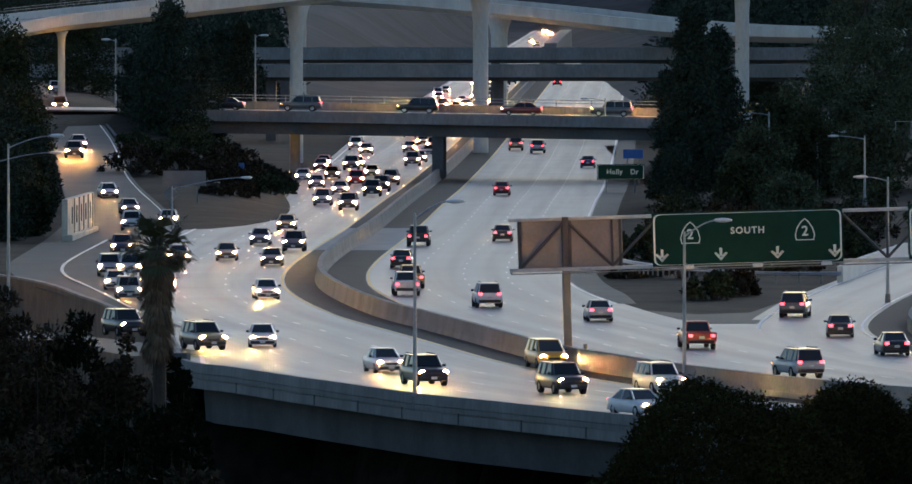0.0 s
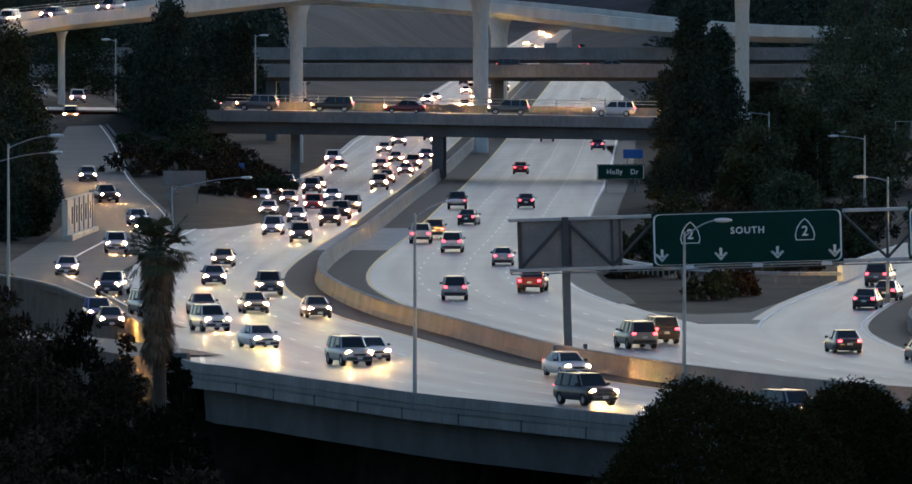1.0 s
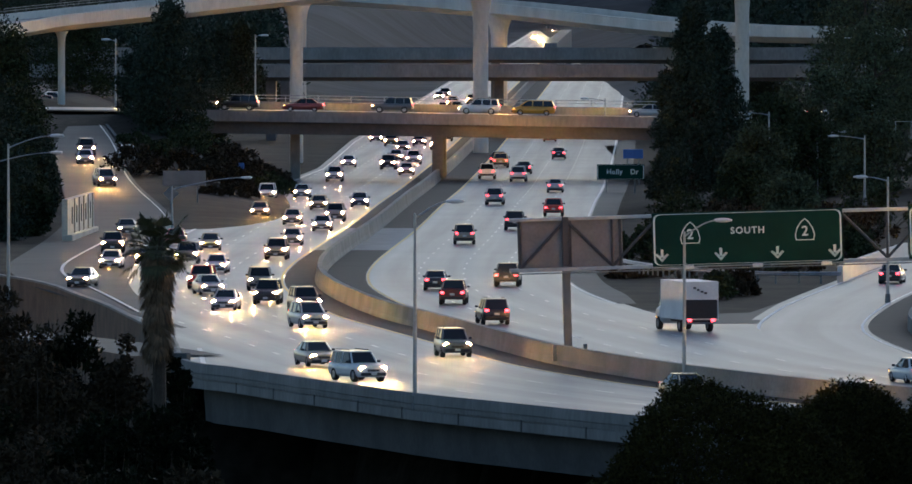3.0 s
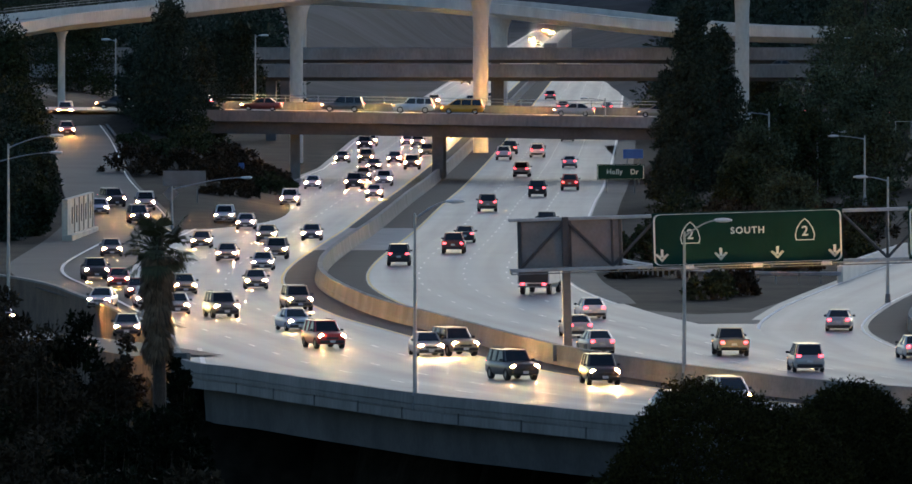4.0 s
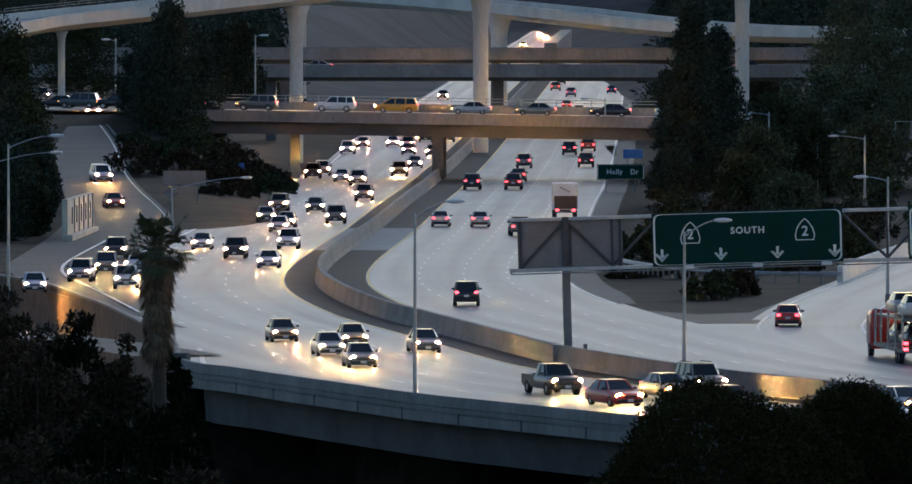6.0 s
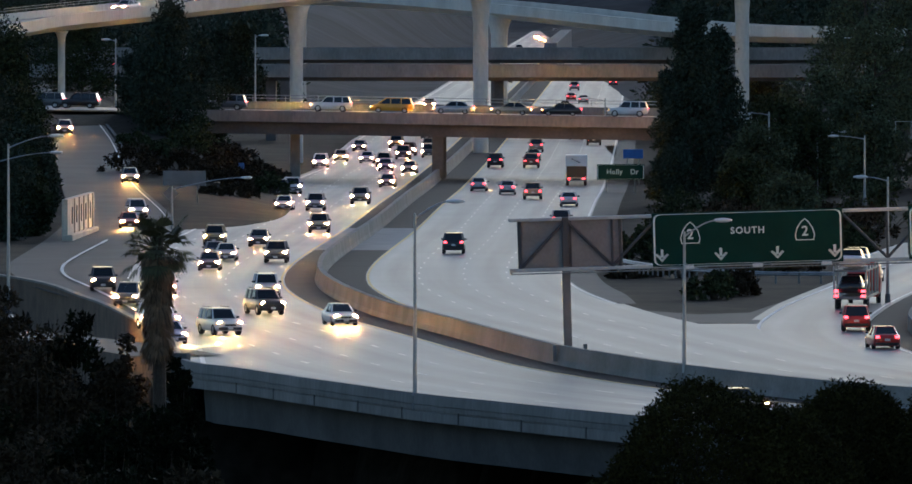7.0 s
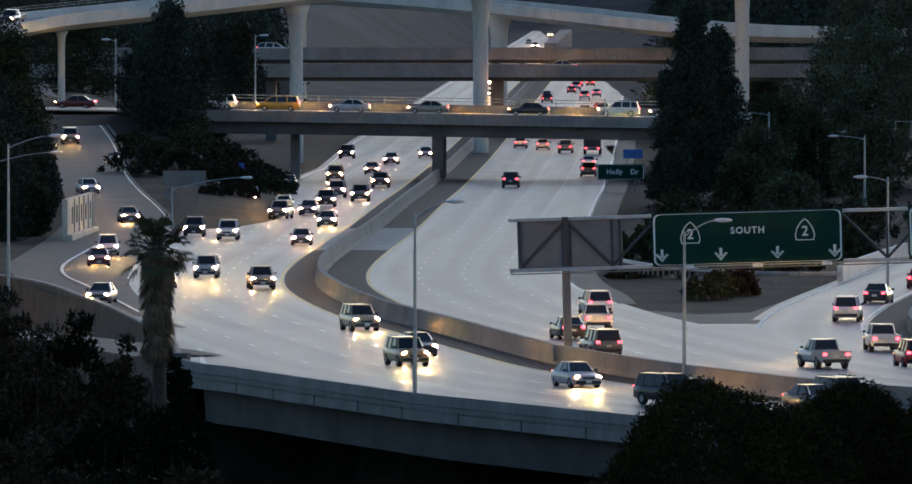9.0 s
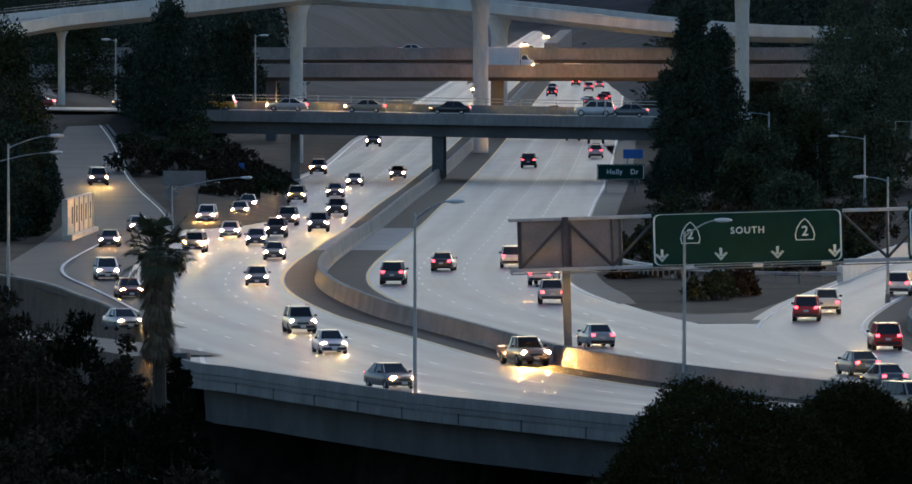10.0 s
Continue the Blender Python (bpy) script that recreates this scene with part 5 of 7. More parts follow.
def motions():
    """Keys every vehicle along its road: seconds, metres along the line, metres to its right."""
    drive("suv", "grey", JOIN, -1, [(0.0, 479.3, 3.8), (0.5, 423.3, 4.9), (10.0, -641.2, 4.9)])
    drive("sedan", "black", JOIN, -1, [(0.0, 651.0, 9.7), (1.0, 530.4, 9.7), (1.5, 470.1, 1.9), (2.0, 403.8, 2.7), (2.2, 381.7, 2.2), (10.0, -480.2, 2.2)])
    drive("van", "blue", JOIN, -1, [(0.0, 665.5, 12.9), (1.0, 545.5, 12.9), (1.5, 454.0, 3.7), (2.0, 387.7, 5.4), (10.0, -673.1, 5.4)])
    drive("sedan", "tan", JOIN, -1, [(0.0, 878.6, 8.3), (2.5, 528.6, 8.3), (2.6, 509.3, 4.8), (10.0, -526.7, 4.8)])
    drive("van", "silver", JOIN, -1, [(0.0, 997.9, 3.7), (4.5, 481.0, 3.7), (5.0, 423.6, 3.8), (10.0, -150.8, 3.8)])
    drive("sedan", "grey", JOIN, -1, [(0.0, 1298.2, 3.2), (7.5, 481.1, 3.2), (8.0, 425.7, 3.3), (8.4, 383.1, 3.0), (10.0, 208.8, 3.0)])
    drive("sedan", "silver", JOIN, -1, [(0.0, 1725.2, 9.2), (10.0, 525.2, 9.2)])
    drive("sedan", "gold", MEDIAN, -1, [(0.0, 1331.7, -6.8), (0.5, 1268.6, -7.2), (1.0, 1206.2, -7.4), (1.5, 1146.0, -7.8), (2.0, 1082.3, -8.1), (2.5, 1016.4, -8.0), (4.0, 833.8, -8.1), (4.5, 772.9, -8.2), (5.0, 710.0, -8.5), (5.5, 643.3, -8.7), (5.7, 615.9, -8.8), (10.0, 30.8, -8.8)])
    drive("suv", "tan", MEDIAN, -1, [(0.0, 1295.9, -4.7), (0.5, 1231.0, -4.4), (1.0, 1169.1, -4.4), (1.5, 1106.0, -4.7), (2.0, 1039.2, -4.9), (2.5, 971.1, -4.8), (4.0, 778.0, -4.8), (4.5, 712.1, -4.9), (5.0, 641.8, -4.9), (5.5, 569.5, -4.2), (5.7, 541.0, -3.0), (10.0, -79.9, -3.0)])
    drive("sedan", "tan", MEDIAN, -1, [(0.0, 1282.0, -7.5), (0.5, 1218.3, -7.7), (1.0, 1157.0, -7.9), (1.5, 1092.2, -8.1), (2.0, 1022.8, -8.2), (2.5, 956.6, -8.3), (4.0, 771.9, -8.6), (4.5, 707.6, -8.8), (5.0, 637.8, -8.9), (5.5, 564.9, -8.0), (5.7, 535.8, -7.1), (10.0, -94.4, -7.1)])
    drive("sedan", "silver", MEDIAN, -1, [(0.0, 1255.4, -4.4), (0.5, 1193.0, -4.3), (1.0, 1130.8, -4.3), (1.5, 1067.5, -4.4), (2.0, 1000.0, -4.6), (2.5, 933.3, -4.7), (4.0, 745.8, -4.8), (4.5, 681.1, -5.1), (5.0, 611.1, -4.9), (5.5, 540.4, -3.5), (5.7, 512.2, -3.2), (10.0, -93.5, -3.2)])
    drive("sedan", "navy", MEDIAN, -1, [(0.0, 1335.3, -4.8), (0.5, 1285.8, -4.4), (1.0, 1225.4, -4.1), (1.5, 1158.9, -4.1), (2.0, 1095.0, -4.2), (2.5, 1033.4, -4.4), (4.0, 837.2, -4.3), (4.5, 771.2, -4.3), (5.0, 705.9, -4.7), (5.5, 636.6, -5.2), (5.7, 607.1, -5.5), (10.0, -9.0, -5.5)])
    drive("sedan", "tan", MEDIAN, -1, [(0.0, 1211.2, -4.6), (0.5, 1151.5, -5.0), (1.0, 1087.3, -5.3), (1.5, 1017.5, -5.2), (2.0, 948.2, -5.3), (2.5, 884.0, -5.4), (3.8, 721.8, -5.2), (4.0, 696.3, -5.2), (4.5, 628.5, -5.1), (5.0, 560.1, -5.9), (5.5, 493.2, -11.5), (10.0, -115.7, -11.5)])
    drive("sedan", "gold", MEDIAN, -1, [(0.0, 873.5, -8.1), (0.5, 813.9, -8.1), (1.0, 756.0, -8.3), (1.5, 694.3, -8.6), (2.0, 626.6, -8.4), (2.5, 558.4, -7.1), (2.7, 531.4, -6.3), (10.0, -456.2, -6.3)])
    drive("suv", "grey", MEDIAN, -1, [(0.0, 952.4, -5.0), (0.5, 893.0, -5.2), (1.0, 830.5, -5.0), (1.5, 767.4, -5.0), (2.0, 699.8, -5.0), (2.5, 628.6, -4.8), (2.7, 599.9, -4.6), (10.0, -450.7, -4.6)])
    drive("suv", "black", MEDIAN, -1, [(0.0, 1017.5, -4.7), (0.5, 951.2, -4.6), (1.0, 888.7, -4.7), (1.5, 828.7, -4.8), (2.0, 763.3, -4.9), (2.5, 702.9, -5.2), (3.8, 546.5, -3.4), (4.0, 512.5, -4.5), (4.3, 450.0, -4.5), (10.0, -737.5, -4.5)])
    drive("sedan", "silver", MEDIAN, -1, [(0.0, 1026.5, -8.4), (0.5, 963.7, -8.3), (1.0, 904.9, -8.4), (1.5, 845.4, -8.5), (2.0, 782.9, -8.6), (2.5, 725.0, -8.7), (2.7, 704.1, -8.6), (3.8, 496.4, -12.5), (4.0, 470.4, -16.7), (10.0, -309.6, -16.7)])
    drive("suv", "tan", MEDIAN, -1, [(0.0, 1187.2, -4.9), (0.5, 1119.3, -5.1), (1.0, 1049.6, -5.0), (1.5, 977.6, -4.8), (2.0, 905.4, -4.7), (2.5, 841.7, -4.6), (2.7, 814.9, -4.6), (3.8, 673.5, -5.0), (4.0, 646.4, -4.8), (4.5, 574.0, -4.1), (10.0, -211.8, -4.1)])
    drive("sedan", "gold", MEDIAN, -1, [(0.0, 1175.2, -11.2), (0.5, 1114.6, -11.5), (1.0, 1052.9, -11.8), (1.5, 987.0, -11.8), (2.0, 921.9, -11.7), (2.5, 863.3, -11.8), (2.7, 840.3, -11.8), (4.5, 625.4, -10.5), (5.0, 560.2, -9.4), (5.5, 492.4, -8.7), (10.0, -119.1, -8.7)])
    drive("suv", "red", MEDIAN, -1, [(0.0, 1068.9, -8.1), (0.5, 1010.9, -8.3), (1.0, 947.2, -8.3), (1.5, 884.0, -8.2), (2.0, 821.4, -8.1), (2.5, 758.2, -8.2), (2.7, 734.2, -8.4), (3.8, 598.1, -11.2), (4.0, 572.4, -10.9), (4.5, 509.6, -8.9), (10.0, -193.0, -8.9)])
    drive("sedan", "maroon", MEDIAN, -1, [(0.0, 1157.9, -15.0), (0.5, 1085.2, -14.9), (1.0, 1017.6, -14.9), (1.5, 952.6, -14.9), (2.0, 891.3, -14.9), (2.5, 837.1, -15.0), (2.7, 815.8, -15.1), (4.5, 621.2, -14.4), (5.0, 568.7, -13.5), (5.5, 521.9, -11.6), (5.7, 505.4, -10.9), (10.0, 75.4, -10.9)])
    drive("sedan", "lightblue", MEDIAN, -1, [(0.0, 1117.2, -7.8), (0.5, 1055.3, -8.0), (1.0, 990.4, -7.9), (1.5, 927.6, -8.0), (2.0, 865.7, -8.0), (2.5, 802.2, -7.8), (2.7, 777.2, -7.9), (3.8, 633.1, -9.2), (4.0, 605.5, -9.1), (4.5, 533.1, -7.4), (10.0, -256.7, -7.4)])
    drive("suv", "tan", MEDIAN, -1, [(0.0, 1073.8, -4.5), (0.5, 1008.6, -4.5), (1.0, 944.8, -4.5), (1.5, 884.8, -4.6), (2.0, 820.9, -4.5), (2.5, 758.4, -4.7), (2.7, 731.6, -4.9), (3.8, 588.5, -5.2), (4.0, 558.5, -4.3), (4.2, 534.5, -3.3), (4.5, 490.4, -4.9), (10.0, -318.1, -4.9)])
    drive("van", "silver", MEDIAN, -1, [(0.0, 974.5, -8.3), (0.5, 913.6, -8.4), (1.0, 856.1, -8.6), (1.5, 798.0, -8.6), (2.0, 738.2, -8.7), (2.5, 676.4, -8.5), (3.8, 506.5, -5.9), (4.0, 480.4, -8.4), (10.0, -302.6, -8.4)])
    drive("suv", "black", MEDIAN, -1, [(0.0, 1040.4, -4.5), (0.5, 976.1, -4.5), (1.0, 916.0, -4.6), (1.5, 855.8, -4.8), (2.0, 792.7, -4.7), (2.5, 728.8, -4.8), (2.7, 702.9, -5.0), (3.8, 546.5, -8.2), (4.0, 520.5, -7.7), (4.2, 498.4, -7.3), (4.5, 430.0, -10.0), (10.0, -824.0, -10.0)])
    drive("sedan", "navy", MEDIAN, -1, [(0.0, 822.0, -8.1), (0.5, 764.9, -8.2), (1.0, 707.8, -8.2), (1.5, 647.4, -7.6), (2.0, 576.7, -6.1), (2.3, 532.3, -5.3), (2.5, 499.0, -6.6), (10.0, -626.0, -6.6)])
    drive("sedan", "tan", MEDIAN, -1, [(0.0, 1109.0, -12.1), (0.5, 1041.7, -12.0), (1.0, 979.2, -11.9), (1.5, 920.2, -12.1), (2.0, 862.7, -12.2), (2.5, 805.3, -12.3), (4.5, 584.5, -14.1), (4.7, 563.9, -13.5), (10.0, -14.6, -13.5)])
    drive("suv", "grey", MEDIAN, -1, [(0.0, 801.3, -4.3), (0.5, 743.2, -4.5), (1.0, 681.3, -4.7), (1.5, 613.7, -4.5), (2.0, 542.5, -2.9), (10.0, -579.0, -2.9)])
    drive("sedan", "silver", MEDIAN, -1, [(0.0, 1059.0, -12.1), (0.5, 992.8, -11.9), (1.0, 931.5, -12.1), (1.5, 871.6, -12.2), (2.0, 808.1, -11.7), (3.8, 583.0, -7.1), (4.0, 558.7, -6.0), (4.5, 489.8, -8.5), (10.0, -228.3, -8.5)])
    drive("sedan", "white", MEDIAN, -1, [(0.0, 671.8, -5.4), (0.5, 598.2, -5.0), (1.0, 524.5, -3.5), (1.1, 509.6, -3.4), (10.0, -805.6, -3.4)])
    drive("sedan", "black", MEDIAN, -1, [(0.0, 757.0, -4.4), (0.5, 696.6, -4.7), (1.0, 631.0, -4.7), (1.5, 562.7, -3.9), (10.0, -590.0, -3.9)])
    drive("sedan", "gold", MEDIAN, -1, [(0.0, 773.0, -8.7), (0.5, 708.9, -8.4), (1.0, 641.1, -8.2), (1.5, 571.2, -7.6), (2.0, 504.5, -4.8), (10.0, -562.7, -4.8)])
    drive("sedan", "white", MEDIAN, -1, [(0.0, 575.3, -14.5), (0.5, 474.4, -16.4), (10.0, -1442.7, -16.4)])
    drive("sedan", "white", MEDIAN, -1, [(0.0, 532.7, -12.8), (0.5, 440.0, -12.8), (10.0, -1321.3, -12.8)])
    drive("suv", "black", MEDIAN, -1, [(0.0, 513.7, -14.7), (10.0, -736.3, -14.7)])
    drive("suv", "black", MEDIAN, -1, [(0.0, 500.6, -10.3), (10.0, -749.4, -10.3)])
    drive("suv", "white", MEDIAN, -1, [(0.0, 499.0, -5.0), (10.0, -751.0, -5.0)])
    drive("van", "yellow", MEDIAN, -1, [(0.0, 538.3, -1.7), (10.0, -711.7, -1.7)])
    drive("sedan", "white", MEDIAN, -1, [(0.0, 690.4, -12.2), (0.3, 647.7, -12.2), (0.5, 619.1, -11.8), (1.0, 551.2, -10.4), (1.5, 493.0, -10.6), (10.0, -579.1, -10.6)])
    drive("sedan", "silver", MEDIAN, -1, [(0.0, 1402.7, -10.2), (0.5, 1338.8, -10.2), (1.0, 1275.1, -10.6), (1.5, 1211.1, -11.0), (2.0, 1145.1, -11.4), (2.5, 1076.0, -11.6), (4.0, 877.3, -12.0), (4.5, 812.7, -12.0), (4.7, 786.7, -12.1), (6.6, 455.0, -12.0), (10.0, -138.6, -12.0)])
    drive("suv", "silver", MEDIAN, -1, [(0.0, 669.3, -15.5), (0.5, 606.7, -15.5), (1.0, 544.1, -12.8), (10.0, -582.8, -12.8)])
    drive("sedan", "white", MEDIAN, -1, [(0.0, 695.0, -15.7), (0.7, 610.3, -15.7), (1.0, 573.8, -14.9), (1.5, 513.4, -13.3), (10.0, -516.0, -13.3)])
    drive("sedan", "maroon", MEDIAN, -1, [(0.0, 765.2, -12.3), (0.9, 651.6, -12.3), (1.0, 638.3, -12.0), (1.4, 588.5, -11.6), (2.0, 510.5, -11.0), (2.2, 492.4, -10.6), (10.0, -213.5, -10.6)])
    drive("suv", "white", MEDIAN, -1, [(0.0, 1448.8, -10.1), (1.0, 1331.4, -10.1), (1.5, 1278.2, -10.6), (2.0, 1215.9, -11.0), (2.5, 1154.4, -11.2), (4.0, 971.4, -11.5), (4.5, 913.1, -11.8), (5.0, 857.6, -12.2), (5.5, 801.1, -12.4), (7.0, 608.5, -17.9), (7.5, 532.5, -10.3), (8.0, 470.4, -12.0), (10.0, 222.0, -12.0)])
    drive("suv", "white", MEDIAN, -1, [(0.0, 728.1, -14.8), (1.0, 604.8, -14.8), (1.5, 542.8, -12.1), (1.8, 506.1, -10.8), (10.0, -505.3, -10.8)])
    drive("sedan", "white", MEDIAN, -1, [(0.0, 1446.2, -5.2), (1.5, 1292.5, -5.2), (2.0, 1247.9, -4.6), (2.5, 1190.8, -4.2), (4.0, 1009.0, -4.2), (4.5, 945.4, -4.5), (5.0, 882.0, -4.6), (5.5, 818.7, -4.4), (5.7, 792.4, -4.4), (7.0, 615.5, -4.8), (7.5, 545.6, -3.4), (10.0, 202.6, -3.4)])
    drive("suv", "black", MEDIAN, -1, [(0.0, 1484.6, -6.8), (1.5, 1324.1, -6.8), (2.0, 1277.4, -6.7), (2.5, 1220.3, -6.9), (4.0, 1053.1, -7.8), (4.5, 992.2, -8.0), (5.0, 921.0, -8.1), (5.5, 850.2, -8.2), (5.7, 822.0, -8.2), (6.8, 665.7, -8.4), (7.0, 637.9, -7.7), (7.5, 570.9, -5.1), (10.0, 232.4, -5.1)])
    drive("sedan", "silver", MEDIAN, -1, [(0.0, 1569.1, -6.9), (2.0, 1335.3, -6.9), (2.5, 1277.9, -7.4), (4.0, 1101.5, -8.3), (4.5, 1041.2, -8.5), (5.0, 977.7, -8.5), (5.5, 916.8, -8.5), (5.7, 895.6, -8.5), (7.0, 772.4, -8.7), (7.5, 713.4, -8.7), (7.7, 685.1, -8.7), (8.0, 646.1, -8.3), (8.2, 619.0, -8.0), (9.0, 509.1, -6.9), (10.0, 370.8, -6.9)])
    drive("sedan", "silver", MEDIAN, -1, [(0.0, 892.5, -19.9), (2.0, 572.5, -19.9), (2.2, 540.5, -18.2), (2.5, 508.5, -16.1), (2.7, 494.4, -13.7), (10.0, -20.3, -13.7)])
    drive("sedan", "black", MEDIAN, -1, [(0.0, 1710.0, -7.3), (3.8, 1229.8, -7.3), (4.0, 1204.9, -7.5), (4.5, 1140.6, -7.7), (5.0, 1074.2, -7.9), (5.5, 1008.9, -8.0), (7.0, 817.5, -8.0), (7.5, 755.7, -8.3), (8.0, 691.2, -8.6), (8.5, 624.5, -8.3), (9.0, 558.3, -6.6), (10.0, 424.8, -6.6)])
    drive("suv", "grey", MEDIAN, -1, [(0.0, 1703.0, -4.3), (3.8, 1193.0, -4.3), (4.0, 1164.7, -4.4), (4.5, 1098.4, -4.6), (5.0, 1030.9, -4.6), (5.5, 963.5, -4.5), (7.0, 767.3, -4.4), (7.5, 699.5, -4.7), (8.0, 625.3, -4.7), (8.5, 550.9, -3.6), (10.0, 325.9, -3.6)])
    drive("suv", "white", MEDIAN, -1, [(0.0, 1580.8, -5.0), (3.8, 1093.9, -5.0), (4.0, 1070.1, -5.1), (4.5, 1004.2, -5.0), (5.0, 938.0, -5.0), (5.5, 874.2, -5.1), (6.8, 703.8, -5.1), (7.0, 675.4, -5.2), (7.5, 601.4, -4.7), (8.0, 524.0, -2.4), (10.0, 224.0, -2.4)])
    drive("suv", "gold", MEDIAN, -1, [(0.0, 1694.4, -11.0), (3.8, 1229.7, -11.0), (4.0, 1205.0, -11.0), (4.5, 1143.2, -11.3), (5.0, 1078.7, -11.5), (5.5, 1013.9, -11.6), (7.0, 820.2, -12.0), (8.5, 613.2, -11.3), (9.0, 542.1, -9.6), (10.0, 400.7, -9.6)])
    drive("sedan", "grey", MEDIAN, -1, [(0.0, 1812.5, -13.9), (3.8, 1242.5, -13.9), (4.0, 1207.1, -14.0), (4.5, 1130.0, -14.3), (5.0, 1054.0, -13.9), (5.5, 976.3, -12.4), (5.7, 944.5, -11.8), (7.5, 712.6, -9.2), (8.0, 624.6, -12.3), (8.5, 558.5, -9.1), (9.0, 484.4, -8.2), (10.0, 336.2, -8.2)])
    drive("sedan", "black", MEDIAN, -1, [(0.0, 1681.9, -8.5), (3.8, 1180.9, -8.5), (4.0, 1156.7, -8.7), (4.5, 1088.3, -8.7), (5.0, 1018.2, -8.5), (5.5, 951.4, -8.4), (5.7, 925.4, -8.4), (7.0, 744.6, -9.0), (7.5, 678.7, -9.2), (8.0, 610.4, -8.5), (8.5, 543.0, -6.3), (10.0, 336.4, -6.3)])
    drive("suv", "grey", MEDIAN, -1, [(0.0, 1160.6, -11.5), (3.8, 657.7, -11.5), (4.0, 631.6, -11.2), (4.5, 566.5, -10.0), (5.0, 505.8, -8.1), (5.1, 494.7, -7.8), (10.0, -79.9, -7.8)])
    drive("suv", "silver", MEDIAN, -1, [(0.0, 1813.7, -7.2), (4.0, 1317.1, -7.2), (4.5, 1255.4, -7.5), (5.0, 1193.5, -7.8), (5.5, 1133.2, -8.0), (5.7, 1109.0, -8.0), (7.0, 951.2, -8.2), (7.5, 892.7, -8.3), (8.0, 835.2, -8.4), (8.5, 777.9, -8.4), (9.0, 724.3, -8.8), (9.5, 664.9, -9.2), (10.0, 600.5, -9.3)])
    drive("suv", "black", MEDIAN, -1, [(0.0, 1702.6, -13.9), (4.0, 1302.6, -13.9), (4.5, 1254.7, -14.1), (5.0, 1205.6, -14.3), (5.5, 1158.0, -14.3), (7.0, 1017.8, -14.5), (7.5, 970.8, -14.7), (8.0, 922.3, -14.8), (8.5, 881.4, -15.0), (9.0, 850.3, -15.4), (9.3, 830.6, -15.0), (9.5, 795.3, -11.9), (10.0, 743.6, -11.9)])
    drive("sedan", "white", MEDIAN, -1, [(0.0, 1764.0, -8.9), (4.0, 1331.7, -8.9), (4.5, 1284.5, -9.5), (5.0, 1224.7, -9.8), (5.5, 1162.5, -10.1), (5.7, 1135.6, -10.2), (6.8, 980.2, -11.2), (7.0, 954.0, -11.4), (7.5, 890.8, -11.8), (8.0, 827.8, -12.0), (8.5, 764.7, -12.0), (9.5, 634.9, -11.9), (10.0, 563.6, -11.5)])
    drive("suv", "tan", MEDIAN, -1, [(0.0, 1739.5, -4.5), (4.0, 1245.9, -4.5), (4.5, 1184.1, -4.5), (5.0, 1122.6, -4.7), (5.5, 1060.3, -4.8), (7.0, 864.7, -4.8), (7.5, 798.8, -4.6), (8.0, 734.0, -4.7), (8.5, 669.5, -5.0), (9.0, 603.8, -4.9), (9.5, 535.8, -3.1), (10.0, 468.9, -3.1)])
    drive("sedan", "white", MEDIAN, -1, [(0.0, 1094.3, -14.9), (4.3, 621.3, -14.9), (4.5, 601.5, -14.6), (5.5, 506.6, -11.5), (5.7, 488.1, -10.9), (10.0, 58.1, -10.9)])
    drive("pickup", "tan", MEDIAN, -1, [(0.0, 1875.4, -5.1), (5.0, 1275.4, -5.1), (5.2, 1235.8, -4.9), (5.5, 1194.8, -4.9), (7.0, 980.6, -4.7), (7.5, 907.0, -4.7), (8.0, 833.8, -4.8), (8.5, 764.4, -4.8), (9.0, 695.7, -4.8), (9.5, 620.1, -4.2), (10.0, 542.4, -2.3)])
    drive("sedan", "red", MEDIAN, -1, [(0.0, 1180.4, -15.4), (5.0, 580.4, -15.4), (5.5, 533.0, -13.5), (5.7, 514.7, -13.2), (10.0, 84.7, -13.2)])
    drive("sedan", "gold", MEDIAN, -1, [(0.0, 1265.4, -12.7), (5.5, 641.8, -12.7), (5.7, 619.1, -12.2), (10.0, 131.5, -12.2)])
    drive("van", "white", MEDIAN, -1, [(0.0, 1867.0, -15.0), (5.5, 1317.0, -15.0), (7.0, 1174.2, -15.6), (7.5, 1125.2, -15.8), (8.0, 1075.9, -16.0), (8.5, 1027.5, -16.1), (9.0, 983.0, -16.1), (9.5, 941.1, -16.3), (10.0, 901.2, -16.7)])
    drive("suv", "tan", MEDIAN, -1, [(0.0, 2034.0, -8.2), (6.8, 1205.1, -8.2), (7.0, 1180.9, -8.2), (7.5, 1118.9, -8.3), (8.0, 1053.2, -8.6), (8.5, 983.8, -9.2), (9.0, 917.9, -10.4), (9.5, 857.5, -11.6), (10.0, 796.6, -12.5)])
    drive("suv", "grey", MEDIAN, -1, [(0.0, 2146.9, -6.9), (6.8, 1282.0, -6.9), (7.0, 1255.8, -7.0), (7.5, 1193.0, -7.3), (8.0, 1131.7, -7.7), (8.5, 1073.0, -8.1), (9.0, 1011.8, -8.2), (9.5, 948.6, -8.2), (10.0, 890.7, -8.7)])
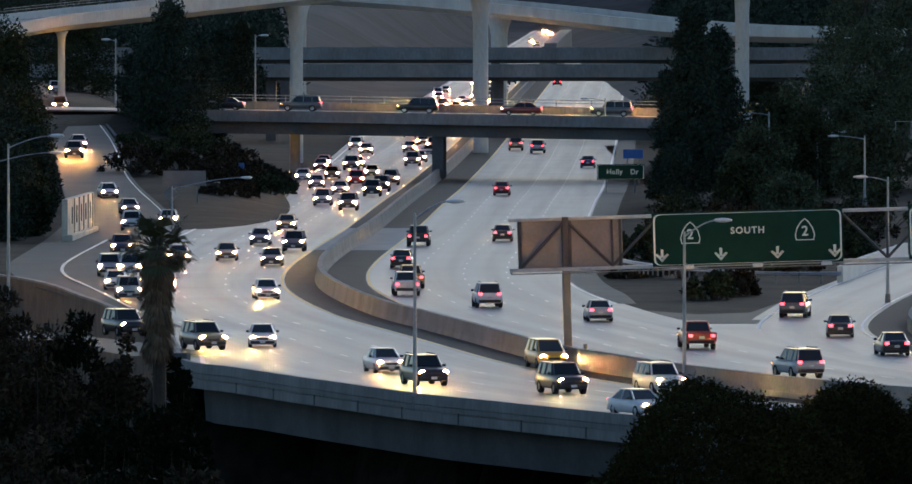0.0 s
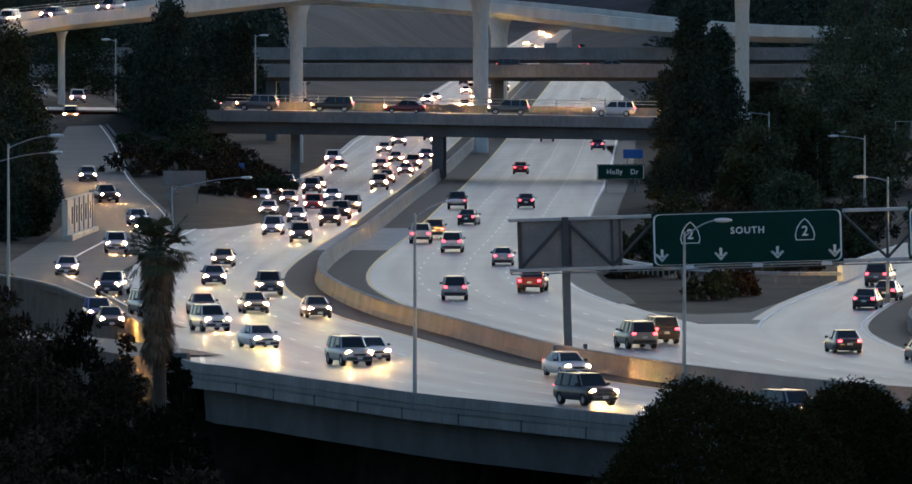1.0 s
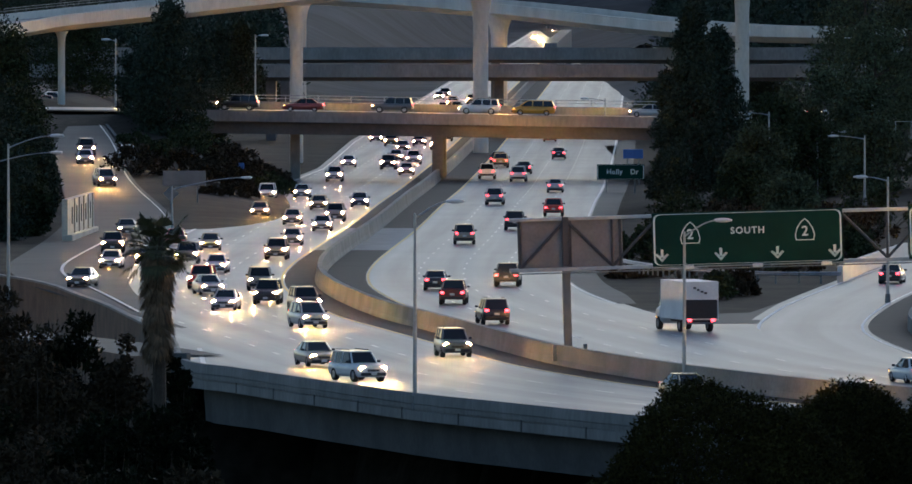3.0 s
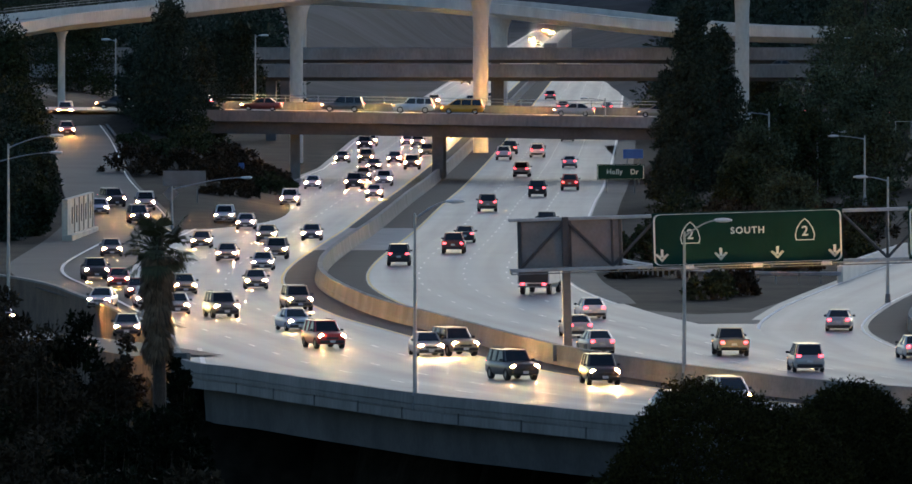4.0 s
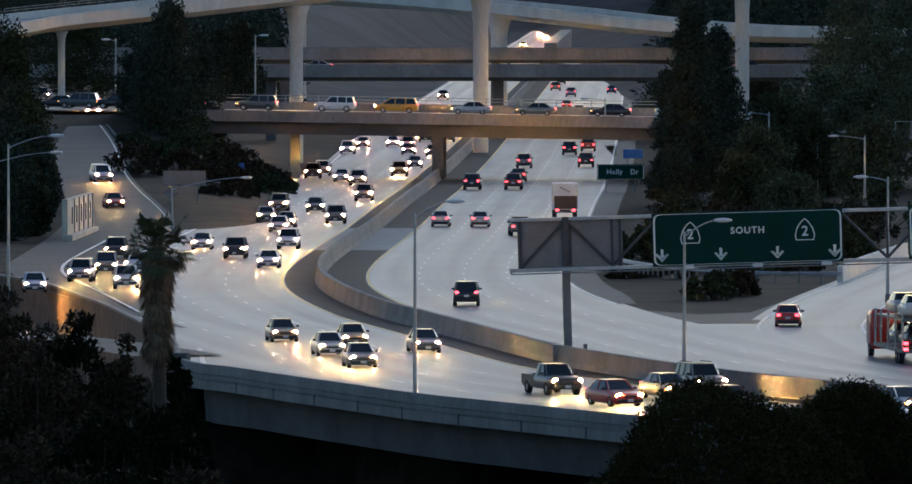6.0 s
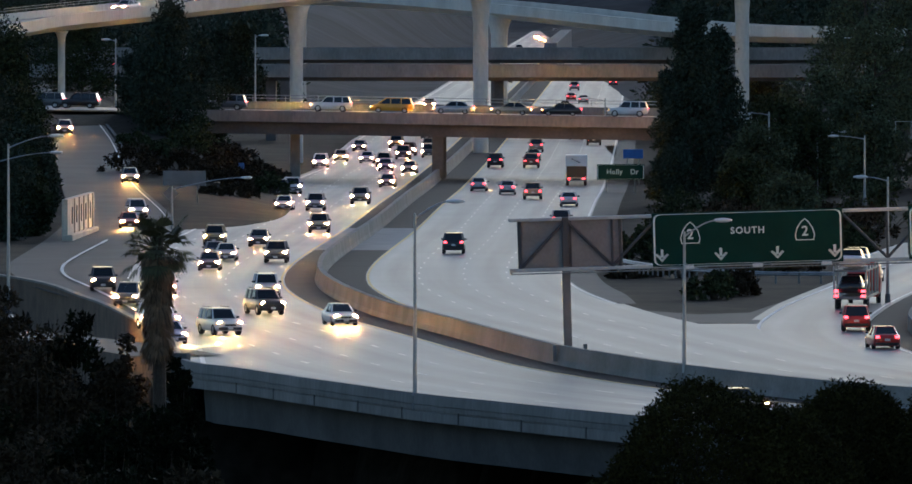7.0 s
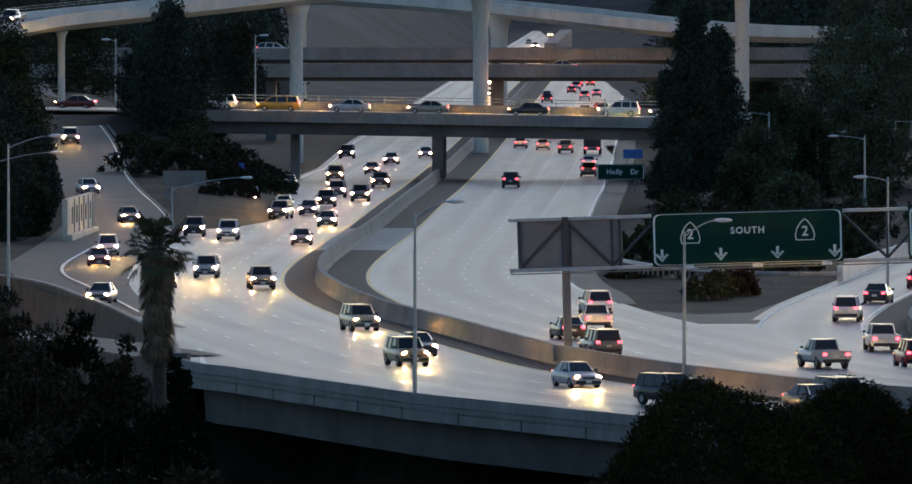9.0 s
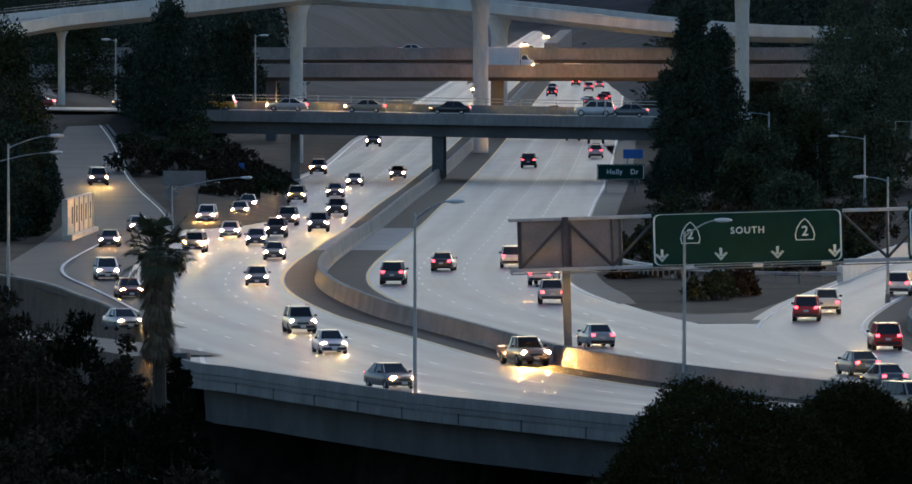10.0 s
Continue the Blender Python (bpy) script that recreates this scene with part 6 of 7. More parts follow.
    drive("sedan", "grey", MEDIAN, -1, [(0.0, 1939.5, -3.9), (6.8, 1163.7, -3.9), (7.0, 1141.2, -4.1), (7.5, 1081.2, -4.5), (8.0, 1013.9, -4.7), (8.5, 948.0, -4.8), (9.0, 887.3, -4.9), (9.5, 829.5, -5.0), (10.0, 775.9, -4.9)])
    drive("sedan", "grey", MEDIAN, -1, [(0.0, 1857.3, -4.3), (6.8, 1083.8, -4.3), (7.0, 1063.0, -4.5), (7.5, 1002.3, -4.5), (8.0, 937.1, -4.5), (8.5, 877.6, -4.6), (9.0, 821.1, -4.5), (9.5, 762.8, -4.5), (10.0, 705.2, -4.9)])
    drive("sedan", "black", MEDIAN, -1, [(0.0, 2224.8, -14.0), (6.8, 1316.9, -14.0), (7.0, 1289.5, -14.2), (7.5, 1223.5, -14.5), (8.0, 1160.2, -14.7), (8.5, 1105.7, -14.9), (9.0, 1057.8, -15.1), (9.5, 1008.5, -15.1), (10.0, 958.2, -15.2)])
    drive("sedan", "white", MEDIAN, -1, [(0.0, 2033.0, -10.7), (6.8, 1229.7, -10.7), (7.0, 1205.5, -10.9), (7.5, 1146.0, -11.1), (8.0, 1083.1, -11.2), (8.5, 1018.0, -11.3), (9.0, 954.6, -11.5), (9.1, 943.3, -11.6), (9.2, 933.7, -11.7), (9.5, 901.5, -11.9), (10.0, 846.8, -12.0)])
    drive("suv", "white", MEDIAN, -1, [(0.0, 1727.2, -13.8), (6.8, 1047.2, -13.8), (7.0, 1029.1, -13.6), (7.5, 984.2, -12.6), (8.0, 932.4, -11.8), (8.5, 883.2, -11.7), (9.0, 839.0, -11.8), (10.0, 729.0, -11.8)])
    drive("suv", "gold", MEDIAN, -1, [(0.0, 2045.0, -9.9), (7.0, 1310.0, -9.9), (7.5, 1264.2, -10.5), (8.0, 1206.2, -10.8), (8.5, 1149.0, -11.2), (9.0, 1097.7, -11.4), (9.5, 1044.0, -11.4), (10.0, 987.0, -11.4)])
    drive("pickup", "black", MEDIAN, -1, [(0.0, 2066.1, -5.1), (7.0, 1289.2, -5.1), (7.5, 1239.1, -4.6), (8.0, 1179.9, -4.7), (8.5, 1121.4, -5.1), (9.0, 1060.6, -5.2), (9.5, 995.3, -5.2), (10.0, 927.4, -5.3)])
    drive("suv", "grey", MEDIAN, -1, [(0.0, 2084.5, -4.1), (7.0, 1242.7, -4.1), (7.5, 1183.5, -4.4), (8.0, 1121.2, -4.7), (8.5, 1055.9, -5.0), (9.0, 992.9, -5.1), (9.5, 930.0, -5.2), (10.0, 868.5, -5.0)])
    drive("sedan", "tan", MEDIAN, -1, [(0.0, 1917.0, -14.5), (7.0, 1217.0, -14.5), (7.5, 1167.6, -14.5), (8.0, 1126.7, -14.6), (8.5, 1080.4, -14.8), (9.0, 1033.6, -14.9), (9.5, 982.2, -14.8), (10.0, 927.2, -14.7)])
    drive("suv", "white", MEDIAN, -1, [(0.0, 1297.6, -14.9), (7.0, 597.6, -14.9), (7.5, 557.2, -10.6), (8.0, 486.4, -10.3), (10.0, 203.2, -10.3)])
    drive("sedan", "white", MEDIAN, -1, [(0.0, 1551.9, -12.4), (7.3, 645.6, -12.4), (7.5, 622.0, -11.9), (8.0, 560.4, -10.2), (8.5, 503.0, -8.7), (8.6, 492.3, -8.6), (10.0, 337.4, -8.6)])
    drive("suv", "black", MEDIAN, -1, [(0.0, 2158.7, -7.1), (7.5, 1163.6, -7.1), (8.0, 1101.3, -7.7), (8.5, 1032.7, -7.8), (9.0, 967.1, -7.7), (9.5, 905.8, -7.8), (10.0, 847.0, -7.9)])
    drive("sedan", "navy", MEDIAN, -1, [(0.0, 2278.0, -7.4), (7.5, 1320.6, -7.4), (8.0, 1258.0, -8.0), (8.5, 1194.7, -8.2), (9.0, 1135.4, -8.3), (9.5, 1075.6, -8.3), (10.0, 1013.0, -8.4)])
    drive("sedan", "grey", MEDIAN, -1, [(0.0, 2088.9, -7.0), (7.5, 1338.9, -7.0), (8.0, 1296.4, -6.8), (8.5, 1252.2, -7.1), (9.0, 1197.5, -7.7), (9.5, 1135.1, -8.1), (10.0, 1068.9, -8.3)])
    drive("suv", "black", MEDIAN, -1, [(0.0, 2162.2, -13.5), (8.0, 1338.8, -13.5), (8.5, 1286.2, -13.9), (9.0, 1236.0, -14.3), (9.5, 1186.5, -14.5), (10.0, 1135.8, -14.6)])
    drive("sedan", "silver", MEDIAN, -1, [(0.0, 2264.8, -4.6), (8.5, 1292.6, -4.6), (9.0, 1239.8, -4.5), (9.5, 1177.8, -4.6), (10.0, 1111.9, -4.7)])
    drive("sedan", "navy", MEDIAN, -1, [(0.0, 1930.7, -7.3), (8.5, 989.3, -7.3), (9.0, 933.3, -8.2), (9.5, 877.8, -8.5), (10.0, 820.5, -8.4)])
    drive("pickup", "black", MEDIAN, -1, [(0.0, 2574.0, -13.3), (10.0, 1324.0, -13.3)])
    drive("sedan", "black", EXIT, 1, [(0.0, 118.0, 1.1), (0.1, 129.0, 0.9), (0.5, 165.6, 0.9), (1.0, 203.4, 1.7), (1.5, 238.6, 2.1), (1.6, 244.9, 2.0), (10.0, 824.0, 2.0)])
    drive("suv", "grey", EXIT, 1, [(0.0, 186.7, -2.5), (0.5, 222.2, -1.6), (1.0, 252.6, -0.9), (1.4, 273.6, -0.6), (10.0, 751.1, -0.6)])
    drive("sedan", "black", EXIT, 1, [(0.0, 149.9, 0.6), (0.5, 186.6, 1.4), (1.0, 221.5, 2.1), (1.3, 240.9, 2.3), (10.0, 827.1, 2.3)])
    drive("sedan", "black", EXIT, 1, [(0.0, 27.5, -1.0), (0.8, 102.7, -1.0), (1.0, 122.3, -1.5), (1.5, 166.1, -1.8), (2.0, 201.6, -1.3), (2.5, 231.7, -0.8), (2.7, 241.6, -0.5), (10.0, 651.5, -0.5)])
    drive("sedan", "black", EXIT, 1, [(0.0, 19.2, 1.8), (1.2, 126.4, 1.8), (1.5, 155.8, 1.4), (2.0, 197.2, 1.6), (2.5, 234.5, 2.2), (2.6, 240.9, 2.3), (10.0, 771.4, 2.3)])
    drive("sedan", "silver", EXIT, 1, [(0.0, -168.4, 1.0), (3.8, 142.5, 1.0), (4.0, 161.1, 1.0), (4.5, 199.4, 1.8), (5.0, 235.0, 2.8), (10.0, 597.1, 2.8)])
    drive("sedan", "white", EXIT, 1, [(0.0, -221.0, 1.8), (4.1, 121.0, 1.8), (4.5, 157.8, 1.5), (5.0, 195.9, 1.9), (5.5, 230.7, 2.6), (5.6, 237.0, 2.7), (10.0, 536.4, 2.7)])
    drive("sedan", "red", EXIT, 1, [(0.0, -377.4, -1.4), (5.2, 97.0, -1.4), (5.5, 124.8, -2.1), (5.7, 142.6, -2.4), (10.0, 534.8, -2.4)])
    drive("carrier", "red", EXIT, 1, [(0.0, -552.0, 0.7), (6.8, 196.0, 0.7), (7.0, 207.2, 0.7), (7.5, 235.2, 1.0), (7.8, 252.6, 1.0), (10.0, 377.5, 1.0)])
    drive("sedan", "red", EXIT, 1, [(0.0, -445.3, 1.9), (6.9, 120.3, 1.9), (7.0, 129.2, 1.7), (7.5, 167.9, 1.5), (8.0, 200.3, 1.7), (8.5, 226.2, 2.1), (8.8, 239.0, 2.4), (10.0, 299.0, 2.4)])
    drive("suv", "red", EXIT, 1, [(0.0, -247.1, 2.1), (7.3, 178.3, 2.1), (7.5, 189.2, 2.1), (8.0, 218.5, 2.5), (8.4, 240.9, 2.4), (10.0, 333.8, 2.4)])
    drive("sedan", "black", EXIT, 1, [(0.0, -491.3, 0.9), (7.5, 114.3, 0.9), (8.0, 158.4, 0.4), (8.4, 185.4, 0.7), (8.6, 195.0, 1.2), (9.0, 215.4, 1.8), (9.5, 242.8, 2.2), (10.0, 269.8, 2.2)])
    drive("suv", "white", EXIT, 1, [(0.0, -432.3, 1.9), (8.1, 118.7, 1.9), (8.5, 148.8, 1.4), (9.0, 179.2, 1.4), (9.5, 205.8, 1.8), (10.0, 233.0, 2.2)])
    drive("suv", "red", EXIT, 1, [(0.0, -637.6, -0.4), (9.2, 114.4, -0.4), (9.5, 141.1, -1.1), (10.0, 179.7, -1.4)])
    drive("pickup", "white", EXIT, 1, [(0.0, -498.7, 1.2), (9.4, 152.4, 1.2), (9.5, 160.3, 0.7), (10.0, 194.0, -0.7)])
    drive("suv", "red", EXIT, 1, [(0.0, -623.2, 1.6), (10.0, 126.8, 1.6)])
    drive("sedan", "grey", EXIT, 1, [(0.0, -682.7, -8.9), (10.0, 67.3, -8.9)])
    drive("sedan", "white", RAMP, -1, [(0.0, 855.0, -1.2), (0.5, 819.9, 0.3), (1.0, 790.7, 1.4), (1.5, 764.4, 2.1), (2.0, 734.8, 2.8), (2.5, 704.0, 3.6), (2.7, 692.1, 3.7), (3.8, 589.3, 2.4), (4.5, 501.1, -2.8), (5.0, 439.0, -0.6), (5.5, 368.8, -0.8), (10.0, -263.0, -0.8)])
    drive("sedan", "grey", RAMP, -1, [(0.0, 818.3, 0.4), (0.5, 790.8, 1.7), (1.0, 765.7, 2.6), (1.5, 740.4, 3.3), (2.0, 710.5, 4.1), (2.5, 668.1, 3.9), (4.0, 507.1, -3.6), (4.2, 477.1, -3.5), (4.5, 439.1, -0.6), (5.0, 380.5, -0.9), (10.0, -209.0, -0.9)])
    drive("suv", "white", RAMP, -1, [(0.0, 774.0, 1.3), (0.5, 744.5, 1.6), (1.0, 708.1, 2.2), (1.5, 667.9, 2.8), (2.0, 620.5, 3.2), (2.5, 517.2, -1.8), (2.7, 473.1, -4.2), (3.1, 414.9, 0.9), (3.5, 330.0, 2.0), (10.0, -1049.6, 2.0)])
    drive("pickup", "navy", RAMP, -1, [(0.0, 701.2, 3.0), (0.5, 651.3, 4.1), (0.8, 618.1, 5.2), (1.5, 535.2, -1.5), (2.0, 453.0, -1.6), (2.2, 416.9, -2.5), (2.5, 388.9, 0.3), (10.0, -311.1, 0.3)])
    drive("suv", "silver", RAMP, -1, [(0.0, 642.6, 3.5), (0.5, 587.3, 3.6), (1.0, 547.2, 2.4), (1.5, 517.2, 5.7), (2.0, 451.0, 7.7), (2.2, 424.9, 7.6), (2.5, 398.9, 9.4), (10.0, -251.1, 9.4)])
    drive("sedan", "white", RAMP, -1, [(0.0, 378.6, -1.1), (10.0, -471.4, -1.1)])
    drive("pickup", "black", RAMP, -1, [(0.0, 939.6, -3.4), (0.6, 882.3, -3.4), (0.8, 863.0, -2.5), (1.0, 845.1, -1.7), (1.5, 807.5, 0.2), (2.0, 775.8, 1.4), (2.5, 745.5, 1.7), (2.7, 731.3, 1.8), (3.8, 650.7, 2.2), (4.0, 632.0, 2.4), (4.5, 576.0, 3.2), (5.0, 517.2, 1.4), (5.5, 463.0, 4.1), (5.7, 441.0, 5.6), (10.0, -32.0, 5.6)])
    drive("van", "grey", RAMP, -1, [(0.0, 1077.2, -1.5), (1.0, 1023.5, -1.5), (1.5, 1004.6, -2.3), (2.0, 968.6, -2.8), (2.5, 923.7, -2.3), (4.0, 794.5, 1.4), (4.5, 763.0, 2.1), (5.0, 729.7, 2.7), (5.5, 690.4, 3.2), (7.0, 567.7, 3.1), (7.5, 511.1, -1.4), (8.0, 453.0, -0.9), (8.5, 404.9, 2.3), (8.8, 368.8, -0.5), (10.0, 224.4, -0.5)])
    drive("suv", "black", RAMP, -1, [(0.0, 507.1, -3.8), (0.5, 453.0, 0.6), (1.0, 392.9, 2.1), (10.0, -688.9, 2.1)])
    drive("sedan", "grey", RAMP, -1, [(0.0, 959.4, -2.6), (1.7, 844.2, -2.6), (2.0, 822.4, -0.9), (2.5, 790.5, 0.8), (4.0, 698.2, 2.2), (4.5, 659.6, 3.1), (5.0, 612.2, 4.4), (5.1, 602.1, 4.9), (6.6, 350.0, 3.0), (10.0, -221.4, 3.0)])
    drive("sedan", "maroon", RAMP, -1, [(0.0, 1419.6, -2.3), (2.5, 1157.0, -2.3), (4.0, 989.3, -3.1), (4.5, 945.6, -2.7), (5.0, 904.7, -2.3), (5.5, 862.6, -1.9), (5.7, 848.6, -1.6), (6.8, 790.0, 0.6), (7.0, 779.9, 0.9), (7.5, 755.4, 1.2), (8.0, 726.3, 1.6), (8.5, 698.8, 1.8), (9.0, 671.0, 2.1), (9.5, 634.6, 2.8), (10.0, 586.7, 4.1)])
    drive("suv", "black", RAMP, -1, [(0.0, 1291.0, -2.0), (3.8, 852.1, -2.0), (4.0, 835.5, -1.1), (4.5, 798.8, 0.7), (5.0, 768.1, 1.6), (5.5, 733.7, 2.2), (5.7, 717.2, 2.9), (7.5, 561.2, 2.7), (8.0, 503.1, -1.8), (8.5, 431.0, 1.0), (9.0, 390.9, 6.3), (10.0, 310.7, 6.3)])
    drive("van", "white", RAMP, -1, [(0.0, 1337.3, -1.6), (4.0, 1041.9, -1.6), (4.5, 1010.0, -2.7), (5.0, 972.7, -3.1), (5.5, 929.6, -2.5), (7.0, 810.0, 1.1), (7.5, 782.3, 1.6), (8.0, 756.8, 1.6), (8.5, 728.8, 1.5), (9.0, 700.9, 1.8), (9.5, 668.5, 2.4), (10.0, 632.7, 3.3)])
    drive("suv", "silver", RAMP, -1, [(0.0, 1236.2, 2.0), (5.0, 725.2, 2.0), (5.5, 681.0, 2.2), (7.3, 489.7, -0.7), (7.5, 467.7, 0.1), (8.0, 414.0, 2.9), (8.3, 383.0, 2.3), (10.0, 204.2, 2.3)])
    drive("sedan", "grey", RAMP, -1, [(0.0, 1569.0, -3.0), (6.8, 1007.7, -3.0), (7.0, 992.3, -3.2), (7.5, 946.5, -3.2), (8.0, 891.0, -2.6), (8.5, 838.0, -1.1), (9.0, 797.2, 0.5), (9.5, 763.5, 1.2), (10.0, 725.2, 1.0)])
    drive("sedan", "lightblue", RAMP, -1, [(0.0, 1252.8, -2.4), (7.1, 482.0, -2.4), (7.5, 438.6, 0.2), (8.0, 388.9, 0.3), (8.3, 364.8, -1.7), (10.0, 228.2, -1.7)])
    drive("suv", "grey", RAMP, -1, [(0.0, 1520.2, -1.8), (8.1, 1026.7, -1.8), (8.5, 1001.6, -3.0), (9.0, 969.1, -3.3), (9.5, 928.2, -2.7), (10.0, 882.3, -1.7)])
    drive("sedan", "white", RAMP, -1, [(0.0, 1733.1, -3.0), (9.0, 864.9, -3.0), (9.5, 810.9, -0.1), (10.0, 768.4, 2.0)])
    drive("sedan", "grey", RAMP, -1, [(0.0, 1982.9, 1.6), (9.0, 575.3, 1.6), (9.5, 497.1, -3.0), (10.0, 418.5, -1.0)])
    drive("suv", "silver", MEDIAN, 1, [(0.0, 519.3, 9.3), (0.5, 593.4, 7.8), (1.0, 669.2, 8.2), (1.5, 748.7, 9.0), (2.0, 831.3, 8.9), (2.5, 905.8, 8.9), (4.0, 1120.6, 9.3), (4.5, 1193.8, 10.0), (5.0, 1266.5, 11.2), (5.5, 1332.0, 12.3), (10.0, 1956.5, 12.3)])
    drive("sedan", "black", MEDIAN, 1, [(0.0, 751.9, 6.2), (0.5, 823.7, 7.0), (1.0, 894.2, 8.1), (1.5, 962.8, 8.7), (2.0, 1028.2, 8.8), (2.5, 1082.4, 8.9), (2.7, 1099.3, 9.3), (10.0, 2048.3, 9.3)])
    drive("pickup", "white", MEDIAN, 1, [(0.0, 679.9, 5.3), (0.5, 754.3, 5.7), (1.0, 828.3, 5.6), (1.5, 900.8, 5.4), (2.0, 971.8, 5.4), (2.5, 1044.9, 5.5), (2.7, 1074.0, 5.5), (10.0, 1935.1, 5.5)])
    drive("sedan", "black", MEDIAN, 1, [(0.0, 834.9, 12.6), (0.5, 898.6, 12.5), (1.0, 963.7, 12.4), (1.5, 1031.4, 12.2), (2.0, 1098.8, 12.1), (2.5, 1165.0, 12.2), (2.7, 1193.3, 12.3), (10.0, 2172.8, 12.3)])
    drive("pickup", "black", MEDIAN, 1, [(0.0, 819.4, 5.7), (0.5, 892.4, 5.7), (1.0, 959.5, 5.6), (1.5, 1027.7, 5.3), (2.0, 1095.5, 5.2), (2.5, 1147.4, 5.3), (4.0, 1268.0, 5.7), (4.5, 1324.3, 5.9), (10.0, 1874.3, 5.9)])
    drive("sedan", "red", MEDIAN, 1, [(0.0, 1022.5, 8.8), (0.5, 1079.3, 8.8), (1.0, 1137.5, 8.9), (1.5, 1200.0, 9.1), (2.0, 1261.4, 9.4), (2.5, 1310.4, 9.9), (10.0, 2143.3, 9.9)])
    drive("sedan", "navy", MEDIAN, 1, [(0.0, 1175.7, 16.4), (0.5, 1241.0, 16.5), (1.0, 1300.0, 16.8), (10.0, 2418.7, 16.8)])
    drive("suv", "silver", MEDIAN, 1, [(0.0, 1275.6, 9.2), (0.5, 1317.4, 9.5), (10.0, 2267.4, 9.5)])
    drive("sedan", "silver", MEDIAN, 1, [(0.0, 621.4, 13.7), (0.1, 635.2, 14.2), (10.0, 2007.8, 14.2)])
    drive("pickup", "red", MEDIAN, 1, [(0.0, 568.8, 12.5), (0.3, 604.6, 12.8), (0.7, 651.9, 14.0), (1.0, 688.0, 15.2), (1.1, 699.7, 15.6), (10.0, 1772.0, 15.6)])
    drive("suv", "tan", MEDIAN, 1, [(0.0, 1296.1, 6.1), (10.0, 2596.1, 6.1)])
    drive("suv", "tan", MEDIAN, 1, [(0.0, 446.7, 10.6), (0.5, 508.4, 10.6), (1.0, 569.6, 8.7), (1.5, 633.0, 8.3), (2.0, 699.4, 9.1), (2.5, 764.1, 9.6), (2.7, 788.1, 9.7), (4.0, 948.3, 8.8), (4.5, 1010.3, 8.3), (5.0, 1065.4, 8.3), (5.5, 1119.7, 8.7), (7.0, 1283.1, 8.9), (7.5, 1339.2, 8.4), (10.0, 1613.0, 8.4)])
    drive("suv", "black", MEDIAN, 1, [(0.0, 443.3, 13.3), (0.5, 511.4, 13.3), (1.0, 578.1, 11.4), (1.5, 649.8, 11.6), (2.0, 728.4, 12.5), (2.5, 805.0, 12.8), (4.0, 1015.3, 12.7), (4.5, 1080.1, 12.7), (5.0, 1143.2, 12.9), (5.5, 1202.8, 13.2), (5.7, 1227.0, 13.4), (10.0, 1732.4, 13.4)])
    drive("pickup", "gold", MEDIAN, 1, [(0.0, 697.6, 6.5), (0.5, 770.5, 6.5), (1.0, 843.9, 6.3), (1.5, 917.1, 6.1), (2.0, 992.2, 6.0), (2.5, 1069.0, 5.9), (2.7, 1099.3, 5.9), (10.0, 3004.5, 5.9)])
    drive("sedan", "black", MEDIAN, 1, [(0.0, 293.0, 7.9), (1.6, 504.9, 7.9), (2.0, 557.0, 7.5), (2.5, 624.3, 7.5), (3.8, 802.7, 9.4), (4.0, 830.8, 9.4), (4.5, 897.8, 9.3), (5.0, 964.0, 9.4), (5.5, 1031.8, 9.3), (7.0, 1223.3, 9.3), (7.5, 1279.0, 9.2), (10.0, 1585.4, 9.2)])
    drive("pickup", "maroon", MEDIAN, 1, [(0.0, 277.0, 8.4), (1.8, 503.4, 8.4), (2.0, 527.5, 7.9), (2.5, 591.8, 6.6), (2.7, 618.5, 6.7), (3.8, 768.2, 9.3), (4.0, 795.6, 9.4), (4.5, 862.2, 9.2), (5.0, 925.4, 9.4), (5.5, 989.8, 9.4), (7.0, 1175.4, 9.6), (7.5, 1236.1, 9.5), (8.0, 1292.8, 9.5), (8.5, 1339.2, 9.9), (10.0, 1493.5, 9.9)])
    drive("pickup", "black", MEDIAN, 1, [(0.0, 250.9, 14.5), (1.8, 514.9, 14.5), (2.0, 545.2, 14.3), (2.5, 617.5, 13.2), (4.0, 872.5, 15.7), (4.5, 945.3, 15.8), (5.0, 1024.5, 16.0), (5.5, 1103.8, 16.1), (5.7, 1133.8, 16.1), (10.0, 1802.8, 16.1)])
    drive("suv", "white", MEDIAN, 1, [(0.0, 652.1, 9.2), (2.5, 1017.8, 9.2), (4.0, 1244.5, 9.5), (4.5, 1310.4, 9.8), (10.0, 2115.0, 9.8)])
    drive("suv", "black", MEDIAN, 1, [(0.0, 193.2, 6.4), (2.5, 544.0, 6.4), (2.7, 573.6, 5.6), (3.8, 728.4, 5.8), (4.0, 758.8, 5.8), (4.5, 836.5, 5.7), (5.0, 910.1, 5.3), (5.5, 987.4, 4.9), (7.0, 1176.9, 5.3), (7.5, 1242.9, 5.5), (8.0, 1310.3, 5.9), (10.0, 1579.9, 5.9)])
    drive("pickup", "tan", MEDIAN, 1, [(0.0, 47.7, 12.6), (3.8, 527.3, 12.6), (4.0, 556.5, 12.8), (4.5, 626.7, 13.6), (5.0, 701.3, 14.7), (5.5, 779.3, 14.3), (6.8, 973.7, 12.6), (7.0, 1003.5, 12.4), (7.5, 1076.0, 12.2), (8.0, 1151.4, 12.3), (8.5, 1220.1, 12.6), (9.0, 1275.1, 12.8), (9.5, 1324.5, 13.0), (10.0, 1374.7, 13.0)])
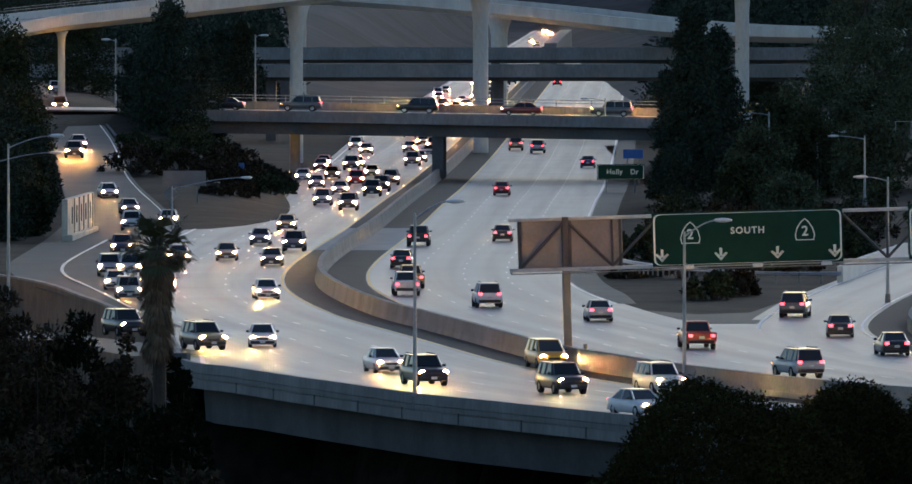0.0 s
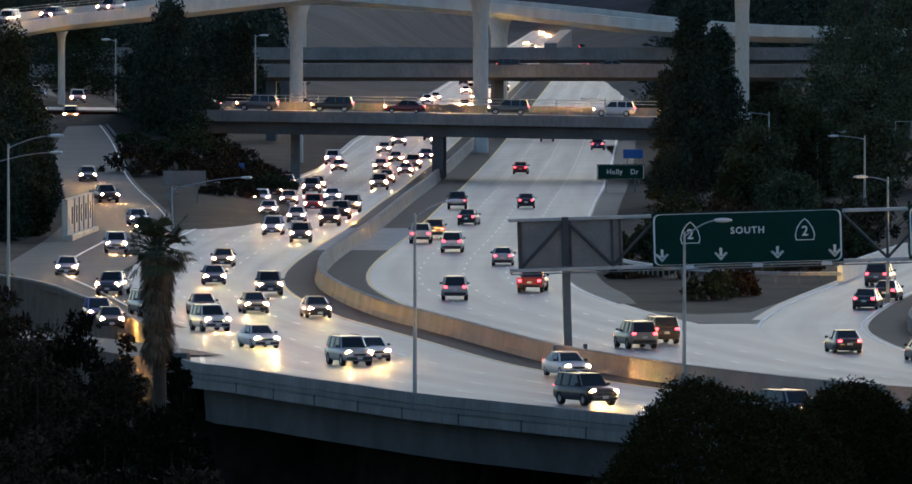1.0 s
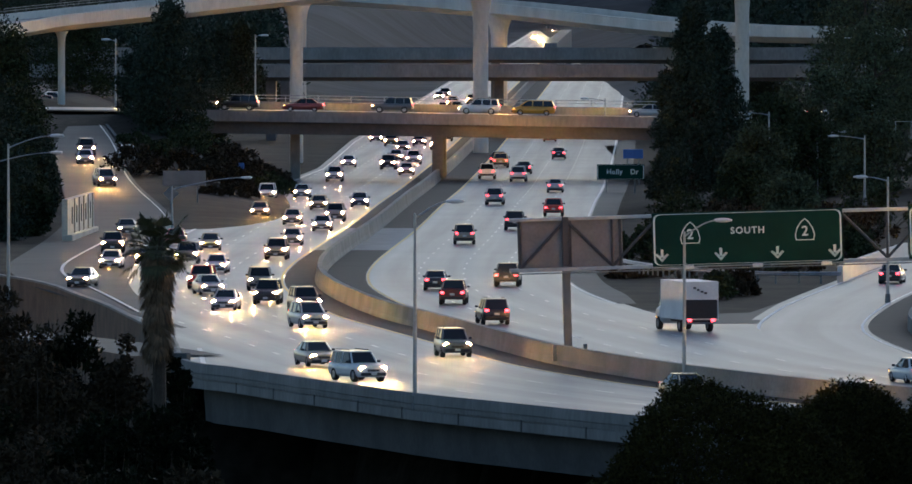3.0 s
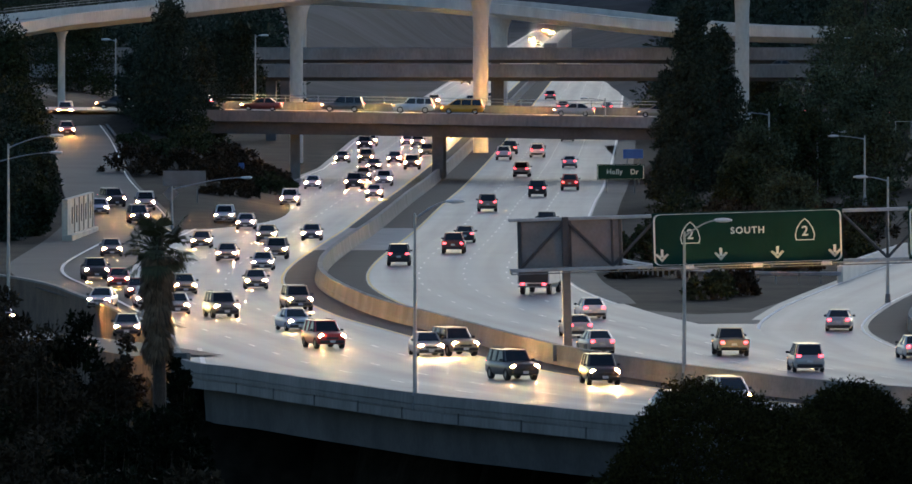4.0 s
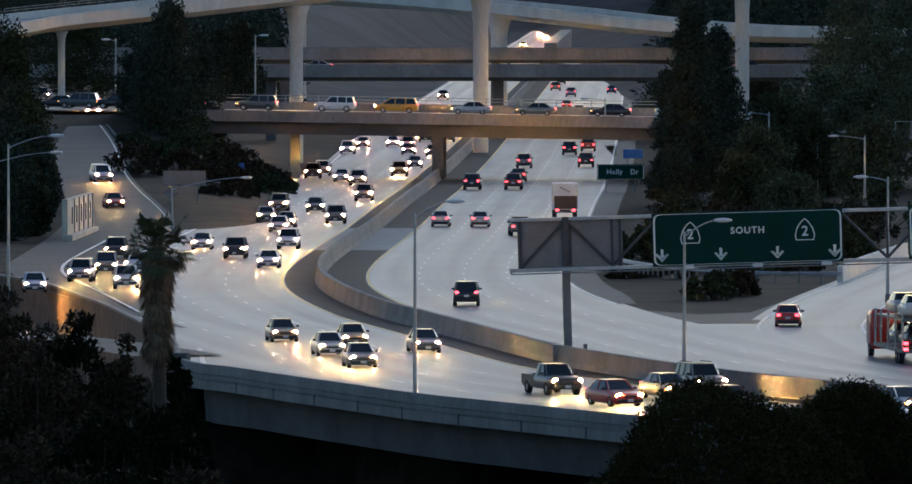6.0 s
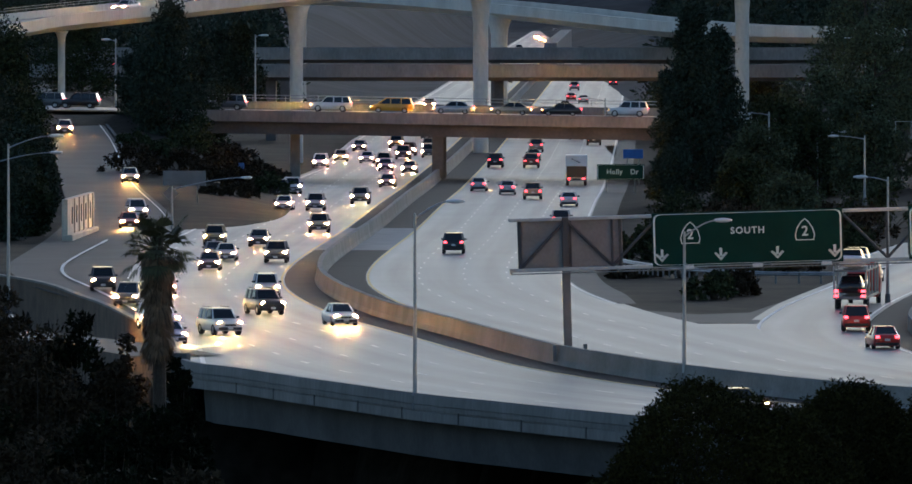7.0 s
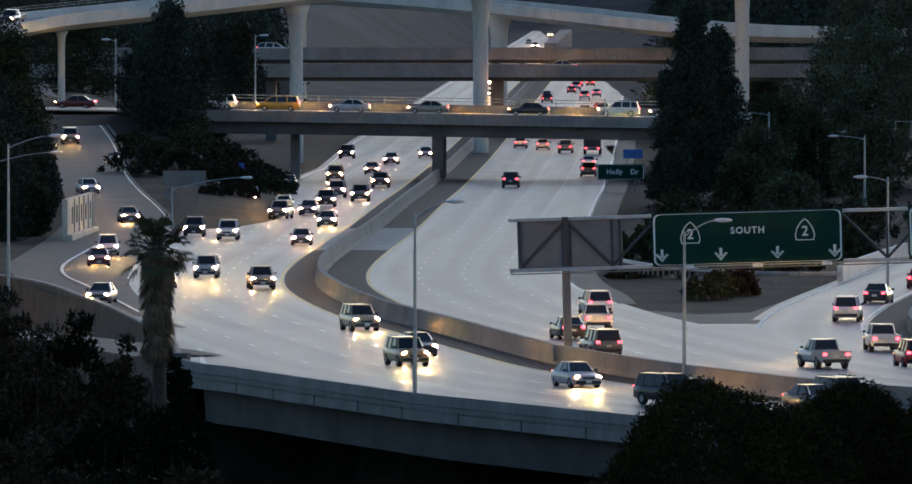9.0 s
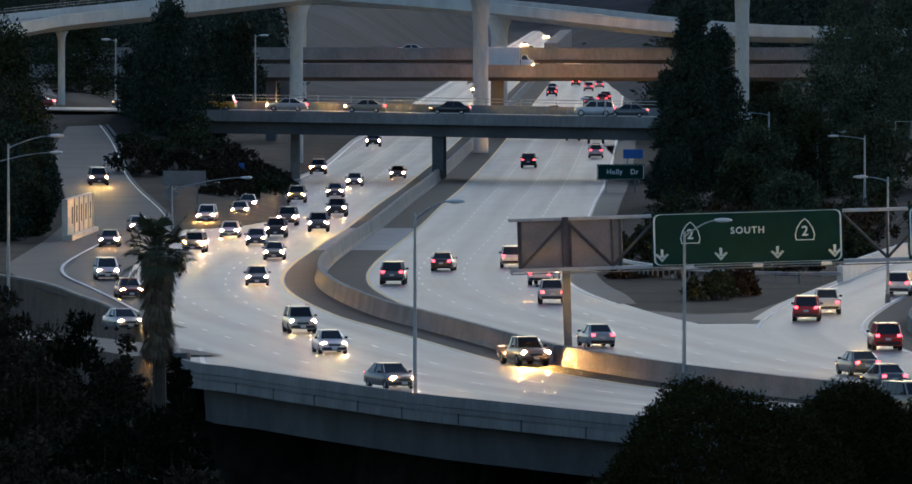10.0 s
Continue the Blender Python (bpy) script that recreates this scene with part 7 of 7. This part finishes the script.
    drive("sedan", "silver", MEDIAN, 1, [(0.0, -75.7, 5.4), (3.8, 528.8, 5.4), (4.0, 561.2, 5.0), (4.5, 641.0, 5.0), (5.0, 723.2, 5.8), (5.5, 807.4, 5.7), (5.7, 840.5, 5.6), (6.8, 1016.2, 5.8), (7.0, 1044.1, 5.9), (7.5, 1107.9, 5.9), (8.0, 1179.5, 5.9), (8.5, 1248.6, 6.2), (9.0, 1313.8, 6.5), (10.0, 1446.4, 6.5)])
    drive("van", "silver", MEDIAN, 1, [(0.0, 79.9, 11.5), (3.8, 506.8, 11.5), (4.0, 529.0, 12.2), (4.5, 585.6, 13.2), (5.0, 641.3, 14.5), (5.2, 662.2, 14.9), (5.5, 699.7, 16.2), (5.7, 726.4, 16.9), (10.0, 1242.0, 16.9)])
    drive("sedan", "white", MEDIAN, 1, [(0.0, 162.2, 13.8), (4.2, 649.4, 13.8), (4.5, 683.9, 15.5), (4.8, 718.8, 16.5), (6.8, 949.8, 16.5), (7.0, 971.5, 16.6), (7.5, 1024.5, 16.6), (8.0, 1076.7, 16.5), (8.5, 1127.5, 16.5), (9.0, 1176.5, 16.5), (9.5, 1225.3, 16.6), (10.0, 1269.2, 16.8)])
    drive("sedan", "silver", MEDIAN, 1, [(0.0, 3.4, 7.8), (4.3, 634.9, 7.8), (4.5, 663.8, 8.2), (5.0, 738.3, 9.3), (5.5, 814.9, 9.4), (5.7, 844.9, 9.3), (6.8, 999.8, 9.4), (7.0, 1027.0, 9.3), (7.5, 1095.8, 9.2), (8.0, 1169.4, 9.2), (8.5, 1239.8, 9.4), (9.0, 1299.9, 9.6), (10.0, 1429.9, 9.6)])
    drive("truck", "white", MEDIAN, 1, [(0.0, 154.0, 17.2), (2.0, 468.0, 17.2), (2.5, 546.5, 17.3), (2.7, 578.5, 17.4), (3.8, 662.0, 14.6), (4.2, 704.6, 16.3), (5.5, 846.8, 17.1), (7.0, 1074.2, 16.0), (7.5, 1126.4, 16.1), (8.0, 1180.0, 16.1), (8.5, 1228.3, 16.2), (9.0, 1269.2, 16.3), (10.0, 1351.0, 16.3)])
    drive("suv", "black", MEDIAN, 1, [(0.0, -177.6, 7.2), (5.5, 586.1, 7.2), (6.8, 767.4, 9.4), (7.0, 795.0, 9.4), (7.5, 865.2, 9.1), (8.0, 934.7, 9.0), (8.5, 1000.9, 9.0), (9.0, 1061.2, 9.0), (9.5, 1118.1, 9.1), (10.0, 1175.6, 9.3)])
    drive("pickup", "white", MEDIAN, 1, [(0.0, -285.3, 14.9), (8.0, 514.7, 14.9), (8.5, 554.3, 11.7), (9.0, 603.4, 10.9), (9.1, 613.9, 11.2), (10.0, 705.6, 16.9)])
    drive("suv", "white", MEDIAN, 1, [(0.0, -445.5, 16.8), (8.2, 537.3, 16.8), (8.5, 573.3, 15.5), (9.0, 633.2, 15.0), (10.0, 753.0, 15.0)])
    drive("sedan", "black", MEDIAN, 1, [(0.0, -654.9, 8.2), (8.4, 503.5, 8.2), (8.5, 516.8, 8.0), (9.0, 586.9, 6.7), (9.2, 616.6, 6.9), (9.5, 663.2, 8.0), (10.0, 744.1, 9.6)])
    drive("suv", "grey", MEDIAN, 1, [(0.0, -717.8, 5.3), (8.6, 500.1, 5.3), (9.0, 554.9, 4.4), (9.5, 628.7, 3.9), (10.0, 707.2, 5.5)])
    drive("pickup", "silver", MEDIAN, 1, [(0.0, -553.7, 14.6), (8.9, 522.4, 14.6), (9.0, 534.5, 14.6), (9.5, 595.9, 13.5), (9.8, 634.7, 14.0), (10.0, 659.8, 14.5)])
    drive("sedan", "silver", MEDIAN, 1, [(0.0, -674.7, 8.1), (9.4, 497.9, 8.1), (9.5, 508.8, 7.8), (10.0, 572.7, 6.6)])
    drive("sedan", "grey", MEDIAN, 1, [(0.0, -777.4, 13.8), (10.0, 522.6, 13.8)])
    drive("sedan", "silver", MEDIAN, -1, [(0.0, 2900, -5.0), (10.0, 1750, -5.0)])
    drive("suv", "grey", MEDIAN, -1, [(0.0, 3065, -8.6), (10.0, 1915, -8.6)])
    drive("sedan", "white", MEDIAN, -1, [(0.0, 3230, -12.2), (10.0, 2080, -12.2)])
    drive("van", "silver", MEDIAN, -1, [(0.0, 3395, -5.0), (10.0, 2245, -5.0)])
    drive("sedan", "silver", MEDIAN, -1, [(0.0, 3560, -8.6), (10.0, 2410, -8.6)])
    drive("suv", "grey", MEDIAN, -1, [(0.0, 3725, -12.2), (10.0, 2575, -12.2)])
    drive("sedan", "white", MEDIAN, -1, [(0.0, 3890, -5.0), (10.0, 2740, -5.0)])
    drive("van", "silver", MEDIAN, -1, [(0.0, 4055, -8.6), (10.0, 2905, -8.6)])
    drive("sedan", "silver", MEDIAN, -1, [(0.0, 4220, -12.2), (10.0, 3070, -12.2)])
    drive("suv", "grey", MEDIAN, -1, [(0.0, 4385, -5.0), (10.0, 3235, -5.0)])
    drive("sedan", "white", MEDIAN, -1, [(0.0, 4550, -8.6), (10.0, 3400, -8.6)])
    drive("sedan", "black", MEDIAN, 1, [(0.0, 2050, 5.5), (10.0, 3250, 5.5)])
    drive("suv", "silver", MEDIAN, 1, [(0.0, 2310, 9.2), (10.0, 3510, 9.2)])
    drive("sedan", "red", MEDIAN, 1, [(0.0, 2570, 12.8), (10.0, 3770, 12.8)])
    drive("suv", "black", MEDIAN, 1, [(0.0, 2830, 5.5), (10.0, 4030, 5.5)])
    drive("sedan", "silver", MEDIAN, 1, [(0.0, 3090, 9.2), (10.0, 4290, 9.2)])
    drive("suv", "red", MEDIAN, 1, [(0.0, 3350, 12.8), (10.0, 4550, 12.8)])
    drive("sedan", "black", MEDIAN, 1, [(0.0, 3610, 5.5), (10.0, 4810, 5.5)])
    drive("sedan", "black", CROSS, -1, [(0.0, 133.0, -14.0), (1.0, 130.2, -14.0), (2.0, 127.0, -14.0), (4.0, 120.0, -14.0), (10.0, 99.2, -14.0)])
    drive("suv", "grey", CROSS, -1, [(0.0, 142.2, -14.0), (1.0, 137.0, -14.0), (2.5, 130.2, -14.0), (4.0, 123.5, -14.0), (10.0, 99.2, -14.0)])
    drive("suv", "black", CROSS, -1, [(0.0, 156.0, -14.0), (0.5, 149.5, -14.0), (1.0, 146.0, -14.0), (1.5, 144.8, -14.0), (2.0, 140.0, -14.0), (2.5, 137.5, -14.0), (4.0, 129.0, -14.0), (10.0, 102.0, -14.0)])
    drive("sedan", "maroon", CROSS, -1, [(0.0, 168.0, -14.0), (1.0, 154.5, -14.0), (1.5, 152.5, -14.0), (2.0, 148.8, -14.0), (2.5, 145.0, -14.0), (4.0, 137.5, -14.0), (4.5, 132.2, -14.0), (5.5, 130.2, -14.0), (7.0, 124.8, -14.0), (10.0, 110.2, -14.0)])
    drive("suv", "grey", CROSS, -1, [(0.0, 178.2, -14.0), (0.5, 172.2, -14.0), (1.0, 166.5, -14.0), (1.5, 160.5, -14.0), (2.0, 159.5, -14.0), (2.5, 156.0, -14.0), (4.0, 147.2, -14.0), (4.5, 143.5, -14.0), (5.0, 139.5, -14.0), (5.5, 138.8, -14.0), (7.0, 133.2, -14.0), (7.5, 131.8, -14.0), (8.5, 127.8, -14.0), (10.0, 122.0, -14.0)])
    drive("suv", "white", CROSS, -1, [(0.0, 186.8, -14.0), (1.0, 178.5, -14.0), (1.5, 171.8, -14.0), (2.0, 168.2, -14.0), (2.5, 167.0, -14.0), (4.0, 155.5, -14.0), (4.5, 152.5, -14.0), (5.0, 149.0, -14.0), (5.5, 146.5, -14.0), (7.0, 145.8, -14.0), (7.5, 141.5, -14.0), (8.0, 138.5, -14.0), (8.5, 134.8, -14.0), (9.0, 132.0, -14.0), (10.0, 125.5, -14.0)])
    drive("van", "yellow", CROSS, -1, [(0.0, 194.8, -14.0), (1.9, 177.8, -14.0), (2.5, 174.0, -14.0), (3.8, 162.0, -14.0), (4.5, 159.2, -14.0), (5.0, 157.0, -14.0), (5.5, 153.8, -14.0), (7.0, 153.0, -14.0), (7.5, 151.2, -14.0), (8.0, 146.2, -14.0), (8.5, 142.8, -14.0), (9.0, 139.5, -14.0), (9.5, 137.0, -14.0), (10.0, 131.8, -14.0)])
    drive("sedan", "silver", CROSS, -1, [(0.0, 204.5, -14.0), (2.5, 186.8, -14.0), (3.8, 175.5, -14.0), (4.5, 170.0, -14.0), (5.0, 166.8, -14.0), (5.5, 163.2, -14.0), (7.0, 160.2, -14.0), (7.5, 159.2, -14.0), (8.0, 157.8, -14.0), (8.5, 152.5, -14.0), (9.0, 148.0, -14.0), (10.0, 140.5, -14.0)])
    drive("sedan", "tan", CROSS, -1, [(0.0, 212.0, -14.0), (2.5, 196.8, -14.0), (4.5, 179.0, -14.0), (5.0, 174.5, -14.0), (5.5, 171.0, -14.0), (7.0, 166.8, -14.0), (7.5, 166.0, -14.0), (8.0, 165.2, -14.0), (9.0, 157.2, -14.0), (10.0, 149.8, -14.0)])
    drive("sedan", "black", CROSS, -1, [(0.0, 221.0, -14.0), (4.5, 186.8, -14.0), (5.5, 180.8, -14.0), (7.0, 172.5, -14.0), (7.5, 172.2, -14.0), (9.0, 168.8, -14.0), (9.5, 163.2, -14.0), (10.0, 159.8, -14.0)])
    drive("suv", "white", CROSS, -1, [(0.0, 224.5, -14.0), (5.5, 188.0, -14.0), (7.0, 180.0, -14.0), (7.5, 179.2, -14.0), (9.0, 179.0, -14.0), (9.5, 177.0, -14.0), (10.0, 176.2, -14.0)])
    drive("sedan", "grey", CROSS, -1, [(0.0, 231.0, -14.0), (7.5, 187.2, -14.0), (9.0, 184.8, -14.0), (10.0, 180.0, -14.0)])
    drive("suv", "white", FLY_ROAD, -1, [(0.0, 137.5, -5.2), (10.0, -562.5, -5.2)])
    drive("sedan", "navy", FLY_ROAD, -1, [(0.0, 151.5, -5.2), (10.0, -548.5, -5.2)])
    drive("suv", "silver", FLY_ROAD, -1, [(0.0, 168.0, -5.2), (10.0, -532.0, -5.2)])
    drive("sedan", "white", FLY_ROAD, -1, [(0.0, 592.5, -5.2), (10.0, -107.5, -5.2)])
    drive("sedan", "silver", FLY_ROAD, -1, [(0.0, 612.0, -5.2), (10.0, -88.0, -5.2)])
    drive("pickup", "black", FLY_ROAD, -1, [(0.0, 699.0, -5.2), (10.0, -1.0, -5.2)])
    drive("suv", "black", FAR_ROAD, 1, [(0.0, 68.0, -4.5), (10.0, 968.0, -4.5)])
    drive("suv", "white", FAR_ROAD, 1, [(0.0, -51.5, -4.5), (10.0, 848.5, -4.5)])
    drive("sedan", "white", FAR_ROAD, 1, [(0.0, -272.0, -4.5), (10.0, 628.0, -4.5)])
    drive("sedan", "black", FAR_ROAD, 1, [(0.0, -348.5, -4.5), (10.0, 551.5, -4.5)])
    drive("suv", "black", FAR_ROAD, 1, [(0.0, -526.0, -4.5), (10.0, 374.0, -4.5)])
    drive("truck", "white", FAR_ROAD, 1, [(0.0, -743.0, -4.5), (10.0, 157.0, -4.5)])
    drive("sedan", "grey", FAR_ROAD, -1, [(0.0, 261.5, -10.5), (10.0, -638.5, -10.5)])
    drive("suv", "white", FAR_ROAD, -1, [(0.0, 347.5, -10.5), (10.0, -552.5, -10.5)])
    drive("sedan", "grey", FAR_ROAD, -1, [(0.0, 555.5, -10.5), (10.0, -344.5, -10.5)])
    drive("sedan", "silver", FAR_ROAD, -1, [(0.0, 670.0, -10.5), (10.0, -230.0, -10.5)])
    drive("sedan", "black", FAR_ROAD, -1, [(0.0, 843.0, -10.5), (10.0, -57.0, -10.5)])
    drive("sedan", "silver", FAR_ROAD, -1, [(0.0, 974.5, -10.5), (10.0, 74.5, -10.5)])
    drive("sedan", "black", FAR_ROAD_BEHIND, 1, [(0.0, -91.0, -5.0), (10.0, 809.0, -5.0)])
    drive("sedan", "grey", FAR_ROAD_BEHIND, 1, [(0.0, -322.0, -5.0), (10.0, 578.0, -5.0)])
    drive("van", "white", FAR_ROAD_BEHIND, 1, [(0.0, -688.0, -5.0), (10.0, 212.0, -5.0)])
    drive("sedan", "white", FAR_ROAD_BEHIND, 1, [(0.0, -756.5, -5.0), (10.0, 143.5, -5.0)])


motions()
